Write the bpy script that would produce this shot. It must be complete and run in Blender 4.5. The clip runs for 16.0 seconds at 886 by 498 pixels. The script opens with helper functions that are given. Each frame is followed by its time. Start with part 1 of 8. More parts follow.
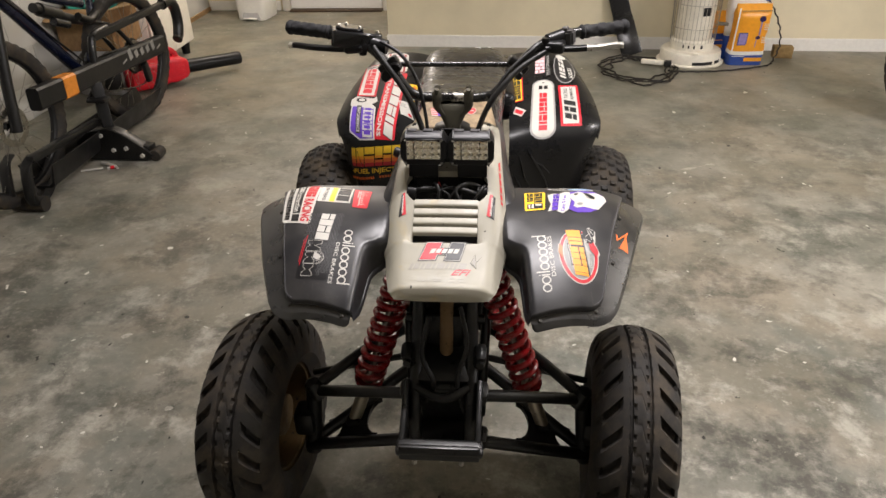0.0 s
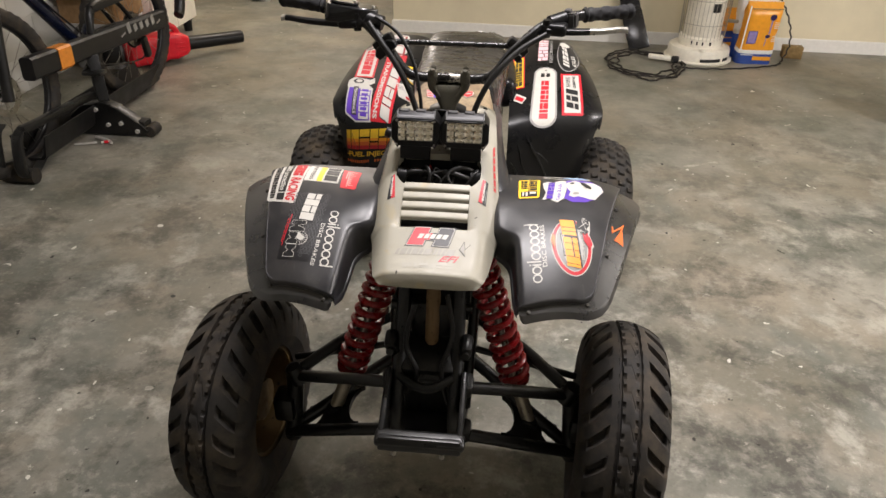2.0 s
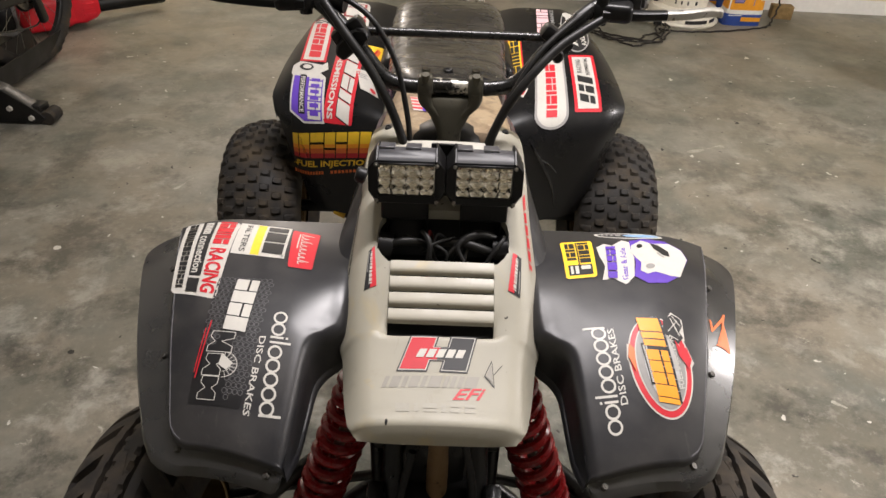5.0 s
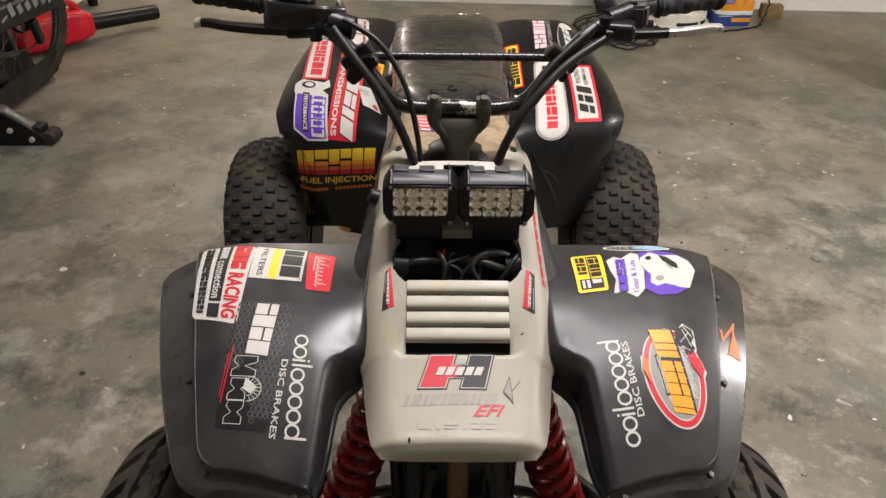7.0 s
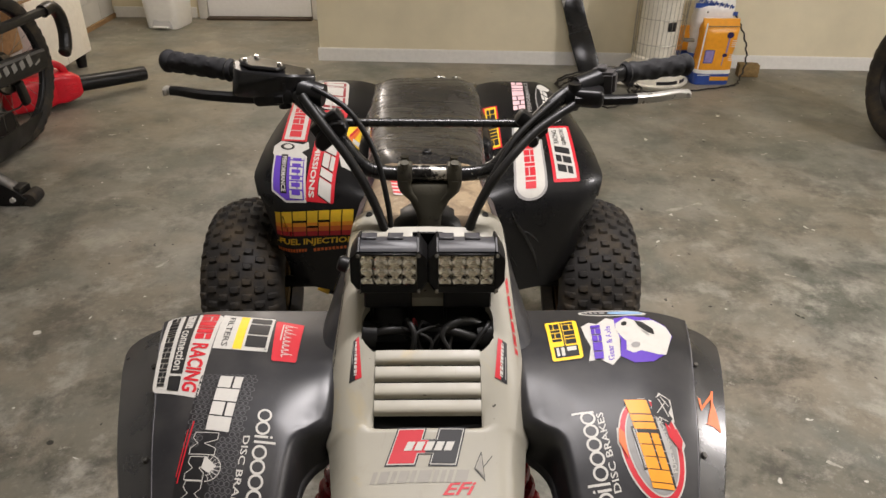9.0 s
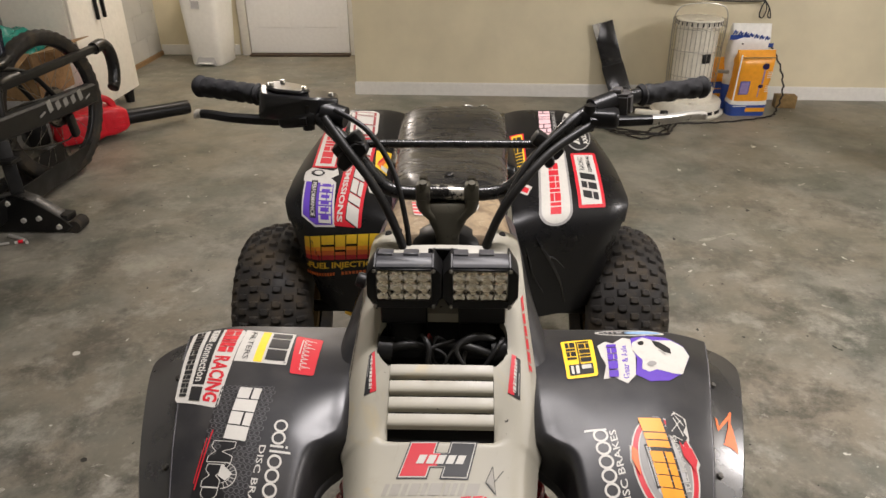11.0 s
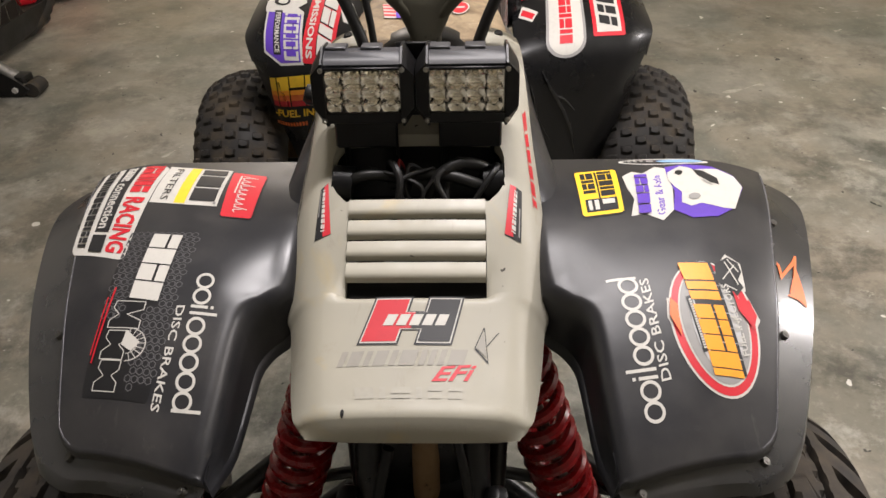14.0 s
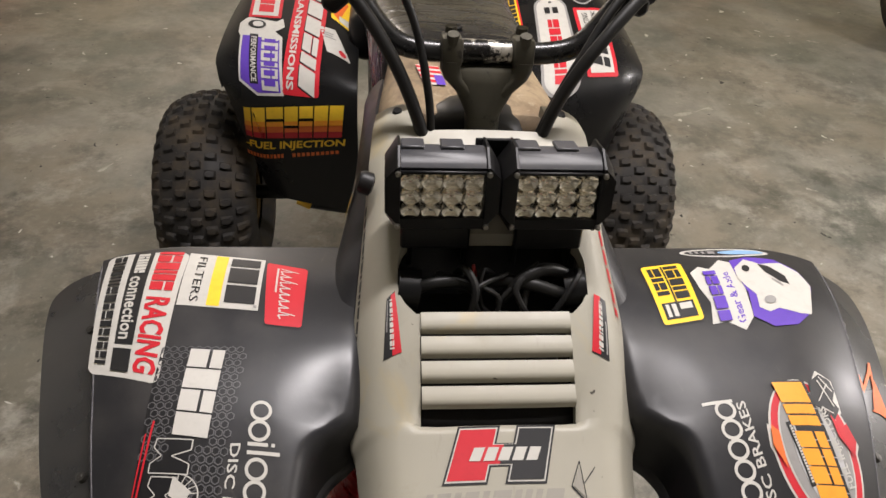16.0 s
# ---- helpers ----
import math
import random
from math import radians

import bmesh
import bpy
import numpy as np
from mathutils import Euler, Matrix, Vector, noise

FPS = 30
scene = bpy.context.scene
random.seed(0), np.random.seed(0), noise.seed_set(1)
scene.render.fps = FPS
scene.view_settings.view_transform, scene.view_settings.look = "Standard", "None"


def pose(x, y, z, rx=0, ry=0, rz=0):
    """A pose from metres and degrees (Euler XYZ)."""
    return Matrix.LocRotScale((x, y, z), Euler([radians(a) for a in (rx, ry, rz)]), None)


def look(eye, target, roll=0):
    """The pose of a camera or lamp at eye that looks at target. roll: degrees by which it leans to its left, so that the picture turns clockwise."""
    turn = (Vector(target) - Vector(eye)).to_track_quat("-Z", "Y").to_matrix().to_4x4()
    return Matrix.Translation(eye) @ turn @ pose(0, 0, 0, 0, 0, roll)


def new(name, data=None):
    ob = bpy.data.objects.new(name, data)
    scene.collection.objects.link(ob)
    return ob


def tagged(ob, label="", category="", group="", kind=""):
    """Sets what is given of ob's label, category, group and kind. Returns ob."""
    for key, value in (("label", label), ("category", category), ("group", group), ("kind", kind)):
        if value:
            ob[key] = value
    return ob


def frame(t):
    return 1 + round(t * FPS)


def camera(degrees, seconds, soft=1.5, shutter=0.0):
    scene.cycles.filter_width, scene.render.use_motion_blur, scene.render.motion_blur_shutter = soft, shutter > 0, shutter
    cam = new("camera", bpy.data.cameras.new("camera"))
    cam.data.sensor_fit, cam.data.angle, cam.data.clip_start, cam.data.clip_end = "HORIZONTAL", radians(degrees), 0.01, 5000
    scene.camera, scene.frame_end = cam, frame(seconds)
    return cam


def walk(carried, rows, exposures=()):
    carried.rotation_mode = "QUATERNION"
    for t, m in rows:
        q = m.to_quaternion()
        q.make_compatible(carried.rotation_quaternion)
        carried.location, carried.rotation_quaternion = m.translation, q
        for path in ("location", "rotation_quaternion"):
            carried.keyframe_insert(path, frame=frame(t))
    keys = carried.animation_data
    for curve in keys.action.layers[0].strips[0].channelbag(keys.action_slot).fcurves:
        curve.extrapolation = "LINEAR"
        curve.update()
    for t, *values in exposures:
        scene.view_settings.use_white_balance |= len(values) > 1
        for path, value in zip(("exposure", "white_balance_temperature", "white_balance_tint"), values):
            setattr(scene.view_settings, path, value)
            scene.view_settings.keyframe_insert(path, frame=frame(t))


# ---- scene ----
cam = camera(65.3, 16.0)
PATH = [
    (0, (0.094, -0.115, 1.467), (-0.041, 1.595, 0.438), -1.2),
    (0.5, (0.091, -0.108, 1.467), (-0.041, 1.61, 0.452), -1.2),
    (1, (0.09, -0.105, 1.465), (-0.039, 1.616, 0.456), -1.0),
    (1.5, (0.097, -0.079, 1.447), (-0.023, 1.635, 0.423), -0.1),
    (2, (0.115, -0.075, 1.431), (-0.02, 1.622, 0.38), 1.0),
    (2.5, (0.155, -0.043, 1.411), (-0.008, 1.633, 0.331), 1.5),
    (3, (0.102, 0.049, 1.384), (-0.061, 1.718, 0.293), 1.0),
    (3.5, (-0.015, 0.187, 1.37), (-0.051, 1.858, 0.273), 1.6),
    (4, (-0.052, 0.293, 1.363), (0.005, 1.952, 0.247), 3.0),
    (4.5, (-0.019, 0.421, 1.344), (0.016, 2.062, 0.201), 2.9),
    (4.7, (-0.006, 0.469, 1.333), (0.016, 2.102, 0.179), 2.7),
    (7, (-0.032, 0.464, 1.362), (-0.006, 2.104, 0.218), 0.9),
    (7.5, (-0.033, 0.465, 1.359), (-0.014, 2.103, 0.211), 1.0),
    (8, (-0.03, 0.458, 1.358), (-0.015, 2.101, 0.218), 1.1),
    (8.5, (-0.017, 0.462, 1.36), (0.011, 2.142, 0.276), 1.0),
    (9, (-0.004, 0.49, 1.368), (0.049, 2.213, 0.354), 0.9),
    (9.2, (-0.005, 0.496, 1.368), (0.053, 2.234, 0.38), 0.7),
    (11.5, (0.029, 0.428, 1.348), (-0.04, 2.198, 0.419), -0.5),
    (12, (-0.002, 0.365, 1.326), (-0.047, 2.134, 0.395), -1.1),
    (12.5, (0.004, 0.437, 1.264), (-0.02, 2.17, 0.267), -1.0),
    (13, (0.026, 0.527, 1.199), (0.003, 2.207, 0.114), -0.7),
    (13.5, (0.041, 0.595, 1.171), (-0.006, 2.219, 0.003), -1.0),
    (14, (0.048, 0.626, 1.177), (-0.018, 2.211, -0.042), -1.7),
    (14.5, (0.004, 0.658, 1.211), (-0.018, 2.258, 0.012), -0.7),
    (15, (-0.042, 0.693, 1.237), (0.019, 2.306, 0.057), 1.0),
    (15.5, (-0.083, 0.719, 1.249), (0.083, 2.33, 0.075), 3.2),
    (16, (-0.102, 0.752, 1.225), (0.075, 2.312, -0.015), 4.2),
]
# the clip's camera stops its picture down a little as it closes in
EXPOSURES = [(0.0, 0.0), (3.0, -0.02), (4.5, -0.12), (7.0, -0.22), (9.0, -0.32), (11.5, -0.28), (12.5, -0.25), (14.0, -0.17), (15.0, -0.30), (16.0, -0.32)]
walk(cam, [(t, look(eye, target, roll)) for t, eye, target, roll in PATH], EXPOSURES)

# world: a closed room at night, so only a trace of grey outside
world = bpy.data.worlds.new("world")
scene.world = world
world.use_nodes = True
world.node_tree.nodes["Background"].inputs["Color"].default_value = (0.6, 0.65, 0.7, 1)
world.node_tree.nodes["Background"].inputs["Strength"].default_value = 0.006


def area_lamp(name, place, size, power, colour):
    data = bpy.data.lights.new(name, "AREA")
    data.shape, data.size, data.size_y = "RECTANGLE", size[0], size[1]
    data.energy, data.color = power, colour
    ob = new(name, data)
    ob.matrix_basis = pose(*place)
    return ob


# shop light over the quad, bulb to its right, and an added alcove fill
LAMP = (1.0, 0.94, 0.945)
area_lamp("shop_light_glow_a", (0.28, 1.56, 2.52), (1.2, 0.12), 69, LAMP)
for lamp, place, power, colour in (("side_bulb_glow", (3.35, 1.9, 2.05), 182, LAMP), ("alcove_fill_glow", (-1.25, 5.6, 2.20), 66, (1.0, 0.89, 0.82))):
    bulb = bpy.data.lights.new(lamp, "POINT")
    bulb.energy, bulb.color, bulb.shadow_soft_size = power, colour, 0.12
    new(lamp, bulb).matrix_basis = pose(*place)

# ---------------------------------------------------------------- materials
FLOOR_USED = (0.0, 3.0)


def srgb(h):
    """Linear colour from a hex string."""
    c = [int(h[i:i + 2], 16) / 255 for i in (0, 2, 4)]
    return tuple(x / 12.92 if x <= 0.04045 else ((x + 0.055) / 1.055) ** 2.4 for x in c) + (1,)


class Mat:
    """A small builder round a node material."""

    def __init__(self, name, colour, rough=0.5, metal=0.0, spec=0.5):
        self.m = bpy.data.materials.new(name)
        self.m.use_nodes = True
        self.t = self.m.node_tree
        self.b = self.t.nodes["Principled BSDF"]
        c = srgb(colour) if isinstance(colour, str) else tuple(colour) + (1,) * (4 - len(colour))
        self.c = c
        self.b.inputs["Base Color"].default_value = c
        self.b.inputs["Roughness"].default_value = rough
        self.b.inputs["Metallic"].default_value = metal
        self.b.inputs["Specular IOR Level"].default_value = spec
        self.colour_out = None

    def node(self, kind, **inputs):
        n = self.t.nodes.new(kind)
        for k, v in inputs.items():
            n.inputs[k.replace("_", " ")].default_value = v
        return n

    def link(self, a, b):
        self.t.links.new(a, b)

    def coords(self):
        return self.t.nodes.new("ShaderNodeTexCoord").outputs["Object"]

    def noise(self, scale, detail=4, rough=0.55, distortion=0.0, stretch=None):
        n = self.node("ShaderNodeTexNoise", Scale=scale, Detail=detail, Roughness=rough, Distortion=distortion)
        v = self.coords()
        if stretch:
            mp = self.t.nodes.new("ShaderNodeMapping")
            mp.inputs["Scale"].default_value = stretch
            self.link(v, mp.inputs["Vector"])
            v = mp.outputs["Vector"]
        self.link(v, n.inputs["Vector"])
        return n.outputs["Fac"]

    def ramp(self, fac, stops):
        r = self.t.nodes.new("ShaderNodeValToRGB")
        el = r.color_ramp.elements
        while len(el) < len(stops):
            el.new(0.5)
        for e, (p, c) in zip(el, stops):
            e.position = p
            e.color = srgb(c) if isinstance(c, str) else tuple(c) + (1,) * (4 - len(c))
        self.link(fac, r.inputs["Fac"])
        return r.outputs["Color"]

    def mix(self, fac, a, b, mode="MIX"):
        n = self.t.nodes.new("ShaderNodeMix")
        n.data_type, n.blend_type = "RGBA", mode
        for sock, v in ((n.inputs[0], fac), (n.inputs[6], a), (n.inputs[7], b)):
            if isinstance(v, (int, float)):
                sock.default_value = v
            elif isinstance(v, tuple):
                sock.default_value = v
            else:
                self.link(v, sock)
        return n.outputs[2]

    def grey(self, fac, lo, hi, a=0.0, b=1.0):
        n = self.t.nodes.new("ShaderNodeMapRange")
        n.inputs["From Min"].default_value, n.inputs["From Max"].default_value = lo, hi
        n.inputs["To Min"].default_value, n.inputs["To Max"].default_value = a, b
        self.link(fac, n.inputs["Value"])
        return n.outputs["Result"]

    def base(self, col):
        self.link(col, self.b.inputs["Base Color"])
        self.colour_out = col
        return self

    def roughness(self, fac):
        self.link(fac, self.b.inputs["Roughness"])
        return self

    def bump(self, fac, strength=0.2, distance=0.001):
        n = self.node("ShaderNodeBump", Strength=strength, Distance=distance)
        self.link(fac, n.inputs["Height"])
        prev = self.b.inputs["Normal"]
        if prev.is_linked:
            self.link(prev.links[0].from_socket, n.inputs["Normal"])
        self.link(n.outputs["Normal"], self.b.inputs["Normal"])
        return self


def plastic(name, colour, rough, dust=0.25, dust_colour="8a8378", grain=0.12, spec=0.5):
    """Moulded plastic with faint scuffs, dust and a fine grain."""
    m = Mat(name, colour, rough, 0, spec)
    big, fine = m.noise(9, 6, 0.6), m.noise(120, 3, 0.6)
    scuff = m.noise(40, 6, 0.7, 1.5, (1, 0.25, 1))
    c = m.mix(m.grey(big, 0.45, 0.8, 0, dust), m.c, srgb(dust_colour))
    c = m.mix(m.grey(scuff, 0.62, 0.75, 0, dust * 0.8), c, srgb(dust_colour))
    m.base(c).roughness(m.grey(big, 0.3, 0.75, rough - 0.08, rough + 0.14)).bump(fine, grain, 0.0006)
    return m.m


def plain(name, colour, rough=0.5, metal=0.0, var=0.12, spec=0.5):
    """A nearly even surface with slight mottling."""
    m = Mat(name, colour, rough, metal, spec)
    n = m.noise(35, 5, 0.6)
    dark = tuple(x * (1 - 2 * var) for x in m.c[:3]) + (1,)
    m.base(m.mix(m.grey(n, 0.35, 0.7), m.c, dark)).roughness(m.grey(n, 0.3, 0.7, max(rough - 0.06, 0.03), min(rough + 0.1, 1)))
    return m.m


def concrete():
    """Old trowelled slab: cool and warm clouds, dark smears and pale worn patches where it is most used, chips and specks of paint."""
    m = Mat("concrete", "827d74", 0.5)
    mid = m.noise(2.2, 8, 0.64, 0.12)
    warm = m.noise(1.5, 6, 0.62, 0.1)
    c = m.ramp(mid, [(0.34, "5c5d54"), (0.43, "6f7067"), (0.51, "807e74"), (0.60, "8f8b80"), (0.72, "9d998d")])
    c = m.mix(m.grey(warm, 0.45, 0.58, 0.0, 0.50), c, srgb("8e826f"))
    patch = m.noise(1.9, 9, 0.68, 0.5)
    c = m.mix(m.grey(patch, 0.50, 0.57, 0.0, 0.50), c, srgb("67675b"))
    # how worn the slab is: most in front, where the door would be, least by the far wall
    split = m.t.nodes.new("ShaderNodeSeparateXYZ")
    m.link(m.coords(), split.inputs[0])
    away = m.node("ShaderNodeMath")
    away.operation = "MULTIPLY_ADD"
    m.link(m.noise(0.9, 4, 0.6, 0.4), away.inputs[0])
    away.inputs[1].default_value = -3.0
    m.link(split.outputs["Y"], away.inputs[2])
    used = m.grey(away.outputs[0], FLOOR_USED[0], FLOOR_USED[1], 1.0, 0.22)

    def times(v):
        n = m.node("ShaderNodeMath")
        n.operation = "MULTIPLY"
        m.link(v, n.inputs[0])
        m.link(used, n.inputs[1])
        return n.outputs[0]

    worn = m.noise(5.0, 10, 0.74, 0.12)
    c = m.mix(times(m.grey(worn, 0.52, 0.63, 0.0, 0.75)), c, srgb("aeaa9e"))
    smear = m.noise(3.6, 10, 0.72, 0.15)
    c = m.mix(times(m.grey(smear, 0.49, 0.61, 0.0, 0.85)), c, srgb("3e3d36"))
    fine = m.noise(42, 5, 0.7)
    c = m.mix(times(m.grey(fine, 0.54, 0.74, 0.0, 0.36)), c, srgb("4e4b42"))
    c = m.mix(times(m.grey(fine, 0.45, 0.28, 0.0, 0.32)), c, srgb("b3aea2"))
    chalk = m.noise(13, 8, 0.76, 0.25)
    c = m.mix(times(m.grey(chalk, 0.62, 0.69, 0.0, 0.80)), c, srgb("c0bbae"))
    speck = m.noise(23, 2, 0.45, 0.4)
    c = m.mix(m.grey(speck, 0.738, 0.752), c, srgb("cdcac0"))
    pit = m.noise(29, 2, 0.45, 0.3)
    c = m.mix(m.grey(pit, 0.735, 0.755), c, srgb("2b2924"))
    m.base(c)
    m.roughness(m.grey(worn, 0.3, 0.7, 0.36, 0.60))
    m.bump(mid, 0.08, 0.004).bump(fine, 0.10, 0.0010)
    return m.m


def painted_wall(name, colour):
    m = Mat(name, colour, 0.6)
    n, f = m.noise(2.2, 5, 0.6), m.noise(160, 3, 0.6)
    dark = tuple(x * 0.86 for x in m.c[:3]) + (1,)
    m.base(m.mix(m.grey(n, 0.35, 0.7), m.c, dark)).bump(f, 0.25, 0.0015)
    return m.m


def rubber(name, colour, dirt="5b544a", amount=0.35):
    m = Mat(name, colour, 0.72, 0, 0.25)
    n, f = m.noise(14, 6, 0.65), m.noise(90, 4, 0.65)
    c = m.mix(m.grey(n, 0.45, 0.75, 0, amount), m.c, srgb(dirt))
    m.base(c).roughness(m.grey(n, 0.3, 0.7, 0.55, 0.85)).bump(f, 0.3, 0.001)
    return m.m


def worn_metal(name, colour, wear, rough=0.4, metal=0.0, lo=0.6, hi=0.68, grime=0.3):
    """Paint that is chipped to bare metal or rust."""
    m = Mat(name, colour, rough, metal)
    n, f = m.noise(55, 6, 0.7), m.noise(12, 4, 0.6)
    c = m.mix(m.grey(n, lo, hi), m.c, srgb(wear))
    c = m.mix(m.grey(f, 0.5, 0.8, 0, grime), c, srgb("4a4238"))
    m.base(c).roughness(m.grey(n, 0.35, 0.7, rough - 0.05, rough + 0.2)).bump(n, 0.1, 0.0006)
    return m.m


def dirty_white():
    m = Mat("aged_white_plastic", "9e9a8c", 0.50)
    big, mid, fine = m.noise(6, 6, 0.6), m.noise(22, 7, 0.7, 0.8), m.noise(130, 3, 0.6)
    c = m.mix(m.grey(big, 0.45, 0.75, 0, 0.35), m.c, srgb("aaa491"))
    c = m.mix(m.grey(mid, 0.60, 0.78, 0, 0.35), c, srgb("8f8672"))
    yellow = m.noise(14, 4, 0.6, 0.5)
    c = m.mix(m.grey(yellow, 0.58, 0.72, 0, 0.45), c, srgb("b59f6a"))
    streak = m.noise(30, 6, 0.7, 0.4, (1.8, 0.35, 1))
    c = m.mix(m.grey(streak, 0.60, 0.70, 0, 0.35), c, srgb("8a8475"))
    spots = m.noise(75, 2, 0.4, 0.3)
    c = m.mix(m.grey(spots, 0.765, 0.785), c, srgb("3a352e"))
    m.base(c).roughness(m.grey(mid, 0.35, 0.7, 0.40, 0.62)).bump(fine, 0.08, 0.0005)
    return m.m


def dirty_tan():
    m = Mat("dirty_tan_plastic", "8f7d62", 0.6)
    big, mid = m.noise(10, 6, 0.65, 0.6), m.noise(38, 6, 0.7, 0.6)
    c = m.mix(m.grey(big, 0.40, 0.62, 0, 0.8), m.c, srgb("5f4b36"))
    c = m.mix(m.grey(mid, 0.48, 0.68, 0, 0.6), c, srgb("46382a"))
    c = m.mix(m.grey(mid, 0.40, 0.28, 0, 0.6), c, srgb("b9ad96"))
    m.base(c).bump(mid, 0.1, 0.001)
    return m.m


def wrinkled_vinyl():
    """Tape-wrapped vinyl: glossy, creased, dusty in the folds."""
    m = Mat("wrinkled_black_vinyl", (0.009, 0.009, 0.010), 0.22)
    fold = m.noise(5, 4, 0.55, 1.4, (0.5, 2.4, 1))
    crease = m.noise(11, 4, 0.55, 1.2, (0.45, 2.2, 1))
    lump, dust = m.noise(6, 3, 0.5, 0.4), m.noise(9, 6, 0.7)
    c = m.mix(m.grey(dust, 0.50, 0.75, 0, 0.10), m.c, srgb("8a8478"))
    m.base(c).roughness(m.grey(dust, 0.35, 0.7, 0.18, 0.38))
    m.bump(lump, 0.3, 0.010).bump(m.grey(fold, 0.46, 0.54), 0.34, 0.005).bump(m.grey(crease, 0.55, 0.60), 0.30, 0.0018)
    return m.m


M_CONCRETE = concrete()
M_WALL = painted_wall("beige_wall_paint", "e5dbbd")
M_WHITEWALL = painted_wall("white_block_paint", "c9c8c2")
M_TRIM = plain("white_trim_paint", "eceae4", 0.4, 0, 0.04)
M_CEILING = painted_wall("white_ceiling_paint", "d8d4c8")
M_FENDER = plastic("charcoal_fender_plastic", (0.018, 0.018, 0.020), 0.37, 0.12, spec=0.45)
M_FLARE = plastic("black_flare_plastic", (0.016, 0.016, 0.017), 0.27, 0.10, spec=1.0)
M_REAR = plastic("black_rear_plastic", (0.006, 0.006, 0.0065), 0.30, 0.02, spec=0.28)
M_WHITE = dirty_white()
M_TAN = dirty_tan()
M_BLACK = plastic("black_plastic", (0.005, 0.005, 0.0055), 0.36, 0.03, spec=0.32)
M_SEAT = wrinkled_vinyl()
M_RUBBER = rubber("tyre_rubber", (0.026, 0.0238, 0.0215), "65594a", 0.55)
M_RUBBER2 = rubber("knobby_rubber", (0.025, 0.0230, 0.0208), "5f523f", 0.6)
M_GRIP = rubber("grip_rubber", (0.014, 0.014, 0.015), "39383a", 0.3)
M_FRAME = worn_metal("black_frame_paint", (0.004, 0.004, 0.004), "1c1916", 0.32, 0, 0.62, 0.70, 0.06)
M_BAR = worn_metal("black_bar_paint", (0.008, 0.008, 0.008), "9a958b", 0.24, 0, 0.70, 0.76, 0.08)
M_STEM = worn_metal("grey_green_metal", "4b483d", "2a2721", 0.45, 0.3)
M_RED = worn_metal("red_spring_paint", "8c1418", "520e10", 0.24)
M_STEEL = plain("bare_steel", "a9a69e", 0.28, 1.0, 0.15)
M_ALU = plain("polished_aluminium", "c6c3ba", 0.25, 1.0, 0.1)
M_RIM = worn_metal("dirty_rim", "5a4728", "2c2318", 0.5, 0.4)


# ---------------------------------------------------------------- mesh helpers
def link_mesh(name, bm, mats, smooth=True, angle=38):
    me = bpy.data.meshes.new(name)
    bm.normal_update()
    for f in bm.faces:
        f.smooth = smooth
    if smooth:
        lim = radians(angle)
        for e in bm.edges:
            if len(e.link_faces) == 2 and e.calc_face_angle(0) > lim:
                e.smooth = False
    bm.to_mesh(me)
    bm.free()
    for m in (mats if isinstance(mats, (list, tuple)) else [mats]):
        me.materials.append(m)
    return new(name, me)


def thing(name, place, label, category, group="", kind=""):
    """An empty at the base of a thing; its parts are built in world coordinates."""
    ob = new(name)
    ob.empty_display_size = 0.05
    ob.matrix_basis = place if isinstance(place, Matrix) else Matrix.Translation(place)
    return tagged(ob, label, category, group, kind)


def part(name, bm, mats, parent, label="", smooth=True, kind=""):
    ob = link_mesh(name, bm, mats, smooth)
    ob.parent = parent
    if parent.data is None:
        ob.matrix_parent_inverse = parent.matrix_basis.inverted()
    return tagged(ob, label, kind=kind)


def single(name, bm, mats, label, category, group="", kind="", smooth=True):
    return tagged(link_mesh(name, bm, mats, smooth), label, category, group, kind)


def lerp_table(rows, x):
    """Piecewise-linear lookup with clamped ends."""
    if x <= rows[0][0]:
        return rows[0][1]
    for (x0, y0), (x1, y1) in zip(rows, rows[1:]):
        if x <= x1:
            return y0 + (y1 - y0) * (x - x0) / (x1 - x0)
    return rows[-1][1]


def smooth_table(rows, x):
    """Catmull-Rom lookup with clamped ends."""
    if x <= rows[0][0]:
        return rows[0][1]
    if x >= rows[-1][0]:
        return rows[-1][1]
    for i in range(len(rows) - 1):
        if x <= rows[i + 1][0]:
            x0, y0 = rows[i]
            x1, y1 = rows[i + 1]
            h = x1 - x0
            a, b = rows[max(i - 1, 0)], rows[min(i + 2, len(rows) - 1)]
            m0 = (y1 - a[1]) / (x1 - a[0])
            m1 = (b[1] - y0) / (b[0] - x0)
            t = (x - x0) / h
            return ((2 * t ** 3 - 3 * t ** 2 + 1) * y0 + (t ** 3 - 2 * t ** 2 + t) * h * m0
                    + (3 * t ** 2 - 2 * t ** 3) * y1 + (t ** 3 - t ** 2) * h * m1)


def box(bm, size, m=None, bevel=0.0, segments=2):
    """A bevelled box of that size about m's origin."""
    geo = bmesh.ops.create_cube(bm, size=1.0)["verts"]
    bmesh.ops.scale(bm, vec=size, verts=geo)
    if bevel:
        edges = list({e for v in geo for e in v.link_edges})
        out = bmesh.ops.bevel(bm, geom=edges, offset=bevel, segments=segments, affect="EDGES", profile=0.5)
        geo = list({v for f in out["faces"] for v in f.verts} | {v for v in geo if v.is_valid})
    if m is not None:
        bmesh.ops.transform(bm, matrix=m, verts=geo)
    return geo


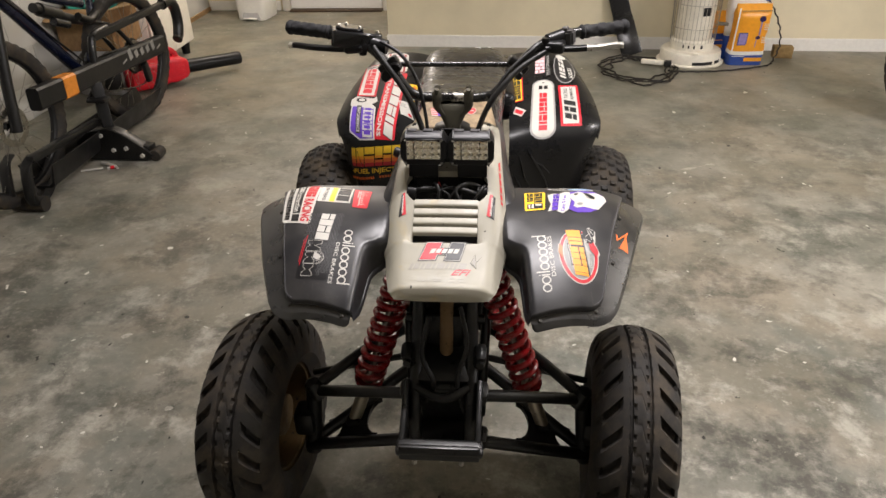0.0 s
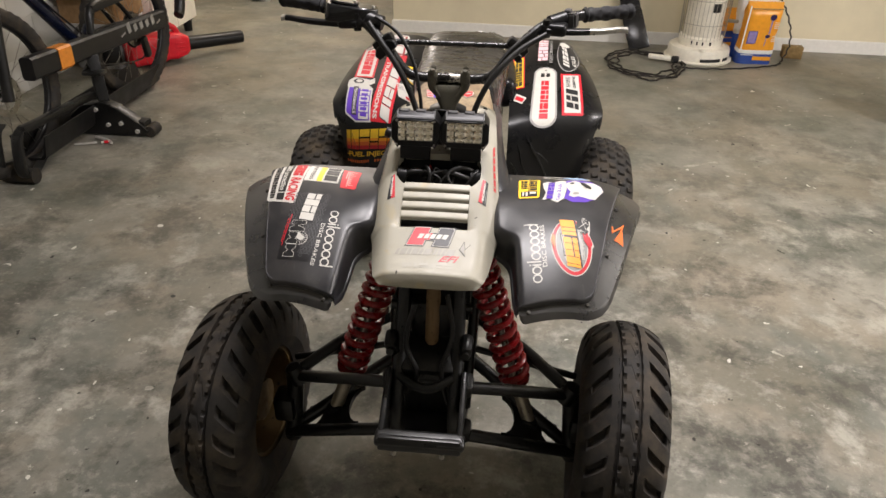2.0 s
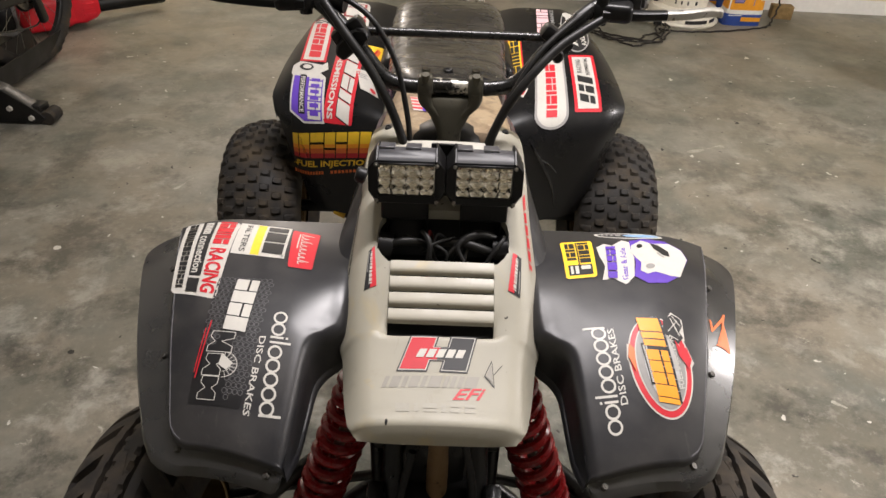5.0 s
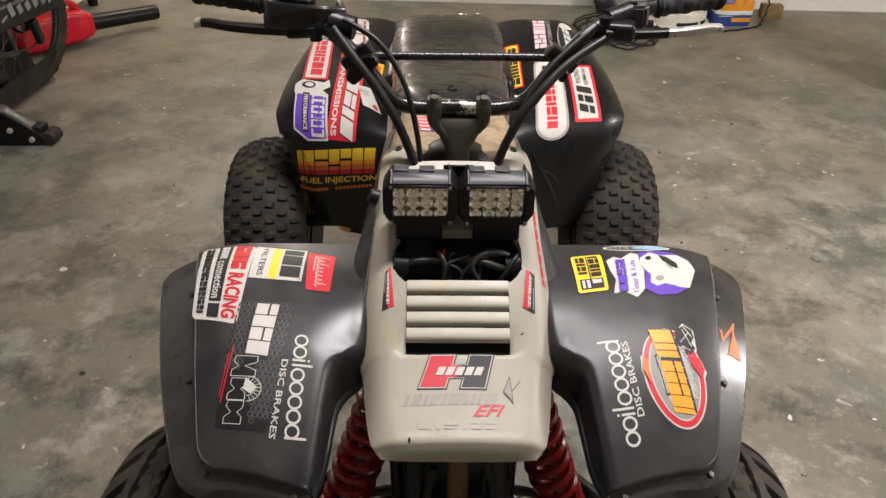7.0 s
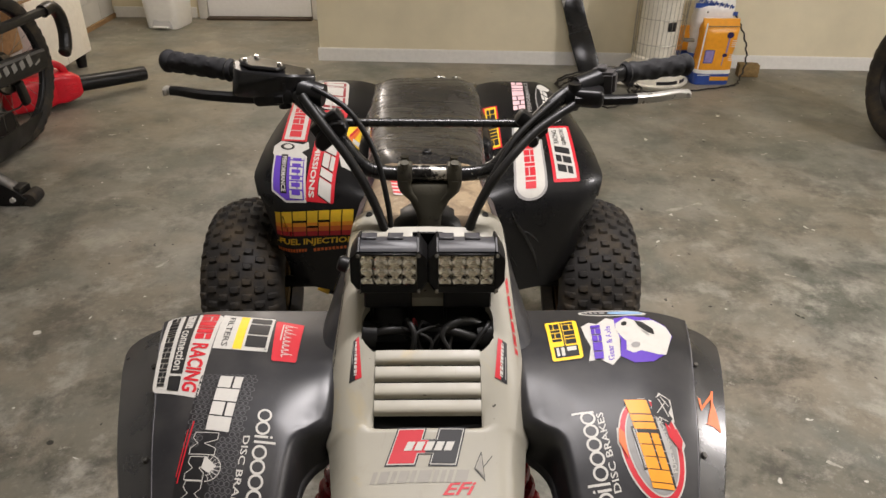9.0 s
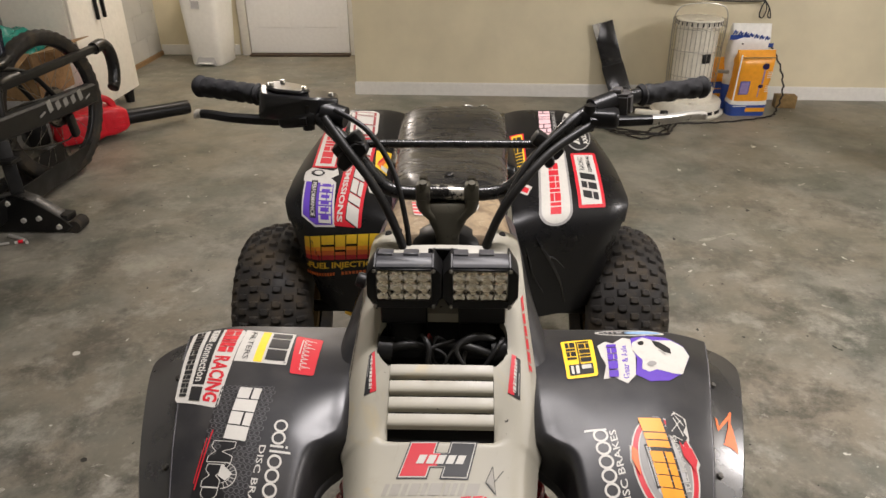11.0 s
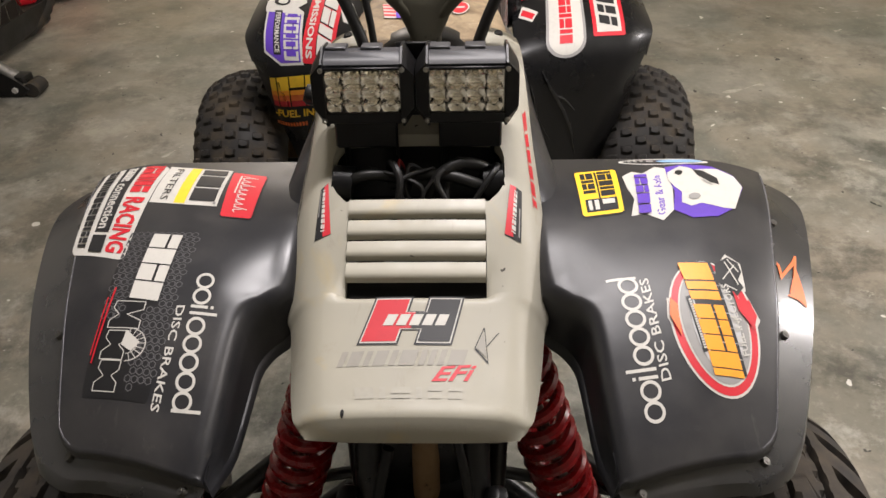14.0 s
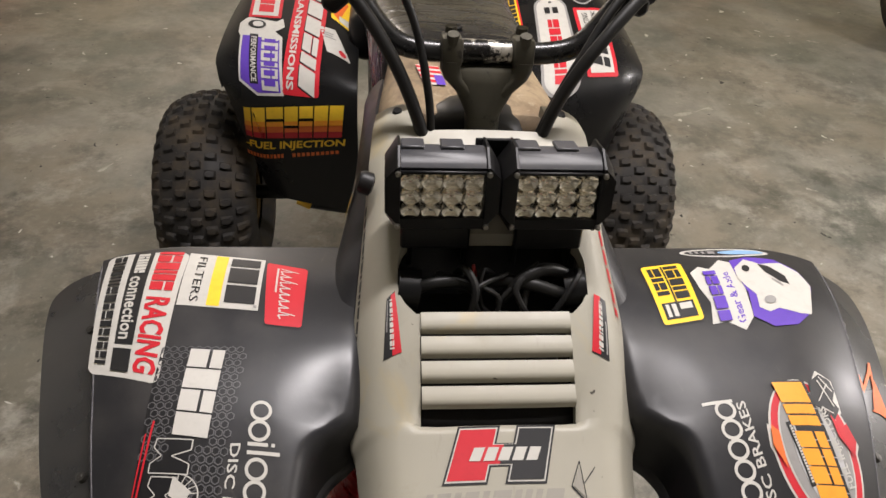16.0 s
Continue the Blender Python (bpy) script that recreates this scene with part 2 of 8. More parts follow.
def cyl(bm, p0, p1, r0, r1=None, n=16, caps=True):
    """A (tapered) cylinder from p0 to p1."""
    p0, p1 = Vector(p0), Vector(p1)
    d = p1 - p0
    m = Matrix.Translation((p0 + p1) / 2) @ d.to_track_quat("Z", "Y").to_matrix().to_4x4()
    return bmesh.ops.create_cone(bm, cap_ends=caps, segments=n, radius1=r0, radius2=r0 if r1 is None else r1, depth=d.length, matrix=m)["verts"]


def curve_points(pts, steps=6, closed=False):
    """Catmull-Rom points through pts."""
    pts = [Vector(p) for p in pts]
    n, out = len(pts), []
    for i in range(n if closed else n - 1):
        p0 = pts[(i - 1) % n] if closed or i else pts[0]
        p1, p2 = pts[i], pts[(i + 1) % n]
        p3 = pts[(i + 2) % n] if closed or i + 2 < n else pts[-1]
        for k in range(steps):
            t = k / steps
            out.append(0.5 * ((2 * p1) + (p2 - p0) * t + (2 * p0 - 5 * p1 + 4 * p2 - p3) * t * t + (3 * p1 - p0 - 3 * p2 + p3) * t ** 3))
    if not closed:
        out.append(pts[-1])
    return out


def tube(bm, pts, r, n=10, closed=False, caps=True):
    """A round tube along points; r is a number or a list."""
    pts = [Vector(p) for p in pts]
    rings, ref = [], None
    count = len(pts)
    for i, p in enumerate(pts):
        a = pts[i - 1] if i or closed else p
        b = pts[(i + 1) % count] if i + 1 < count or closed else p
        d = (b - a).normalized()
        if ref is None:
            ref = d.orthogonal().normalized()
        ref = (ref - d * ref.dot(d)).normalized()
        side = d.cross(ref)
        rr = r[i] if isinstance(r, (list, tuple)) else r
        rings.append([bm.verts.new(p + (ref * math.cos(2 * math.pi * k / n) + side * math.sin(2 * math.pi * k / n)) * rr) for k in range(n)])
    for i in range(count if closed else count - 1):
        a, b = rings[i], rings[(i + 1) % count]
        for k in range(n):
            bm.faces.new((a[k], a[(k + 1) % n], b[(k + 1) % n], b[k]))
    if caps and not closed:
        bm.faces.new(rings[0][::-1])
        bm.faces.new(rings[-1])


def pipe(bm, pts, r, n=10, steps=6, closed=False):
    tube(bm, curve_points(pts, steps, closed), r, n, closed)


def lathe(bm, profile, m=None, n=48, closed=False):
    """Turns (radius, along) pairs about z."""
    m = m or Matrix()
    rings = []
    for r, z in profile:
        rings.append([bm.verts.new(m @ Vector((r * math.cos(2 * math.pi * k / n), r * math.sin(2 * math.pi * k / n), z))) for k in range(n)])
    pairs = list(zip(rings, rings[1:])) + ([(rings[-1], rings[0])] if closed else [])
    for a, b in pairs:
        for k in range(n):
            bm.faces.new((a[k], a[(k + 1) % n], b[(k + 1) % n], b[k]))
    return rings


def grid_mesh(bm, nu, nv, fn):
    """A sheet from fn(u, v) with u and v in 0..1; returns the rows of vertices."""
    rows = [[bm.verts.new(fn(i / (nu - 1), j / (nv - 1))) for i in range(nu)] for j in range(nv)]
    for j in range(nv - 1):
        for i in range(nu - 1):
            bm.faces.new((rows[j][i], rows[j][i + 1], rows[j + 1][i + 1], rows[j + 1][i]))
    return rows


def border(rows):
    """The rim of a sheet, as one closed loop."""
    return rows[0] + [r[-1] for r in rows[1:-1]] + rows[-1][::-1] + [r[0] for r in rows[-2:0:-1]]


def skirt(bm, loop, offsets):
    """Hangs walls from a closed loop of vertices; offsets(co) gives the lower place."""
    low = [bm.verts.new(offsets(v.co)) for v in loop]
    n = len(loop)
    for k in range(n):
        bm.faces.new((loop[k], low[k], low[(k + 1) % n], loop[(k + 1) % n]))
    return low


def prism(bm, outline, z0, z1, m=None):
    """An upright prism from a flat outline."""
    m = m or Matrix()
    a = [bm.verts.new(m @ Vector((x, y, z0))) for x, y in outline]
    b = [bm.verts.new(m @ Vector((x, y, z1))) for x, y in outline]
    n = len(a)
    bm.faces.new(a[::-1])
    bm.faces.new(b)
    for k in range(n):
        bm.faces.new((a[k], a[(k + 1) % n], b[(k + 1) % n], b[k]))


def loft(bm, sections, caps=True, closed=True):
    """Joins rings of equal length."""
    rings = [[bm.verts.new(p) for p in s] for s in sections]
    n = len(rings[0])
    for a, b in zip(rings, rings[1:]):
        for k in range(n if closed else n - 1):
            bm.faces.new((a[k], a[(k + 1) % n], b[(k + 1) % n], b[k]))
    if caps:
        bm.faces.new(rings[0][::-1])
        bm.faces.new(rings[-1])
    return rings


def superellipse(w, h, power=4.0, n=28):
    out = []
    for k in range(n):
        a = 2 * math.pi * k / n
        c, s = math.cos(a), math.sin(a)
        out.append((w * math.copysign(abs(c) ** (2 / power), c), h * math.copysign(abs(s) ** (2 / power), s)))
    return out

# ---------------------------------------------------------------- the garage
WALL_Y0, WALL_SLOPE = 5.507, -0.043
FAR_Y, LEFT_X, RIGHT_X, BACK_Y, TOP = 6.86, -2.74, 4.2, -3.0, 2.6


def wall_y(x):
    return WALL_Y0 + WALL_SLOPE * (x + 0.755)


def slab(name, lo, hi, mat, label, category="wall"):
    bm = bmesh.new()
    c = [(a + b) / 2 for a, b in zip(lo, hi)]
    box(bm, [b - a for a, b in zip(lo, hi)], Matrix.Translation(c))
    return single(name, bm, mat, label, category, kind="structure", smooth=False)


floor_ob = slab("floor", (LEFT_X - 0.2, BACK_Y - 0.2, -0.15), (RIGHT_X + 0.2, FAR_Y + 0.3, 0), M_CONCRETE, "mottled grey polished concrete garage floor", "floor")
slab("ceiling", (LEFT_X - 0.2, BACK_Y - 0.2, TOP), (RIGHT_X + 0.2, FAR_Y + 0.3, TOP + 0.15), M_CEILING, "plain white painted garage ceiling", "ceiling")

# beige wall that juts forward: front face slightly turned, with its return to the door alcove
bm = bmesh.new()
x0, x1 = -0.755, RIGHT_X + 0.2
prism(bm, [(x0, wall_y(x0)), (x1, wall_y(x1)), (x1, FAR_Y + 0.3), (x0, FAR_Y + 0.3)], 0, TOP)
single("wall_north", bm, M_WALL, "beige painted garage wall with a sharp outer corner", "wall", kind="structure", smooth=False)
bm = bmesh.new()
prism(bm, [(x0 - 0.012, wall_y(x0) - 0.012), (x1, wall_y(x1) - 0.012), (x1, wall_y(x1) - 0.0005), (x0 + 0.0005, wall_y(x0) - 0.0005)], 0, 0.085)
prism(bm, [(x0 - 0.008, wall_y(x0) - 0.008), (x1, wall_y(x1) - 0.008), (x1, wall_y(x1) - 0.0005), (x0 + 0.0005, wall_y(x0) - 0.0005)], 0.085, 0.092)
single("baseboard", bm, M_TRIM, "white painted skirting along the beige wall", "baseboard", kind="structure", smooth=False)

# unseen walls; the east one is white to reflect in the right flare
slab("wall_east", (RIGHT_X, BACK_Y - 0.2, 0), (RIGHT_X + 0.2, wall_y(RIGHT_X), TOP), M_WHITEWALL, "unseen white side wall, there to reflect in the right flare")
slab("wall_south", (LEFT_X - 0.2, BACK_Y - 0.2, 0), (RIGHT_X, BACK_Y, TOP), M_WHITEWALL, "plain white wall behind the camera")
slab("wall_far", (LEFT_X - 0.2, FAR_Y, 0), (x0, FAR_Y + 0.3, TOP), M_WALL, "beige wall of the door alcove")
M_WIRE = plastic("black_cable_sheath", (0.007, 0.007, 0.007), 0.4, 0.05, spec=0.35)
M_WIRE_RED = plain("red_wire", "a02a2a", 0.5)
M_LEVER = worn_metal("part_stripped_lever", "b5b2aa", "3a3936", 0.30, 0.7, 0.62, 0.70)
M_SWITCH = plastic("grey_switch_plastic", "3f3d3d", 0.5, 0.3)
M_COLUMN = worn_metal("muddy_brown_metal", "7a6040", "4a3a28", 0.65)
M_CARD = plain("brown_cardboard", "9a7b55", 0.8, 0, 0.12)
M_DARKWOOD = plain("dark_brown_wood", "4a3a2a", 0.6, 0, 0.15)
M_PINE = plain("weathered_timber", "8d7346", 0.75, 0, 0.2)
M_DOOR = plain("white_door_paint", "ecedef", 0.45, 0, 0.03)
M_CREAM = plain("cream_laminate", "f7f2e6", 0.4, 0, 0.04)
M_BIN = plain("white_bin_plastic", "f4f4f1", 0.35, 0, 0.03)
M_BINSHADE = plain("pale_grey_plastic", "b9b9bb", 0.5, 0, 0.05)
M_ENAMEL = plain("white_enamel", "ece7d8", 0.35, 0, 0.06)
M_WIREGUARD = plain("chrome_wire", "b5b1a6", 0.35, 0.9, 0.1)
M_DARK = plain("dark_plastic", (0.012, 0.012, 0.012), 0.5)
M_BAG_ORANGE = plain("orange_bag_film", "f3a62a", 0.35, 0, 0.06)
M_BAG_BLUE = plain("blue_bag_film", "2f4f9e", 0.35, 0, 0.08)
M_BAG_WHITE = plain("white_bag_film", "efeeea", 0.35, 0, 0.05)
M_BAG_LILAC = plain("lilac_print", "9a8ac0", 0.4)
M_BAG_NAVY = plain("navy_print", "2a1f55", 0.4)
M_CORD = plain("brown_cord_sheath", "17110c", 0.55)
M_REDPLASTIC = plain("red_plastic", "dc182c", 0.35, 0, 0.08)
M_TEAL = plain("teal_film", "2f8f80", 0.25, 0, 0.15)
M_RACK = plastic("dark_grey_rack_coating", (0.007, 0.007, 0.007), 0.46, 0.04, spec=0.32)
M_RACKMARK = plain("pale_grey_print", "8d8c88", 0.6)
M_ORANGE = plain("orange_paint", "d9862a", 0.5)
M_NAVY = plastic("navy_bike_paint", (0.004, 0.007, 0.022), 0.20, 0.05)
M_ZINC = plain("zinc_plated_bolt", "cfccc4", 0.35, 0.3, 0.1)

# ---------------------------------------------------------------- the quad's body surfaces (right side; mirrored for the left)
FENDER_H = [(0.93, 0.650), (0.95, 0.667), (0.98, 0.689), (1.02, 0.710), (1.07, 0.733), (1.13, 0.755), (1.20, 0.768), (1.27, 0.771), (1.34, 0.762)]
FENDER_SEAM = [(0.95, 0.298), (1.00, 0.318), (1.10, 0.350), (1.25, 0.384), (1.34, 0.400)]
PANEL_EDGE = [(0.95, 0.298), (1.00, 0.312), (1.034, 0.319), (1.10, 0.334), (1.16, 0.347), (1.213, 0.361), (1.34, 0.394)]
FENDER_OUT = [(0.93, 0.308), (1.00, 0.340), (1.10, 0.377), (1.20, 0.408), (1.30, 0.438), (1.34, 0.446)]
FENDER_IN = [(0.96, 0.181), (1.02, 0.175), (1.080, 0.170), (1.098, 0.166), (1.110, 0.157), (1.118, 0.145), (1.124, 0.130), (1.20, 0.124), (1.34, 0.122)]
# foot of the upright inner wall, and of the arch that closes it beside the nose
WALL_FOOT = [(0.95, 0.664), (0.975, 0.656), (1.01, 0.645), (1.06, 0.656), (1.10, 0.671), (1.118, 0.681), (1.13, 0.692), (1.34, 0.70)]


def fender_z(x, y):
    d = x - smooth_table(FENDER_SEAM, y)
    drop = 0.022 * max(0.0, 1 + d / 0.1) ** 2 if d < 0 else 0.022 + 0.44 * d + 0.9 * d * d
    if x < 0.19:
        drop += 0.010 * min(1.0, (0.19 - x) / 0.05) ** 1.5 * max(0.0, min(1.0, (1.185 - y) / 0.06)) * max(0.0, min(1.0, (y - 1.07) / 0.05))
    return smooth_table(FENDER_H, y) - drop


def fender_at(side, x, y, lift=0.0):
    return Vector((side * x, y, fender_z(x, y) + lift))


HOOD_Z = [(1.009, 0.6985), (1.0115, 0.7010), (1.016, 0.7030), (1.022, 0.7046), (1.07, 0.723), (1.125, 0.750), (1.19, 0.795), (1.26, 0.833), (1.37, 0.888), (1.40, 0.894), (1.418, 0.894)]
HOOD_W = [(1.009, 0.0975), (1.0115, 0.1025), (1.016, 0.1062), (1.022, 0.1085), (1.05, 0.1150), (1.09, 0.1215), (1.111, 0.1245), (1.120, 0.1285), (1.15, 0.1300), (1.20, 0.1285), (1.30, 0.120), (1.37, 0.113), (1.40, 0.110), (1.418, 0.108)]


def hood_z(x, y):
    w = smooth_table(HOOD_W, y)
    e = abs(x) / w
    return smooth_table(HOOD_Z, y) - 0.006 * e * e - 0.035 * max(0.28, min(1.0, 0.28 + (y - 1.0) / 0.12)) * (1 - 0.70 * max(0.0, min(1.0, (y - 1.29) / 0.09))) * max(0.0, e - 0.72) ** 2 / 0.0784


def hood_at(x, y, lift=0.0):
    return Vector((x, y, hood_z(x, y) + lift))


# rear mudguard: a profile by arc length, bottom of the front face to the rear of the top
REAR_PROFILE = [(2.075, 0.335), (2.060, 0.45), (2.050, 0.545), (2.055, 0.600), (2.085, 0.640), (2.16, 0.672), (2.28, 0.706), (2.40, 0.740), (2.50, 0.757), (2.58, 0.750), (2.62, 0.735)]
REAR_S = [0.0]
for (_a, _b), (_c, _d) in zip(REAR_PROFILE, REAR_PROFILE[1:]):
    REAR_S.append(REAR_S[-1] + math.hypot(_c - _a, _d - _b))
REAR_Y = [(s, p[0]) for s, p in zip(REAR_S, REAR_PROFILE)]
REAR_ZZ = [(s, p[1]) for s, p in zip(REAR_S, REAR_PROFILE)]
REAR_OUT = [(0.0, 0.365), (0.12, 0.395), (0.24, 0.425), (0.31, 0.444), (0.36, 0.444), (0.50, 0.425), (0.62, 0.395), (0.75, 0.36)]
REAR_IN = 0.150


def rear_at(side, x, s, lift=0.0):
    """A place on the rear mudguard, x from the middle of the quad, s along the profile from its lower front edge."""
    y, z = smooth_table(REAR_Y, s), smooth_table(REAR_ZZ, s)
    y -= 0.35 * (0.38 - x) * max(0.0, min(1.0, (2.45 - y) / 0.35))
    out = smooth_table(REAR_OUT, s) + (0.012 if side > 0 else -0.006)
    e = max(0.0, (x - out + 0.06) / 0.06)
    top = max(0.0, min(1.0, (s - 0.24) / 0.12))
    z -= 0.022 * e * e * top
    y += 0.022 * e * e * (1 - top)
    if x < 0.22:
        z -= 0.012 * ((0.22 - x) / 0.07) ** 2 * top
    z += lift * (0.35 + 0.65 * top)
    y -= lift * (0.95 - 0.65 * top)
    return Vector((side * x, y, z))

# ---------------------------------------------------------------- the quad bike
quad = thing("quad_bike", (0, 1.65, 0), "dark grey sport quad bike with white nose and many racing stickers", "quad bike")
STEER = pose(0, 1.42, 0, 0, 0, 0)
STEER_BACK = STEER @ pose(0.003, -1.42, -0.005)


M_DAMPER = worn_metal("dusty_steel", "b9b1a0", "6b6149", 0.32, 0.7)
M_GLOSSBLACK = plastic("gloss_black_casting", (0.008, 0.008, 0.009), 0.20, 0.05)
M_EDGE_GLINT = plain("grey_edge_glint", "77767a", 0.22, 0.2, 0.25)
M_SCREW = worn_metal("dull_dark_screw", "4a4844", "7d7a72", 0.45, 0.7)


def screw(parent, place, normal=(0, -0.3, 1), r=0.005, mat=None, name="screw"):
    bm = bmesh.new()
    n = Vector(normal).normalized()
    p = Vector(place)
    cyl(bm, p - n * 0.002, p + n * 0.0022, r, r * 0.75, 12)
    cyl(bm, p + n * 0.0022, p + n * 0.0026, r * 0.4, r * 0.3, 6)
    return part(name, bm, mat or M_STEEL, parent)


# nose: the white plastic, cut open for louvres and headlight
def nose():
    bm = bmesh.new()
    ys = [1.009, 1.0102, 1.0115, 1.0135, 1.016, 1.019, 1.022, 1.028, 1.036, 1.043, 1.05, 1.058, 1.066, 1.074, 1.082, 1.09, 1.098, 1.105, 1.110, 1.1125, 1.115, 1.1175, 1.1195, 1.121, 1.14, 1.155, 1.17, 1.183, 1.197, 1.2005, 1.206, 1.213, 1.222, 1.24, 1.248, 1.255, 1.2605, 1.265, 1.285, 1.305, 1.325, 1.345, 1.362, 1.37, 1.385, 1.40, 1.408, 1.414, 1.418]
    us = [-1, -0.985, -0.96, -0.92, -0.86, -0.78, -0.70, -0.62, -0.545, -0.5, -0.42, -0.25, 0, 0.25, 0.42, 0.5, 0.545, 0.62, 0.70, 0.78, 0.86, 0.92, 0.96, 0.985, 1]
    rows = []
    for y in ys:
        w = smooth_table(HOOD_W, y)
        row = []
        for u in us:
            x = u * w
            # louvre and headlight openings keep straight sides
            if 1.196 < y < 1.266 and 0.45 < abs(u) < 0.72:
                half = smooth_table([(1.197, 0.071), (1.206, 0.081), (1.213, 0.0855), (1.222, 0.0875), (1.24, 0.0875), (1.255, 0.083), (1.265, 0.074)], y)
                x = math.copysign(half - {0.5: 0.006, 0.545: 0.004, 0.62: 0.002}.get(abs(u), 0.0), u)
            elif 1.113 < y < 1.27 and 0.45 < abs(u) < 0.56:
                x = math.copysign(0.068 if abs(u) < 0.52 else 0.073, u)
            z = hood_z(x, y)
            # the scoop that dives under the lowest louvre
            if y < 1.1215 and abs(u) < 0.56:
                z -= 0.011 * max(0.0, (y - 1.1115) / 0.0095) ** 1.5 * min(1.0, (0.60 - abs(u)) / 0.12)
            row.append(bm.verts.new((x, y, z)))
        rows.append(row)
    for j in range(len(ys) - 1):
        ym = (ys[j] + ys[j + 1]) / 2
        for i in range(len(us) - 1):
            xm = abs(us[i] + us[i + 1]) / 2
            if 1.121 < ym < 1.197 and xm < 0.5:
                continue
            if 1.197 < ym < 1.265 and xm < 0.70:
                continue
            if ym > 1.37 and xm < 0.62:
                continue
            bm.faces.new((rows[j][i], rows[j][i + 1], rows[j + 1][i + 1], rows[j + 1][i]))
    bm.normal_update()
    # thickness of the rim all round, deeper along the outer sides
    edges = [e for e in bm.edges if e.is_boundary]
    out = bmesh.ops.extrude_edge_only(bm, edges=edges)
    moved = [g for g in out["geom"] if isinstance(g, bmesh.types.BMVert)]
    for v in moved:
        w = smooth_table(HOOD_W, v.co.y)
        low = 0.6715 + 0.16 * (v.co.y - 1.009)
        if v.co.y < 1.0095:
            v.co = Vector((v.co.x * (1 - 0.03 * (abs(v.co.x) / w) ** 6), v.co.y - 0.006, low + 0.004 * (abs(v.co.x) / w) ** 4))
        elif abs(v.co.x) > w * 0.97:
            v.co += Vector((-math.copysign(0.004, v.co.x), 0.0, -0.020 - 0.03 * max(0.0, min(1.0, (v.co.y - 1.10) / 0.08))))
            if v.co.y < 1.03:
                v.co.y -= 0.005 * max(0.0, 1 - (v.co.y - 1.009) / 0.02)
            if v.co.y < 1.113:
                v.co.z = min(low + 0.005, v.co.z + 0.02)
        elif v.co.y < 1.27:
            v.co += Vector((0, 0.0, -0.014))
        else:
            v.co += Vector((0, 0.002, -0.012))
    for v in [v for v in bm.verts if not v.link_faces]:
        bm.verts.remove(v)
    return part("nose", bm, M_WHITE, quad, "aged off-white plastic nose with chips and dirt")


hood = nose()
for x in (-0.086, 0.086):
    screw(hood, hood_at(x, 1.402), (0, -0.2, 1), 0.0058, M_BLACK)

bm = bmesh.new()
lathe(bm, [(0.001, 0.010), (0.009, 0.009), (0.0115, 0.005), (0.0115, -0.004), (0.008, -0.006)], Matrix.Translation((-0.1165, 1.318, 0.856)) @ Matrix.Rotation(radians(-70), 4, "Y"), 20)
part("rubber_mount", bm, M_BLACK, hood, "round black rubber mount")
# black sheet added for the shade under the louvres and in the headlight opening
bm = bmesh.new()
grid_mesh(bm, 6, 8, lambda u, v: (-0.095 + 0.19 * u, 1.115 + 0.17 * v, lerp_table(HOOD_Z, 1.115 + 0.17 * v) - (0.034 if v < 0.42 else 0.075)))
part("nose_shade_sheet", bm, M_BLACK, quad, "black sheet standing for the shade inside the nose")

for k in range(4):
    bm = bmesh.new()
    y = 1.1375 + 0.0178 * k
    z = lerp_table(HOOD_Z, y) + 0.0015
    w = 0.0672
    sec = [(-0.0078, -0.0090), (-0.0084, -0.0040), (-0.0074, -0.0012), (-0.0050, 0.0000), (0.0, 0.0008), (0.0058, 0.0012), (0.0066, 0.0000), (0.0064, -0.0060)]
    rings = []
    for i in range(9):
        x = -w + 2 * w * i / 8
        bow = 0.0015 * (1 - (x / w) ** 2)
        rings.append([Vector((x, y + a - bow, z + b + 0.28 * a + bow)) for a, b in sec])
    loft(bm, rings)
    part("louvre_slat", bm, M_WHITE, hood)

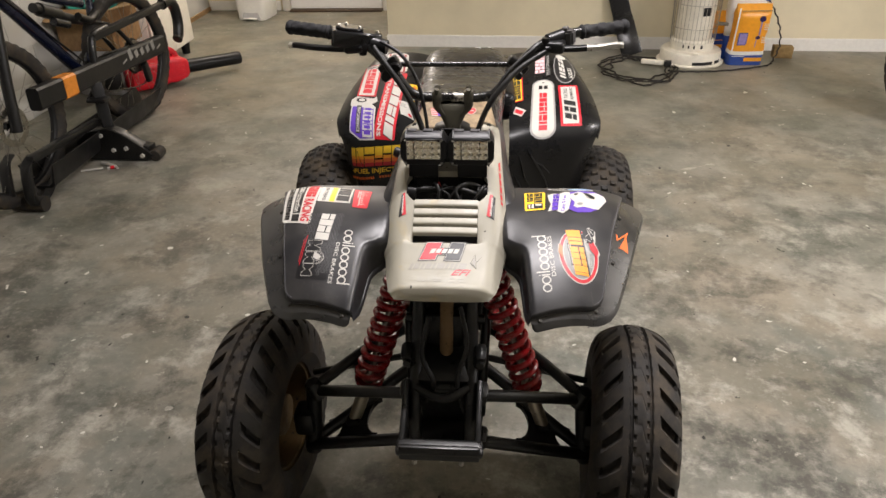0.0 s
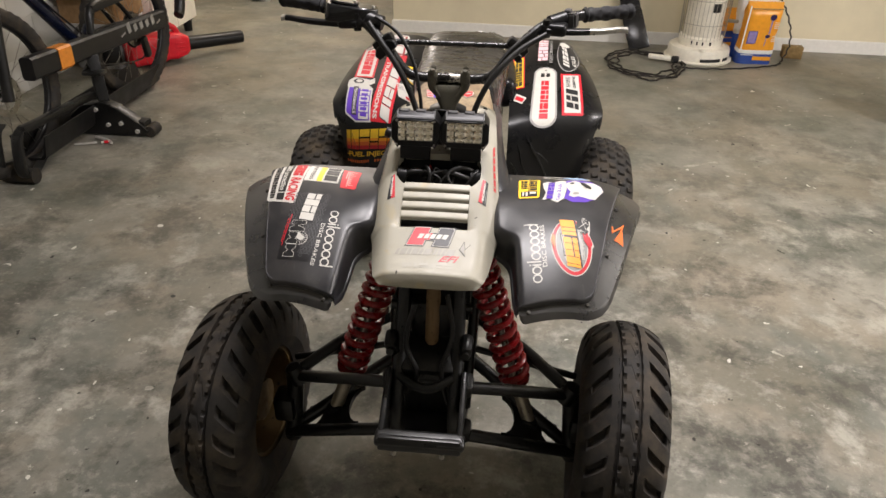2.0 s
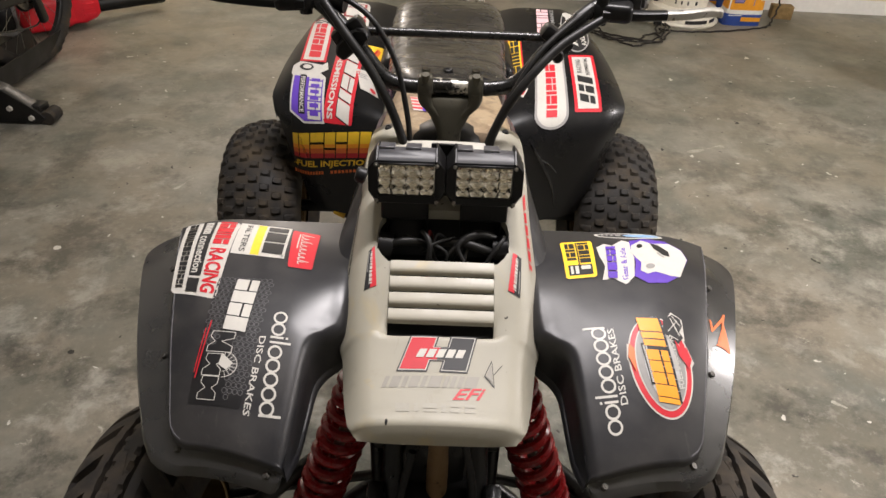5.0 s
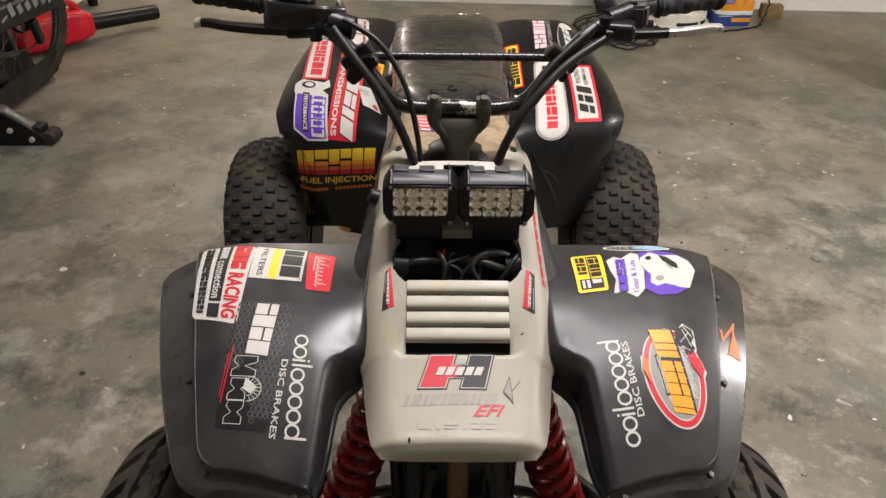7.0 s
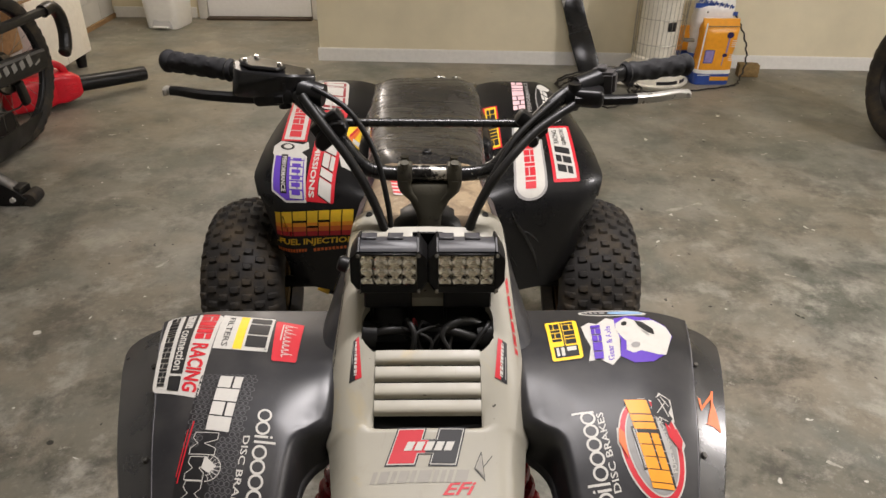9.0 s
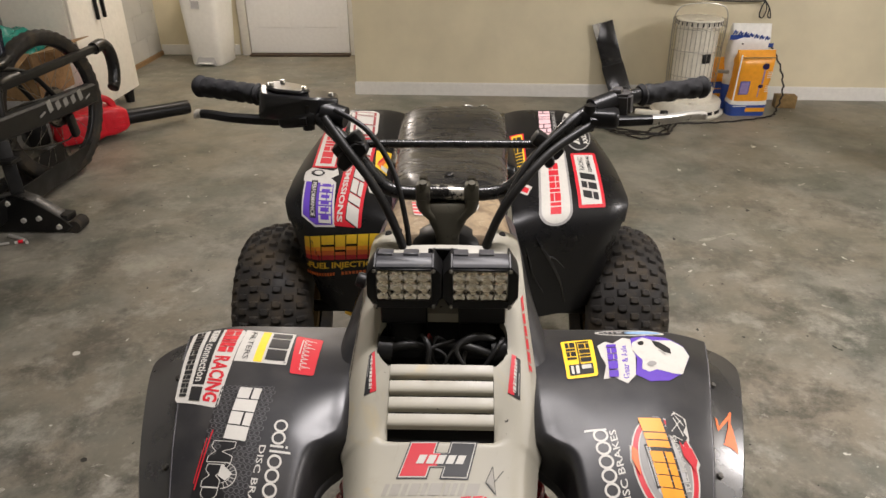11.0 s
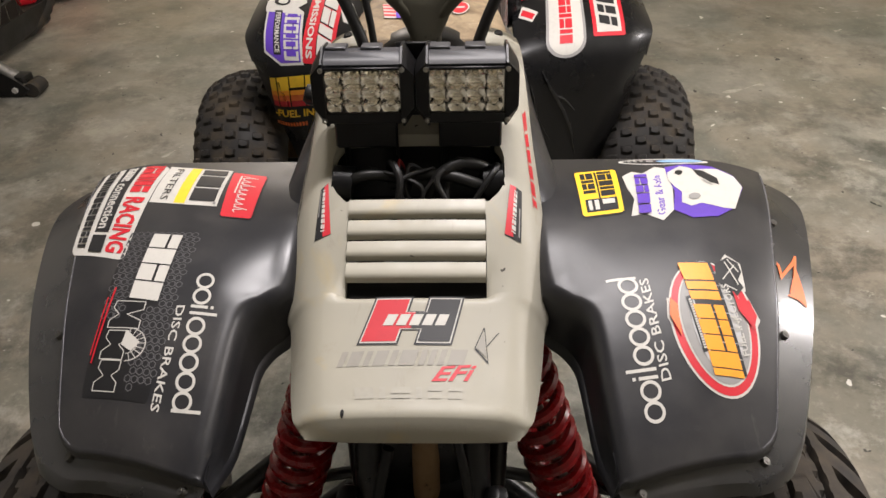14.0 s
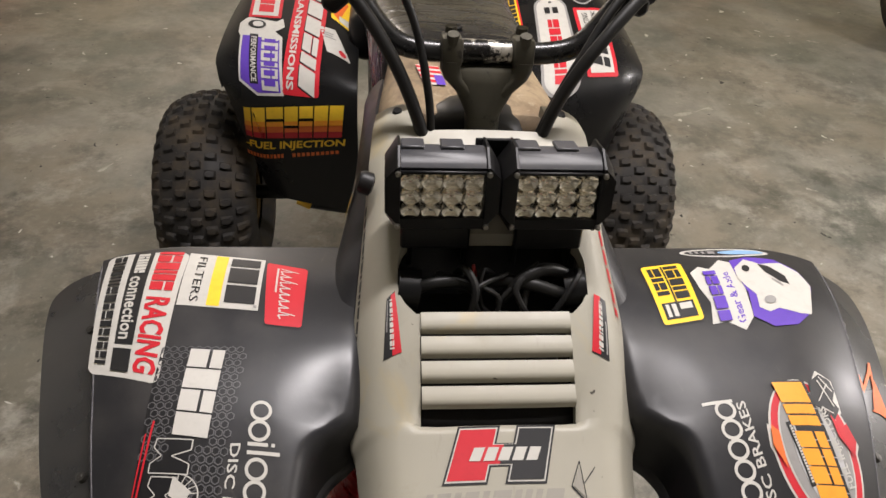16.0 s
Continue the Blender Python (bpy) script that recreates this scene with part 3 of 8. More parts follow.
# mudguards in front: a flare sheet below, the panel proud of it
def fender(side):
    def flare_pt(u, v):
        front = 0.953 + 0.020 * u
        y = front + v * (1.338 - front)
        xi, xo = smooth_table(FENDER_IN, y) + 0.004 - 0.011 * max(0.0, min(1.0, (1.0 - y) / 0.02)), smooth_table(FENDER_OUT, y)
        if side < 0:
            xo += 0.007
        r = 0.050
        if y - front < r:
            xo -= r - math.sqrt(max(r * r - (r - (y - front)) ** 2, 0))
        r = 0.010
        if y - front < r:
            xi += r - math.sqrt(max(r * r - (r - (y - front)) ** 2, 0))
        if 1.338 - y < 0.03:
            q = 0.03 - (1.338 - y)
            xo -= 0.03 - math.sqrt(max(0.0009 - q * q, 0))
        x = xi + (xo - xi) * u
        return fender_at(side, x, y, -0.0120)

    vs = [0, 0.004, 0.015, 0.035, 0.06, 0.1] + [0.1 + 0.9 * k / 26 for k in range(1, 25)] + [0.955, 0.97, 0.983, 0.993, 1]
    bm = bmesh.new()
    nu = 36
    rows = [[bm.verts.new(flare_pt(i / (nu - 1), v)) for i in range(nu)] for v in vs]
    for a, b in zip(rows, rows[1:]):
        for i in range(nu - 1):
            bm.faces.new((a[i], a[i + 1], b[i + 1], b[i]))
    rim = border(rows)

    def lower(co):
        x, y = abs(co.x), co.y
        inner = y > 0.985 and x < smooth_table(FENDER_IN, y) + 0.008
        if y > 1.337:
            return co + Vector((0, 0.004, -0.012))
        if inner:
            return Vector((co.x - side * 0.002, co.y - (0.002 if y < 0.98 else 0), min(co.z - 0.010, smooth_table(WALL_FOOT, y))))
        return co + Vector((side * 0.004, -0.004 if y < 1.0 else 0, -0.014))

    skirt(bm, rim, lower)
    bmesh.ops.recalc_face_normals(bm, faces=bm.faces)
    flare = part("fender_flare", bm, M_FLARE, quad, "bolted-on black mudguard flare")

    def panel_pt(u, v):
        front = 0.9655 + 0.022 * u
        y = front + v * (1.336 - front)
        xi, xo = smooth_table(FENDER_IN, y) + 0.006, smooth_table(PANEL_EDGE, y)
        r = 0.030
        if y - front < r:
            xo -= r - math.sqrt(max(r * r - (r - (y - front)) ** 2, 0))
        x = xi + (xo - xi) * u
        return fender_at(side, x, y, 0.0)

    bm = bmesh.new()
    nu = 30
    rows = []
    for v in sorted(vs + [0.335, 0.345, 0.36, 0.37, 0.378, 0.386, 0.394, 0.40, 0.408]):
        row = []
        p0 = panel_pt(0, v)
        foot = min(smooth_table(WALL_FOOT, p0.y), p0.z - 0.02)
        for dx, dz in ((0.0135, None), (0.0130, (p0.z - foot) * 0.62), (0.0124, (p0.z - foot) * 0.32), (0.0118, 0.0125), (0.0098, 0.0065), (0.0064, 0.0026), (0.0030, 0.0007)):
            row.append(bm.verts.new(p0 + Vector((-side * dx, 0, (foot - p0.z) if dz is None else -dz))))
        row += [bm.verts.new(panel_pt(i / (nu - 1), v)) for i in range(nu)]
        rows.append(row)
    for a, b in zip(rows, rows[1:]):
        for i in range(len(a) - 1):
            bm.faces.new((a[i], a[i + 1], b[i + 1], b[i]))
    mid = Vector((side * 0.26, 1.15, 0))
    away = lambda co: Vector((co.x - mid.x, (co.y - mid.y) * 0.8, 0)).normalized()
    rim = skirt(bm, border(rows), lambda co: co + away(co) * 0.0022 + Vector((0, 0, -0.0012)))
    rim = skirt(bm, rim, lambda co: co + away(co) * 0.0016 + Vector((0, 0, -0.0030)))
    rim = skirt(bm, rim, lambda co: co + away(co) * 0.0006 + Vector((0, 0, -0.0062)))
    skirt(bm, rim, lambda co: co - away(co) * 0.003 + Vector((0, 0, -0.0032)))
    bmesh.ops.recalc_face_normals(bm, faces=bm.faces)
    ob = part("front_mudguard", bm, M_FENDER, quad, "charcoal plastic front mudguard with stickers")
    # pale tube laid along the rim in place of its highlight
    bm = bmesh.new()
    tube(bm, [panel_pt(1, v) + Vector((side * 0.0010, 0, -0.0008)) for v in vs[2:-3]], 0.0009, 6)
    part("edge_glint", bm, M_EDGE_GLINT, ob, "thin pale line standing in for the edge's highlight")
    for x, y in ((0.376, 1.237), (0.345, 1.096), (0.303, 0.990), (0.193, 0.9595)):
        screw(flare, fender_at(side, x, y, -0.0110), (side * 0.4, -0.3, 1), 0.0048, M_SCREW)
    return ob, flare


fender_r, flare_r = fender(1)
fender_l, flare_l = fender(-1)

# side strips that rise from the mudguards along the nose to the tank
STRIP_UP = [(1.10, 0.122, 0.680), (1.135, 0.127, 0.712), (1.17, 0.128, 0.738), (1.24, 0.127, 0.774), (1.31, 0.120, 0.808), (1.395, 0.109, 0.840), (1.50, 0.110, 0.838), (1.62, 0.102, 0.825)]
STRIP_LO = [(1.10, 0.150, 0.676), (1.135, 0.158, 0.708), (1.17, 0.164, 0.735), (1.24, 0.158, 0.752), (1.31, 0.150, 0.762), (1.395, 0.138, 0.775), (1.50, 0.130, 0.785), (1.62, 0.126, 0.785)]
for side in (1, -1):
    bm = bmesh.new()
    secs = []
    for k in range(41):
        y = 1.128 + 0.492 * k / 40
        a = Vector((smooth_table([(r[0], r[1]) for r in STRIP_UP], y), y, smooth_table([(r[0], r[2]) for r in STRIP_UP], y)))
        b = Vector((smooth_table([(r[0], r[1]) for r in STRIP_LO], y), y, smooth_table([(r[0], r[2]) for r in STRIP_LO], y)))
        out = Vector(((a.z - b.z), 0, (b.x - a.x))).normalized()
        ring = []
        for f in (0, 0.12, 0.35, 0.65, 0.88, 1):
            ring.append(a.lerp(b, f) + out * 0.0045 * (1 - (2 * f - 1) ** 2))
        ring += [b - out * 0.012, a - out * 0.012]
        secs.append([Vector((side * p.x, p.y, p.z)) for p in ring])
    loft(bm, secs)
    bmesh.ops.recalc_face_normals(bm, faces=bm.faces)
    part("side_panel", bm, M_FENDER, quad, "charcoal plastic side strip beside the nose")

# tank cover and seat
def saddle_loft(rows, low, power, y_bend=None):
    secs = []
    n = 26
    for y, w, z in rows:
        h = z - low
        secs.append([Vector((x, y, low + h * (0.5 + yy / 2))) for x, yy in superellipse(w, 1.0, power, n)])
    return secs


bm = bmesh.new()
loft(bm, saddle_loft([(1.424, 0.098, 0.858), (1.436, 0.106, 0.872), (1.50, 0.108, 0.876), (1.58, 0.102, 0.872), (1.66, 0.095, 0.866), (1.72, 0.09, 0.85)], 0.70, 5))
bmesh.ops.recalc_face_normals(bm, faces=bm.faces)
part("tank_cover", bm, M_TAN, quad, "dirty tan fuel tank cover")
# black dome standing for the dark hole in the tank's front, round the stem
bm = bmesh.new()
secs = []
for f, k in ((0.0, 0.55), (0.12, 0.80), (0.35, 0.97), (0.6, 1.0), (0.82, 0.86), (0.95, 0.6), (1.0, 0.3)):
    secs.append([Vector((0.064 * k * math.cos(a), 1.402 + 0.085 * f, 0.832 + 0.050 * math.sqrt(k) * max(0.0, math.sin(a)) ** 0.7 - 0.06 * max(0.0, -math.sin(a)))) for a in [2 * math.pi * q / 28 for q in range(28)]])
loft(bm, secs)
bmesh.ops.recalc_face_normals(bm, faces=bm.faces)
part("stem_dark_dome", bm, M_BLACK, quad, "black dome standing in for the dark opening round the steering stem")
bm = bmesh.new()
loft(bm, saddle_loft([(1.625, 0.05, 0.850), (1.635, 0.075, 0.866), (1.67, 0.100, 0.872), (1.75, 0.118, 0.862), (1.88, 0.125, 0.840), (2.00, 0.130, 0.828), (2.10, 0.138, 0.822), (2.16, 0.141, 0.830), (2.22, 0.140, 0.835), (2.29, 0.134, 0.832), (2.325, 0.124, 0.822), (2.335, 0.112, 0.80)], 0.68, 4.5))
bmesh.ops.recalc_face_normals(bm, faces=bm.faces)
seat = part("seat", bm, M_SEAT, quad, "torn black vinyl seat")
# silver slivers along the rear edge, and a grommet at the front
for x0, x1 in ((0.020, 0.052), (0.070, 0.092)):
    bm = bmesh.new()
    pipe(bm, [(x0, 2.328, 0.8215), (x0 * 0.6 + x1 * 0.4, 2.324, 0.8245), (x1, 2.328, 0.8220)], 0.0022, 6, 5)
    part("rear_sliver", bm, M_ALU, seat, "silver sliver on the seat's rear edge")
bm = bmesh.new()
lathe(bm, [(0.004, 0.0), (0.009, 0.0), (0.010, 0.002), (0.008, 0.0035), (0.004, 0.002)], pose(0.0, 1.692, 0.8705, -6), 16, True)
part("grommet", bm, M_BLACK, seat)

# rear mudguards
def rear_fender(side):
    ss = [0.0, 0.02, 0.05, 0.09, 0.13, 0.17, 0.21, 0.235, 0.255, 0.275, 0.295, 0.315, 0.34, 0.37, 0.41, 0.46, 0.51, 0.56, 0.61, 0.66, 0.70, 0.735, 0.76]
    nu = 26
    bm = bmesh.new()
    rows = []
    for s in ss:
        out = smooth_table(REAR_OUT, s) + (0.012 if side > 0 else -0.006)
        rows.append([bm.verts.new(rear_at(side, REAR_IN + (out - REAR_IN) * (1 - (1 - i / (nu - 1)) ** 1.25), s)) for i in range(nu)])
    for a, b in zip(rows, rows[1:]):
        for i in range(nu - 1):
            bm.faces.new((a[i], a[i + 1], b[i + 1], b[i]))
    skirt(bm, border(rows), lambda co: co + (Vector((0, 0.02, -0.015)) if abs(co.x) < REAR_IN + 0.01 else Vector((side * 0.006, 0.028, -0.035)) if co.z > 0.60 else Vector((0, 0.03, -0.002))))
    bmesh.ops.recalc_face_normals(bm, faces=bm.faces)
    return part("rear_mudguard", bm, M_REAR, quad, "glossy black rear mudguard with stickers")


rear_r, rear_l = rear_fender(1), rear_fender(-1)
for pts, r in (([(0.190, 0.30), (0.215, 0.24), (0.255, 0.17), (0.285, 0.10), (0.300, 0.03)], 0.0050), ([(0.170, 0.27), (0.190, 0.21), (0.205, 0.15), (0.240, 0.08)], 0.0040), ([(0.235, 0.20), (0.262, 0.185), (0.290, 0.15)], 0.0030), ([(0.165, 0.17), (0.19, 0.12), (0.215, 0.04)], 0.0045)):
    bm = bmesh.new()
    n = (len(pts) - 1) * 5 + 1
    pipe(bm, [rear_at(1, x, s_, -0.001) for x, s_ in pts], [r * math.sin(math.pi * (0.06 + 0.88 * k / (n - 1))) for k in range(n)], 8, 5)
    part("fold", bm, M_GLOSSBLACK, rear_r, "shiny crease in the crumpled plastic")

# tail piece joining the two mudguards behind and under the seat
bm = bmesh.new()
box(bm, (0.34, 0.5, 0.1), pose(0, 2.36, 0.68), 0.03, 3)
part("tail_piece", bm, M_REAR, quad, "black plastic tail under the seat")

# ---- light pods
M_POD = plastic("pod_casting", (0.048, 0.048, 0.053), 0.42, 0.10)
M_REFLECT = plain("silver_reflector", "f6f0e2", 0.10, 0.95, 0.04)
glass = Mat("clear_lens", "f2f2ee", 0.08)
glass.b.inputs["Alpha"].default_value = 0.02
M_GLASS = glass.m
ACROSS = Matrix(((0, 0, 1, 0), (1, 0, 0, 0), (0, 1, 0, 0), (0, 0, 0, 1)))


def light_pod(cx):
    m = pose(cx, 1.262, 0.8915, -9, 0, 0)
    # casting: a box with a rounded visor along its top
    bm = bmesh.new()
    o = [(-0.011, -0.031), (0.020, -0.031), (0.024, -0.024), (0.024, 0.022), (0.016, 0.032), (0.004, 0.036), (-0.010, 0.035), (-0.019, 0.029), (-0.0225, 0.0245), (-0.011, 0.0220)]
    prism(bm, o, -0.0372, 0.0372, m @ ACROSS)
    bmesh.ops.bevel(bm, geom=[e for e in bm.edges], offset=0.0012, segments=1, affect="EDGES")
    body = part("light_pod", bm, M_POD, quad, "black die-cast LED light pod")
    for x in (-0.026, 0.008):
        bm = bmesh.new()
        box(bm, (0.020, 0.020, 0.004), m @ pose(x, 0.004, 0.0365), 0.001, 1)
        part("cooling_rib", bm, M_POD, body)
    for sx in (-1, 1):
        # end plates, chamfered towards their outer faces
        bm = bmesh.new()
        o = [(-0.0245, -0.026), (-0.015, -0.0355), (0.020, -0.0355), (0.028, -0.026), (0.028, 0.024), (0.018, 0.0375), (-0.008, 0.0385), (-0.0245, 0.026)]
        loft(bm, [[m @ Vector((sx * x, y * k, z * k2)) for y, z in o] for x, k, k2 in ((0.0362, 0.98, 0.985), (0.0368, 1.02, 1.03), (0.0388, 1.02, 1.03), (0.0490, 0.94, 0.60), (0.0496, 0.88, 0.56))])
        bmesh.ops.recalc_face_normals(bm, faces=bm.faces)
        part("end_plate", bm, M_BLACK, body)
        for z in (0.021, -0.028):
            screw(body, m @ Vector((sx * 0.0386, -0.0250, z)), (0, -1, 0.1), 0.0030, M_STEEL)
    bm = bmesh.new()
    for w, h, x, z in ((0.075, 0.003, 0, 0.0217), (0.075, 0.0105, 0, -0.0258), (0.003, 0.042, -0.0378, 0.0), (0.003, 0.042, 0.0372, 0.0)):
        box(bm, (w, 0.008, h), m @ pose(x, -0.0205, z), 0.0008, 1)
    part("bezel", bm, M_BLACK, body)
    # four by three reflector bowls behind the lens
    bm = bmesh.new()
    for i in range(4):
        for j in range(3):
            mm = m @ pose(-0.0275 + 0.0177 * i, -0.0205, 0.0128 - 0.0133 * j, 90)
            lathe(bm, [(0.0091, 0.0), (0.0074, -0.0016), (0.0046, -0.0034), (0.0022, -0.0040)], mm, 10)
            lathe(bm, [(0.0024, -0.0040), (0.0020, -0.0012), (0.0004, -0.0004)], mm, 8)
    box(bm, (0.076, 0.001, 0.042), m @ pose(0, -0.0158, 0.0))
    part("reflector_bowls", bm, M_REFLECT, body, "silver LED reflector bowls")
    bm = bmesh.new()
    box(bm, (0.0720, 0.0012, 0.0405), m @ pose(-0.0010, -0.0222, 0.0))
    lens = part("lens", bm, M_GLASS, body, "clear ribbed plastic lens")
    lens.visible_shadow = False
    # side plates of the bracket, down into the nose
    for sx in (-1, 1):
        bm = bmesh.new()
        box(bm, (0.004, 0.022, 0.062), pose(cx + sx * 0.026, 1.268, 0.834), 0.0012, 1)
        part("bracket", bm, M_BLACK, body)
    bm = bmesh.new()
    box(bm, (0.064, 0.006, 0.040), pose(cx * 1.06, 1.258, 0.846, -6), 0.002, 1)
    part("bracket_bridge", bm, M_BLACK, body)


light_pod(-0.0500)
light_pod(0.0500)
bm = bmesh.new()
box(bm, (0.150, 0.010, 0.010), pose(0, 1.290, 0.866), 0.002, 1)
# upright filler plate, added so the gap between the pods is dark
box(bm, (0.040, 0.004, 0.078), pose(0, 1.283, 0.888), 0.001, 1)
part("pod_mount", bm, M_BLACK, quad)
# black plate added to keep the inside of the headlight opening dark
bm = bmesh.new()
box(bm, (0.178, 0.004, 0.078), pose(0, 1.270, 0.786, -8), 0.001, 1)
part("headlight_back", bm, M_BLACK, quad)
# black lamp-socket ears at both ends of the opening, and thick hoses inside it
for sx in (-1, 1):
    bm = bmesh.new()
    cyl(bm, (sx * 0.068, 1.230, 0.797), (sx * 0.088, 1.230, 0.800), 0.019, 0.018, 20)
    part("socket_ear", bm, M_BLACK, quad)
for pts in ([(0.075, 1.222, 0.795), (0.055, 1.218, 0.806), (0.030, 1.222, 0.812), (0.0, 1.232, 0.806), (-0.03, 1.24, 0.79)],
            [(0.01, 1.225, 0.785), (0.022, 1.222, 0.812), (0.042, 1.228, 0.822), (0.064, 1.235, 0.815), (0.078, 1.24, 0.80)],
            [(-0.078, 1.225, 0.80), (-0.055, 1.222, 0.812), (-0.028, 1.228, 0.808), (-0.012, 1.235, 0.79)]):
    bm = bmesh.new()
    pipe(bm, pts, 0.0062, 10, 6)
    part("hose", bm, M_WIRE, quad)

# wiring in the headlight opening
random.seed(5)
for k in range(9):
    bm = bmesh.new()
    x = -0.035 + 0.012 * k
    pipe(bm, [(x, 1.25, 0.79), (x + random.uniform(-0.03, 0.03), 1.232, 0.815 + random.uniform(-0.01, 0.012)), (x + random.uniform(-0.03, 0.03), 1.212, 0.80 + random.uniform(-0.008, 0.012)), (x + random.uniform(-0.02, 0.02), 1.20, 0.77)], 0.0014 if k == 2 else random.choice((0.0022, 0.003, 0.0038)), 8, 6)
    part("wire", bm, M_WIRE_RED if k == 2 else M_WIRE, quad)

# ---- handlebar
bm = bmesh.new()
pts = [(-0.392, 1.530, 1.086), (-0.30, 1.50, 1.084), (-0.235, 1.475, 1.076), (-0.185, 1.448, 1.058), (-0.135, 1.428, 1.012), (-0.098, 1.42, 0.968), (-0.062, 1.42, 0.955), (0, 1.42, 0.955)]
pts = [STEER_BACK @ Vector(p) for p in pts + [(-x, y, z) for x, y, z in pts[-2::-1]]]
pipe(bm, pts, 0.0112, 14, 5)
bar = part("handlebar", bm, M_BAR, quad, "black painted steel handlebar with chipped paint")
bm = bmesh.new()
tube(bm, [STEER_BACK @ Vector(p) for p in ((-0.146, 1.436, 1.026), (0.146, 1.436, 1.026))], 0.0062, 12)
part("crossbar", bm, M_BAR, bar)
for s in (-1, 1):
    bm = bmesh.new()
    box(bm, (0.05, 0.026, 0.022), STEER_BACK @ pose(s * 0.146, 1.434, 1.026, 0, s * 35, 0), 0.006, 2)
    part("crossbar_clamp", bm, M_BLACK, bar)
    bm = bmesh.new()
    a, b = Vector((s * 0.395, 1.531, 1.087)), Vector((s * 0.285, 1.494, 1.083))
    ring = [a.lerp(b, k / 24) for k in range(25)]
    rad = [0.0138 if k in (0, 24) else 0.0170 if k in (1, 2, 23) else 0.0137 for k in range(25)]
    centres = [STEER_BACK @ p for p in ring]
    tube(bm, centres, rad, 16)
    # staggered raised pads
    bm.verts.ensure_lookup_table()
    for k in range(3, 22):
        for j in range(16):
            if k % 4 != 3 and ((j // 2 + (k // 4)) % 2 == 0 or j % 4 == 1):
                v = bm.verts[k * 16 + j]
                v.co = centres[k] + (v.co - centres[k]) * 1.15
    part("grip", bm, M_GRIP, bar, "ribbed black rubber grip")
    # lever with its perch
    bm = bmesh.new()
    lv = [(0.205, 1.440, 1.060), (0.26, 1.447, 1.058), (0.32, 1.452, 1.060), (0.36, 1.463, 1.062), (0.380, 1.470, 1.060)]
    secs = []
    cps = curve_points(lv, 5)
    for k, p in enumerate(cps):
        f = k / (len(cps) - 1)
        w = 0.010 - 0.003 * f + (0.004 if f > 0.93 else 0)
        h = 0.0075 - 0.0015 * f
        secs.append([STEER_BACK @ Vector((s * (p.x), p.y + yy, p.z + zz)) for yy, zz in superellipse(w, h, 3, 12)])
    cut = 8 if s > 0 else 17
    loft(bm, secs[:cut + 1])
    bmesh.ops.recalc_face_normals(bm, faces=bm.faces)
    lever = part("lever", bm, M_BLACK, bar, "black brake lever" if s < 0 else "clutch lever with its paint worn off")
    bm = bmesh.new()
    loft(bm, secs[cut:])
    bmesh.ops.recalc_face_normals(bm, faces=bm.faces)
    part("blade", bm, M_LEVER, lever, "bare silver lever blade")
    bm = bmesh.new()
    box(bm, (0.055, 0.040, 0.026), STEER_BACK @ pose(s * 0.222, 1.452, 1.062, 0, 0, s * -12), 0.008, 3)
    cyl(bm, STEER_BACK @ Vector((s * 0.205, 1.445, 1.045)), STEER_BACK @ Vector((s * 0.205, 1.445, 1.082)), 0.009, None, 14)
    tube(bm, [STEER_BACK @ Vector((s * 0.212, 1.463, 1.070)), STEER_BACK @ Vector((s * 0.245, 1.478, 1.078))], 0.0165, 14)
    part("lever_perch", bm, M_BLACK, bar)

# throttle and brake-fluid box on one side, switch block on the other
m = STEER_BACK @ pose(-0.215, 1.466, 1.082, 0, 9, 14)
bm = bmesh.new()
prism(bm, [(-0.062, -0.024), (-0.054, -0.032), (0.012, -0.031), (0.050, -0.020), (0.052, 0.012), (0.012, 0.028), (-0.034, 0.034), (-0.062, 0.020)], -0.024, 0.013, m)
bmesh.ops.bevel(bm, geom=list(bm.edges), offset=0.003, segments=1, affect="EDGES")
box_ob = part("throttle_box", bm, M_GLOSSBLACK, bar, "glossy black cast throttle and reservoir box")
bm = bmesh.new()
prism(bm, [(-0.052, -0.012), (-0.040, -0.026), (-0.004, -0.026), (0.010, -0.006), (-0.004, 0.018), (-0.036, 0.026), (-0.054, 0.010)], 0.0135, 0.020, m)
bmesh.ops.bevel(bm, geom=list(bm.edges), offset=0.002, segments=1, affect="EDGES")
part("lid", bm, M_GLOSSBLACK, box_ob)
for x, y in ((-0.046, -0.004), (-0.030, 0.018), (0.000, -0.010), (0.040, -0.004)):
    screw(box_ob, m @ Vector((x, y, 0.0215 if x < 0.03 else 0.0145)), (0, 0, 1), 0.0042)
bm = bmesh.new()
cyl(bm, STEER_BACK @ Vector((-0.150, 1.452, 1.060)), STEER_BACK @ Vector((-0.185, 1.458, 1.066)), 0.016, 0.019, 14)
part("cable_elbow", bm, M_BLACK, box_ob)
bm = bmesh.new()
m = STEER_BACK @ pose(0.255, 1.482, 1.076, 0, -4, -18) @ Matrix.Scale(0.84, 4)
prism(bm, [(-0.024, -0.024), (0.020, -0.022), (0.024, 0.004), (0.014, 0.024), (-0.020, 0.024), (-0.026, 0.004)], -0.020, 0.018, m)
bmesh.ops.bevel(bm, geom=list(bm.edges), offset=0.004, segments=2, affect="EDGES")
box(bm, (0.016, 0.026, 0.010), m @ pose(-0.004, -0.002, 0.021), 0.003, 2)
part("switch_block", bm, M_SWITCH, bar, "worn grey switch block")
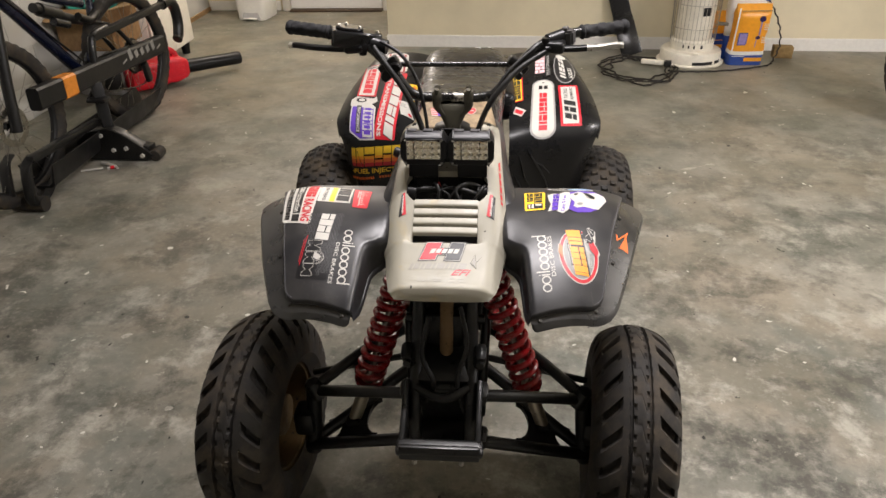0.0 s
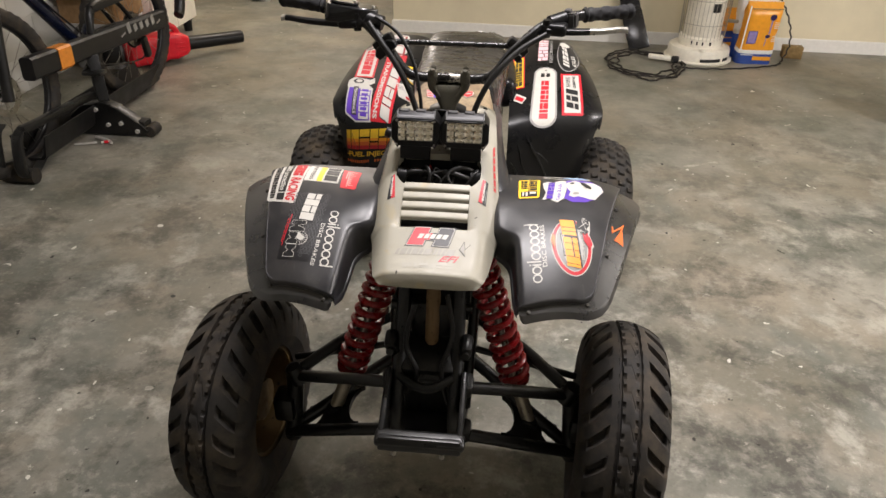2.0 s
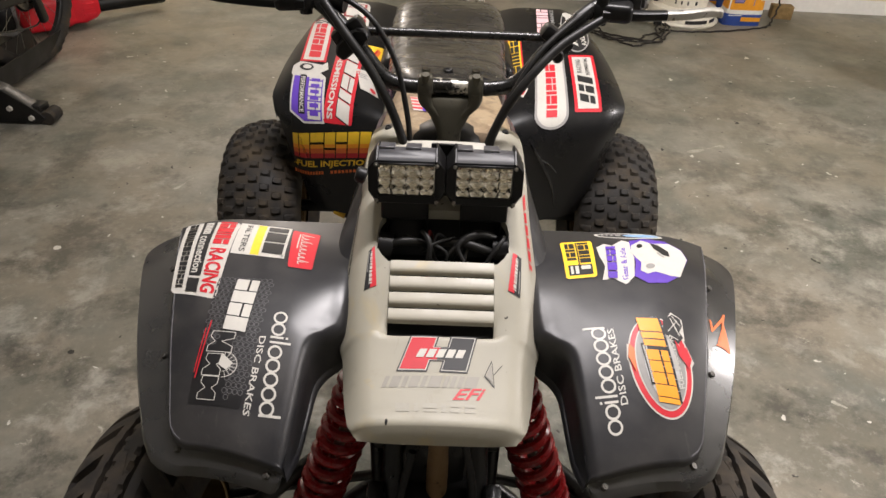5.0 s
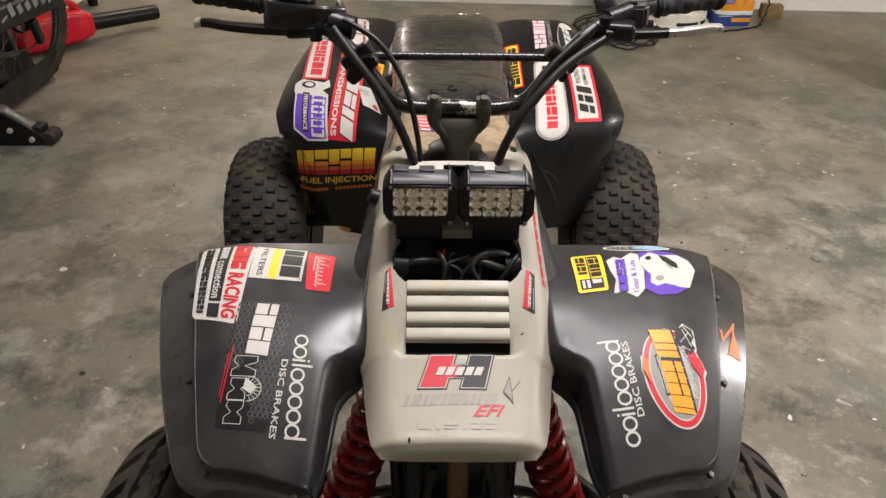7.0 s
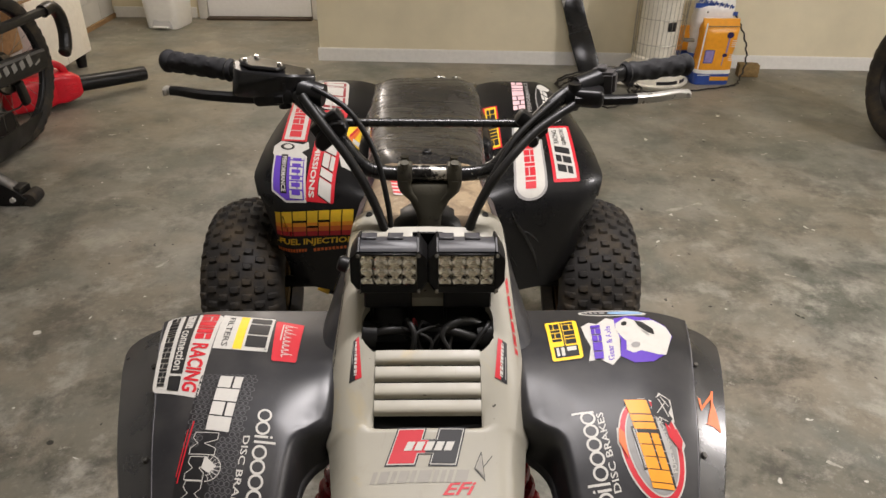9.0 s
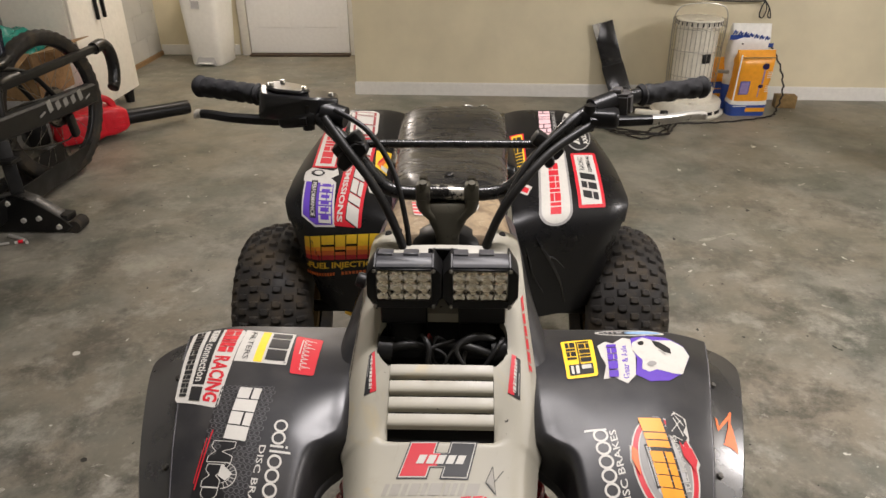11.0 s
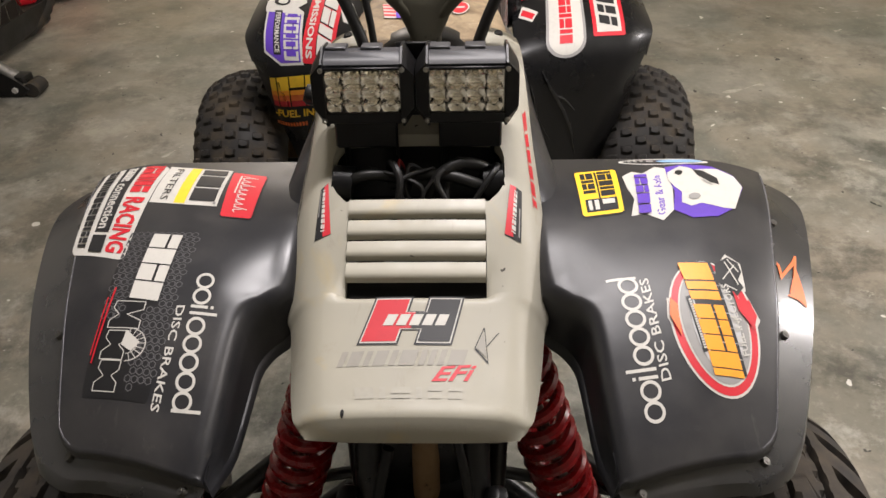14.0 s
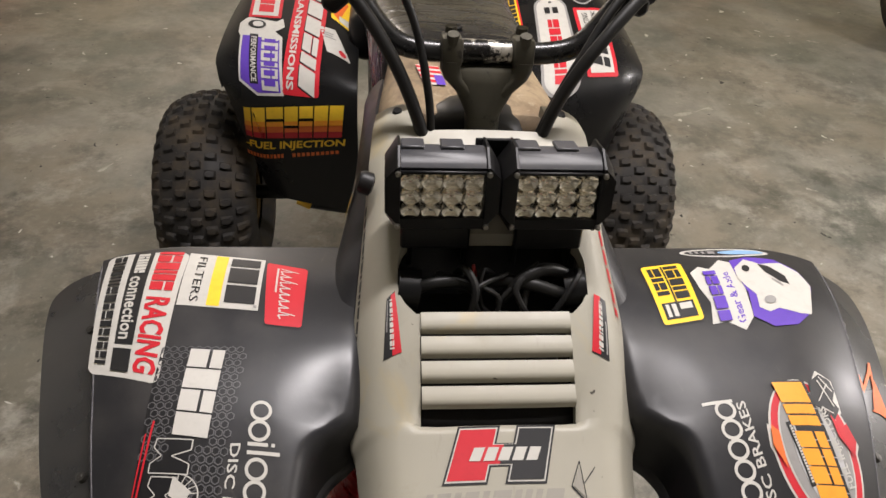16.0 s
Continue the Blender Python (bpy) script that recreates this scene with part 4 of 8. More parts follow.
# black hose guides where the crossbar meets the bar
for s_, big in ((-1, 0.9), (1, 0.45)):
    bm = bmesh.new()
    q = STEER_BACK @ pose(s_ * 0.140, 1.424, 1.014, 0, s_ * 42, 0) @ Matrix.Scale(0.80 if s_ < 0 else 0.62, 4)
    prism(bm, [(-0.036 * big, -0.014), (0.030, -0.016), (0.036, 0.0), (0.022, 0.016), (-0.020, 0.018 * big), (-0.040 * big, 0.004)], -0.014, 0.014, q @ Matrix.Rotation(radians(90), 4, "X"))
    bmesh.ops.bevel(bm, geom=list(bm.edges), offset=0.003, segments=1, affect="EDGES")
    part("hose_guide", bm, M_BLACK, bar)

# bar clamps and steering stem
for s in (-1, 1):
    bm = bmesh.new()
    box(bm, (0.022, 0.034, 0.030), STEER_BACK @ pose(s * 0.036, 1.418, 0.957, -10), 0.005, 2)
    cyl(bm, STEER_BACK @ Vector((s * 0.036, 1.408, 0.965)), STEER_BACK @ Vector((s * 0.036, 1.405, 0.978)), 0.0062, None, 8)
    cyl(bm, STEER_BACK @ Vector((s * 0.036, 1.430, 0.965)), STEER_BACK @ Vector((s * 0.036, 1.430, 0.977)), 0.0062, None, 8)
    part("bar_clamp", bm, M_STEM, bar, "worn grey-green metal bar clamp")
bm = bmesh.new()
secs = []
for z, w, d, y in ((0.943, 0.034, 0.007, 1.414), (0.939, 0.037, 0.0095, 1.413), (0.928, 0.0345, 0.012, 1.412), (0.914, 0.0285, 0.014, 1.411), (0.902, 0.0220, 0.0155, 1.409), (0.893, 0.0182, 0.0165, 1.408), (0.86, 0.0168, 0.0168, 1.404), (0.80, 0.0168, 0.0168, 1.39), (0.70, 0.0168, 0.0168, 1.33)):
    secs.append([STEER_BACK @ Vector((x, y + yy, z)) for x, yy in superellipse(w, d, 3.0, 20)])
loft(bm, secs)
bmesh.ops.recalc_face_normals(bm, faces=bm.faces)
for k in (-1, 1):
    fork = []
    for x, z, a, b in ((0.014, 0.913, 0.011, 0.0135), (0.024, 0.923, 0.011, 0.0135), (0.033, 0.932, 0.0105, 0.0135), (0.0365, 0.941, 0.0105, 0.0135), (0.0365, 0.951, 0.0105, 0.0135)):
        fork.append([STEER_BACK @ Vector((k * x + p, 1.412 + q, z)) for p, q in superellipse(a, b, 3.0, 14)])
    loft(bm, fork)
bmesh.ops.recalc_face_normals(bm, faces=bm.faces)
part("steering_stem", bm, M_STEM, quad, "grey-green forked steering stem")
bm = bmesh.new()
box(bm, (0.19, 0.07, 0.10), pose(0, 1.405, 0.80), 0.01, 2)
part("inner_cover", bm, M_BLACK, quad)

# cables and brake hoses from the bar down into the nose
CABLES = [
    [(-0.160, 1.436, 1.072), (-0.110, 1.412, 1.048), (-0.075, 1.395, 0.995), (-0.058, 1.378, 0.93), (-0.052, 1.372, 0.875), (-0.05, 1.37, 0.83)],
    [(-0.176, 1.436, 1.060), (-0.142, 1.410, 1.022), (-0.110, 1.393, 0.983), (-0.084, 1.380, 0.940), (-0.064, 1.370, 0.890), (-0.056, 1.368, 0.85), (-0.054, 1.37, 0.82)],
    [(0.218, 1.440, 1.053), (0.153, 1.408, 1.020), (0.105, 1.38, 0.975), (0.075, 1.372, 0.925), (0.058, 1.37, 0.87), (0.052, 1.37, 0.82)],
    [(0.198, 1.448, 1.064), (0.131, 1.412, 1.015), (0.092, 1.385, 0.96), (0.066, 1.375, 0.905), (0.050, 1.372, 0.85), (0.05, 1.37, 0.82)],
]
for k, pts in enumerate(CABLES):
    bm = bmesh.new()
    pipe(bm, pts, (0.0042, 0.0066, 0.0064, 0.0048)[k], 10, 7)
    part("cable", bm, M_WIRE, quad, "black control cable")

# chipped middle of the bar between the clamps
bm = bmesh.new()
tube(bm, [STEER_BACK @ Vector((-0.026, 1.42, 0.955)), STEER_BACK @ Vector((0.026, 1.42, 0.955))], 0.0120, 16)
part("bar_middle", bm, worn_metal("chipped_black_chrome", (0.015, 0.015, 0.015), "b5b0a4", 0.25, 0.6, 0.52, 0.57), bar, "chipped bare-metal middle of the bar")
# foot peg with a yellow cap
bm = bmesh.new()
pipe(bm, [(-0.10, 2.04, 0.31), (-0.18, 2.045, 0.312), (-0.262, 2.05, 0.322)], 0.010, 10, 5)
part("foot_peg", bm, M_FRAME, quad)
bm = bmesh.new()
cyl(bm, (-0.260, 2.05, 0.3215), (-0.290, 2.052, 0.332), 0.013, 0.010, 14)
part("peg_cap", bm, plain("yellow_rubber", "d9ab2c", 0.5), quad, "yellow rubber end cap")

# engine and airbox fill the frame under tank and seat, added to block light
bm = bmesh.new()
box(bm, (0.25, 0.46, 0.20), pose(0, 1.66, 0.36), 0.03, 2)
box(bm, (0.17, 0.19, 0.24), pose(0, 1.56, 0.55, -12), 0.02, 2)
engine = part("engine", bm, M_FRAME, quad, "dark engine, mostly unseen, that blocks light under the quad")
for k in range(7):
    bm = bmesh.new()
    box(bm, (0.20, 0.22, 0.006), pose(0, 1.555 + 0.006 * k, 0.47 + 0.026 * k, -12), 0.002, 1)
    part("cooling_fin", bm, M_FRAME, engine)
bm = bmesh.new()
box(bm, (0.20, 0.50, 0.22), pose(0, 2.02, 0.56), 0.04, 2)
part("airbox", bm, M_BLACK, quad, "unseen black box under the seat that blocks light")

# ---- wheels
def tyre_profile(r, w, rim, crown):
    """(radius, across) from bead to bead."""
    h = w / 2
    pts = [(rim, -h * 0.75), (rim + 0.012, -h * 0.88), (r - 0.088, -h), (r - 0.062, -h * 0.99), (r - 0.044, -h * 0.945), (r - 0.029, -h * 0.87), (r - 0.017, -h * 0.76), (r - 0.008, -h * 0.60)]
    mid = [(r - 0.008 + (0.008 + crown) * (1 - (k / 5) ** 2), k / 5 * h * 0.60) for k in range(-4, 5)]
    return pts + mid + [(a, -b) for a, b in pts[::-1]]


def tyre_mesh(bm, base, prof, r, w, kind):
    """A carcass with its tread raised from one sheet: ribs and slanted shoulder blocks, or round knobs."""
    rows = [(b, a) for a, b in prof]
    tread = [b for a, b in prof if a > r - 0.047]
    lo, hi = tread[0], tread[-1]
    rad = [(b, a) for a, b in prof if a > r - 0.047]
    if kind == "road":
        n, cell = 26, [0.0, 0.06, 0.26, 0.32, 0.44, 0.50, 0.66, 0.72, 0.88, 0.94]
        half = [0.0, 0.05, 0.074, 0.084, 0.090, 0.118, 0.124, 0.132, 0.172, 0.179, 0.190, 0.197, 0.23, 0.26, 0.29, 0.32, 0.35, 0.38, 0.41, 0.43, 0.445, 0.46]
    else:
        n, cell = 36, [0.03, 0.10, 0.27, 0.44, 0.51, 0.53, 0.60, 0.77, 0.94]
        half = [0.0, 0.042, 0.055]
        for k in range(1, 4):
            half += [k * 0.138 - 0.055, k * 0.138 - 0.042, k * 0.138, k * 0.138 + 0.042, k * 0.138 + 0.055]
    half = [h for h in half if h * w < hi - 0.001] + [hi / w]
    ws = [-h * w for h in half[:0:-1]] + [h * w for h in half]

    def lift(c, wv):
        """Height of the tread over the carcass."""
        q = abs(wv) / w
        if kind == "road":
            if q < 0.087:
                notch = q > 0.065 and c in (3, 4, 7, 8)
                return -0.002 if notch else 0.0022 if c in (0, 9) and q > 0.02 else 0.0048
            if q < 0.121:
                return -0.0085
            if q < 0.176:
                notch = q < 0.13 and c in (3, 4, 7, 8)
                return -0.002 if notch else 0.0044
            if q < 0.22:
                return 0.0044
            if q < 0.39:
                return -0.0105 if c in (1, 2, 3) else 0.0046
            return -0.004 if c in (1, 2, 3) and q > 0.425 else 0.0042
        j = int(round(q / 0.138))
        d = abs(q - j * 0.138)
        on = (1, 2, 3) if j % 2 == 0 else (6, 7, 8)
        return (0.0095 if d < 0.01 and c == on[1] else 0.0085) if d < 0.050 and c in on else 0.0

    def around(k, wv):
        """Angle of a tread vertex; knobs have clipped corners, shoulder lugs slant."""
        c = cell[k % len(cell)]
        if kind == "road":
            return 2 * math.pi / n * (k // len(cell) + c) + 0.70 * max(0.0, abs(wv) / w - 0.19) + (0.13 if wv > 0 else 0.0)
        q = abs(wv) / w
        d = abs(q - round(q / 0.138) * 0.138)
        if 0.03 < d < 0.05:
            c += {1: 0.055, 3: -0.055, 6: 0.055, 8: -0.055}.get(k % len(cell), 0.0)
        return 2 * math.pi / n * (k // len(cell) + c)

    count = n * len(cell)
    cols = []
    for wv in ws:
        col = []
        r0 = smooth_table(rad, wv)
        for k in range(count):
            a = around(k, wv)
            rr = r0 + lift(k % len(cell), wv)
            col.append(bm.verts.new(base @ Vector((wv, -rr * math.sin(a), rr * math.cos(a)))))
        cols.append(col)
    for a, b in zip(cols, cols[1:]):
        for k in range(count):
            bm.faces.new((a[k], a[(k + 1) % count], b[(k + 1) % count], b[k]))
    # sidewalls down to the beads
    for edge, part_of in ((cols[0], [(a, b) for a, b in prof if b < lo - 1e-6 or (a <= r - 0.047 and b < 0)][::-1]), (cols[-1], [(a, b) for a, b in prof if b > hi + 1e-6 or (a <= r - 0.047 and b > 0)])):
        last = edge
        edge_at = lo if edge is cols[0] else hi
        for rr, wv in part_of:
            ring = []
            for k in range(count):
                a = around(k, edge_at)
                ring.append(bm.verts.new(base @ Vector((wv, -rr * math.sin(a), rr * math.cos(a)))))
            for k in range(count):
                bm.faces.new((last[k], last[(k + 1) % count], ring[(k + 1) % count], ring[k]))
            last = ring


AXIS = Matrix(((0, 0, 1, 0), (1, 0, 0, 0), (0, 1, 0, 0), (0, 0, 0, 1)))


def wheel(name, place, r, w, rim_r, kind, label, toe=0.0, mat=None, tyre_label=""):
    base = pose(*place, 0, 0, toe)
    bm = bmesh.new()
    side = 1 if place[0] > 0 else -1
    h = w / 2
    prof = [(rim_r + 0.006, -h * 0.70), (rim_r - 0.006, -h * 0.66), (rim_r - 0.012, -h * 0.3), (rim_r - 0.018, 0.0), (rim_r - 0.012, h * 0.3), (rim_r - 0.006, h * 0.66), (rim_r + 0.006, h * 0.70)]
    lathe(bm, prof, base @ AXIS, 40)
    lathe(bm, [(rim_r - 0.016, side * 0.02), (rim_r * 0.75, side * 0.035), (0.055, side * 0.03), (0.045, side * 0.05), (0.001, side * 0.05)], base @ AXIS, 40)
    lathe(bm, [(rim_r - 0.016, side * 0.016), (rim_r * 0.75, side * 0.028), (0.055, side * 0.020), (0.05, -side * 0.045), (0.001, -side * 0.045)], base @ AXIS, 40)
    bmesh.ops.recalc_face_normals(bm, faces=bm.faces)
    ob = part(name, bm, M_RIM, quad, label)
    bm = bmesh.new()
    crown = 0.006 if kind == "road" else 0.008
    prof_t = tyre_profile(r - 0.006, w, rim_r, crown)
    tyre_mesh(bm, base, prof_t, r - 0.006, w, kind)
    bmesh.ops.recalc_face_normals(bm, faces=bm.faces)
    part("tyre", bm, mat, ob, tyre_label)
    return ob


for s in (1, -1):
    wheel("front_wheel", (s * 0.430 - 0.013 + (0.004 if s > 0 else 0.0), 1.095 - s * 0.012, 0.25), 0.25, 0.186 if s > 0 else 0.180, 0.130, "road", "brown dirty front wheel rim", -5, M_RUBBER, "worn black front tyre with block tread")
    wheel("rear_wheel", (s * 0.493 - 0.010, 2.225, 0.237), 0.237, 0.225, 0.115, "knob", "dark rear wheel rim", 0, M_RUBBER2, "black knobby rear tyre")
bm = bmesh.new()
tube(bm, [(-0.5, 2.225, 0.237), (0.5, 2.225, 0.237)], 0.018, 14)
part("rear_axle", bm, M_FRAME, quad)

# ---- front frame, arms, dampers
bm = bmesh.new()
for s in (-1, 1):
    pipe(bm, [(s * 0.052, 1.20, 0.74), (s * 0.056, 1.12, 0.62), (s * 0.060, 1.06, 0.50), (s * 0.060, 0.97, 0.40), (s * 0.062, 0.99, 0.30), (s * 0.070, 1.10, 0.245), (s * 0.085, 1.50, 0.24), (s * 0.09, 2.0, 0.26)], 0.0145, 12, 5)
    pipe(bm, [(s * 0.085, 1.28, 0.70), (s * 0.090, 1.20, 0.56), (s * 0.085, 1.14, 0.42), (s * 0.08, 1.12, 0.26)], 0.012, 10, 5)
    pipe(bm, [(s * 0.05, 1.25, 0.74), (s * 0.10, 1.6, 0.70), (s * 0.12, 2.2, 0.60)], 0.014, 10, 5)
for y, z in ((1.10, 0.56), (1.02, 0.43), (1.13, 0.40), (1.05, 0.27)):
    tube(bm, [(-0.085, y, z), (0.085, y, z)], 0.011, 10)
part("frame", bm, M_FRAME, quad, "black tubular steel frame")
bm = bmesh.new()
box(bm, (0.115, 0.10, 0.20), pose(0, 1.08, 0.39, 20), 0.012, 2)
box(bm, (0.09, 0.12, 0.12), pose(0, 1.14, 0.52), 0.015, 2)
part("front_casing", bm, M_FRAME, quad)
bm = bmesh.new()
pipe(bm, [(0.004, 1.13, 0.66), (0.004, 1.09, 0.58), (0.003, 1.07, 0.47)], 0.015, 14, 5)
part("steering_column", bm, M_COLUMN, quad, "muddy tan steering column")
bm = bmesh.new()
box(bm, (0.178, 0.035, 0.022), pose(0, 0.872, 0.402, 10), 0.008, 3)
box(bm, (0.165, 0.014, 0.034), pose(0, 0.862, 0.400, -8), 0.006, 2)
for s in (-1, 1):
    box(bm, (0.012, 0.14, 0.05), pose(s * 0.078, 0.95, 0.42, 25), 0.004, 2)
part("bumper_mount", bm, M_FRAME, quad, "black steel bumper mounting plate")
# lugs, and black plates added to fill the dark front of the frame
bm = bmesh.new()
box(bm, (0.128, 0.012, 0.40), pose(0, 1.150, 0.440, 14), 0.004, 1)
box(bm, (0.135, 0.15, 0.010), pose(0, 1.07, 0.290, 4), 0.003, 1)
part("frame_filler", bm, M_FRAME, quad, "black plates added to fill the frame's dark middle")
for s in (-1, 1):
    for y, z, w in ((1.03, 0.408, 0.036), (1.035, 0.268, 0.036), (1.045, 0.50, 0.026)):
        bm = bmesh.new()
        box(bm, (w, 0.045, 0.046), pose(s * 0.078, y, z, 15, s * 8, 0), 0.010, 2)
        cyl(bm, (s * 0.078, y - 0.032, z), (s * 0.078, y - 0.020, z), 0.009, None, 6)
        part("arm_lug", bm, M_FRAME, quad)
for pts, r in (([(-0.03, 1.05, 0.60), (-0.045, 1.02, 0.52), (-0.02, 1.0, 0.46), (-0.04, 1.01, 0.40)], 0.006), ([(0.035, 1.06, 0.62), (0.050, 1.02, 0.55), (0.030, 1.0, 0.47), (0.045, 1.0, 0.38)], 0.005), ([(-0.06, 1.0, 0.45), (0.0, 0.98, 0.435), (0.055, 1.0, 0.45)], 0.010)):
    bm = bmesh.new()
    pipe(bm, pts, r, 10, 6)
    part("hose", bm, M_WIRE, quad)
for x in (-0.05, 0.045):
    bm = bmesh.new()
    cyl(bm, (x, 0.858, 0.385), (x, 0.858, 0.374), 0.006, None, 6)
    part("bolt", bm, M_STEEL, quad)

for s in (-1, 1):
    bm = bmesh.new()
    tube(bm, [(s * 0.075, 1.02, 0.412), (s * 0.18, 1.055, 0.380), (s * 0.315, 1.09, 0.345)], 0.0135, 12)
    pipe(bm, [(s * 0.085, 1.25, 0.43), (s * 0.20, 1.18, 0.40), (s * 0.315, 1.10, 0.345)], 0.0135, 12, 5)
    cyl(bm, (s * 0.300, 1.092, 0.330), (s * 0.318, 1.092, 0.368), 0.022, 0.018, 14)
    part("upper_arm", bm, M_FRAME, quad)
    bm = bmesh.new()
    pipe(bm, [(s * 0.080, 1.03, 0.262), (s * 0.20, 1.05, 0.225), (s * 0.345, 1.085, 0.170)], 0.0145, 12, 5)
    pipe(bm, [(s * 0.085, 1.20, 0.340), (s * 0.16, 1.17, 0.292), (s * 0.24, 1.13, 0.238), (s * 0.345, 1.09, 0.170)], 0.0150, 12, 5)
    # gusset with hollow curved sides between the two tubes
    o = []
    for k in range(9):
        a = math.pi * (0.5 - k / 8)
        o.append((0.165 + 0.030 * math.cos(a), 1.105 + 0.048 * math.sin(a)))
    for k in range(9):
        a = math.pi * (-0.5 + k / 8)
        o.append((0.300 - 0.040 * math.cos(a), 1.098 + 0.030 * math.sin(a)))
    lo = [Vector((s * x, y, 0.306 - 0.41 * x + 0.25 * (y - 1.05))) for x, y in o]
    loft(bm, [[p - Vector((0, 0, 0.008)) for p in lo], [p + Vector((0, 0, 0.008)) for p in lo]])
    box(bm, (0.036, 0.034, 0.045), pose(s * 0.228, 1.112, 0.222, 8, s * 15, 0), 0.006, 2)
    part("lower_arm", bm, M_FRAME, quad)
    bm = bmesh.new()
    pipe(bm, [(s * 0.335, 1.09, 0.15), (s * 0.325, 1.10, 0.25), (s * 0.315, 1.10, 0.36)], 0.02, 12, 5)
    box(bm, (0.05, 0.06, 0.07), pose(s * 0.345, 1.095, 0.25), 0.012, 2)
    part("steering_knuckle", bm, M_FRAME, quad)
    bm = bmesh.new()
    tube(bm, [(s * 0.03, 1.16, 0.42), (s * 0.33, 1.16, 0.34)], 0.008, 10)
    part("tie_rod", bm, M_FRAME, quad)
    top, low = Vector((s * 0.088, 1.165, 0.665)), Vector((s * 0.232, 1.115, 0.225))
    d = (low - top)
    bm = bmesh.new()
    cyl(bm, top, top + d * 0.72, 0.0085, None, 14)
    part("damper_rod", bm, M_STEEL, quad, "thin steel damper rod inside the spring")
    bm = bmesh.new()
    cyl(bm, top + d * 0.70, low, 0.0160, None, 18)
    cyl(bm, low - d * 0.02, low + d * 0.03, 0.019, None, 18)
    shaft = part("damper_body", bm, M_DAMPER, quad, "dusty bare steel damper body")
    bm = bmesh.new()
    cyl(bm, top + d * 0.715, top + d * 0.735, 0.033, 0.030, 20)
    part("spring_seat", bm, M_RED, shaft)
    bm = bmesh.new()
    q = d.to_track_quat("Z", "Y")
    turns, steps = 11, 18
    pts = []
    for k in range(int(turns * steps) + 1):
        a = 2 * math.pi * k / steps
        f = k / (turns * steps)
        pts.append(top + d * (0.05 + 0.665 * f) + q @ Vector((0.0305 * math.cos(a), 0.0305 * math.sin(a), 0)))
    tube(bm, pts, 0.0077, 9)
    part("coil_spring", bm, M_RED, quad, "dark red coil spring")

# ---------------------------------------------------------------- the rest of the garage
# left wall of painted blocks, with a recessed core
slab("wall_west", (LEFT_X - 0.2, BACK_Y, 0), (LEFT_X - 0.0035, FAR_Y, TOP), M_WHITEWALL, "white painted concrete block wall")
slab("trim_brown", (LEFT_X, 5.5, 0), (LEFT_X + 0.02, FAR_Y, 0.035), M_CARD, "brown wooden strip at the foot of the wall", "trim")

# door alcove: casing, slab, threshold
bm = bmesh.new()
box(bm, (0.90, 0.04, 2.02), pose(-1.45, FAR_Y - 0.012, 1.03), 0.003, 1)
for z, h in ((0.62, 0.75), (1.50, 0.75)):
    for x in (-1.66, -1.24):
        box(bm, (0.30, 0.004, h), pose(x, FAR_Y - 0.033, z), 0.0018, 1)
tagged(link_mesh("door_1", bm, M_DOOR, smooth=False), "closed white panelled door in the alcove", "door", kind="structure")
bm = bmesh.new()
for x in (-1.945, -0.955):
    box(bm, (0.075, 0.05, 2.08), pose(x, FAR_Y - 0.022, 1.04), 0.006, 2)
box(bm, (1.065, 0.05, 0.075), pose(-1.45, FAR_Y - 0.022, 2.1175), 0.006, 2)
tagged(link_mesh("trim", bm, M_TRIM), "white painted door casing", "trim", kind="structure")
bm = bmesh.new()
box(bm, (0.91, 0.11, 0.018), pose(-1.45, FAR_Y - 0.05, 0.009), 0.003, 1)
tagged(link_mesh("threshold", bm, M_DARKWOOD), "dark brown door threshold", "threshold", kind="structure")
bm = bmesh.new()
box(bm, (0.72, 0.014, 0.09), pose(-2.37, FAR_Y - 0.0075, 0.045), 0.003, 1)
tagged(link_mesh("baseboard_alcove", bm, M_TRIM), "white skirting in the alcove", "baseboard", kind="structure")

# storage cabinet
cab = thing("cabinet", (-2.51, 5.0, 0), "cream two-door storage cabinet on black feet", "cabinet")
bm = bmesh.new()
box(bm, (0.40, 0.70, 1.74), pose(-2.52, 5.005, 0.96), 0.006, 2)
part("body", bm, M_CREAM, cab)
for y in (4.832, 5.178):
    bm = bmesh.new()
    box(bm, (0.020, 0.342, 1.72), pose(-2.308, y, 0.96), 0.006, 2)
    d = part("door", bm, M_CREAM, cab, "cream cabinet door")
    bm = bmesh.new()
    yy = 5.005 + (0.045 if y > 5 else -0.045)
    box(bm, (0.022, 0.022, 0.16), pose(-2.287, yy, 0.70), 0.006, 2)
    part("handle", bm, M_BLACK, d, "black bar handle")
for x in (-2.36, -2.66):
    for y in (4.72, 5.29):
        bm = bmesh.new()
        cyl(bm, (x, y, 0), (x, y, 0.095), 0.03, 0.04, 14)
        part("foot", bm, M_BLACK, cab)

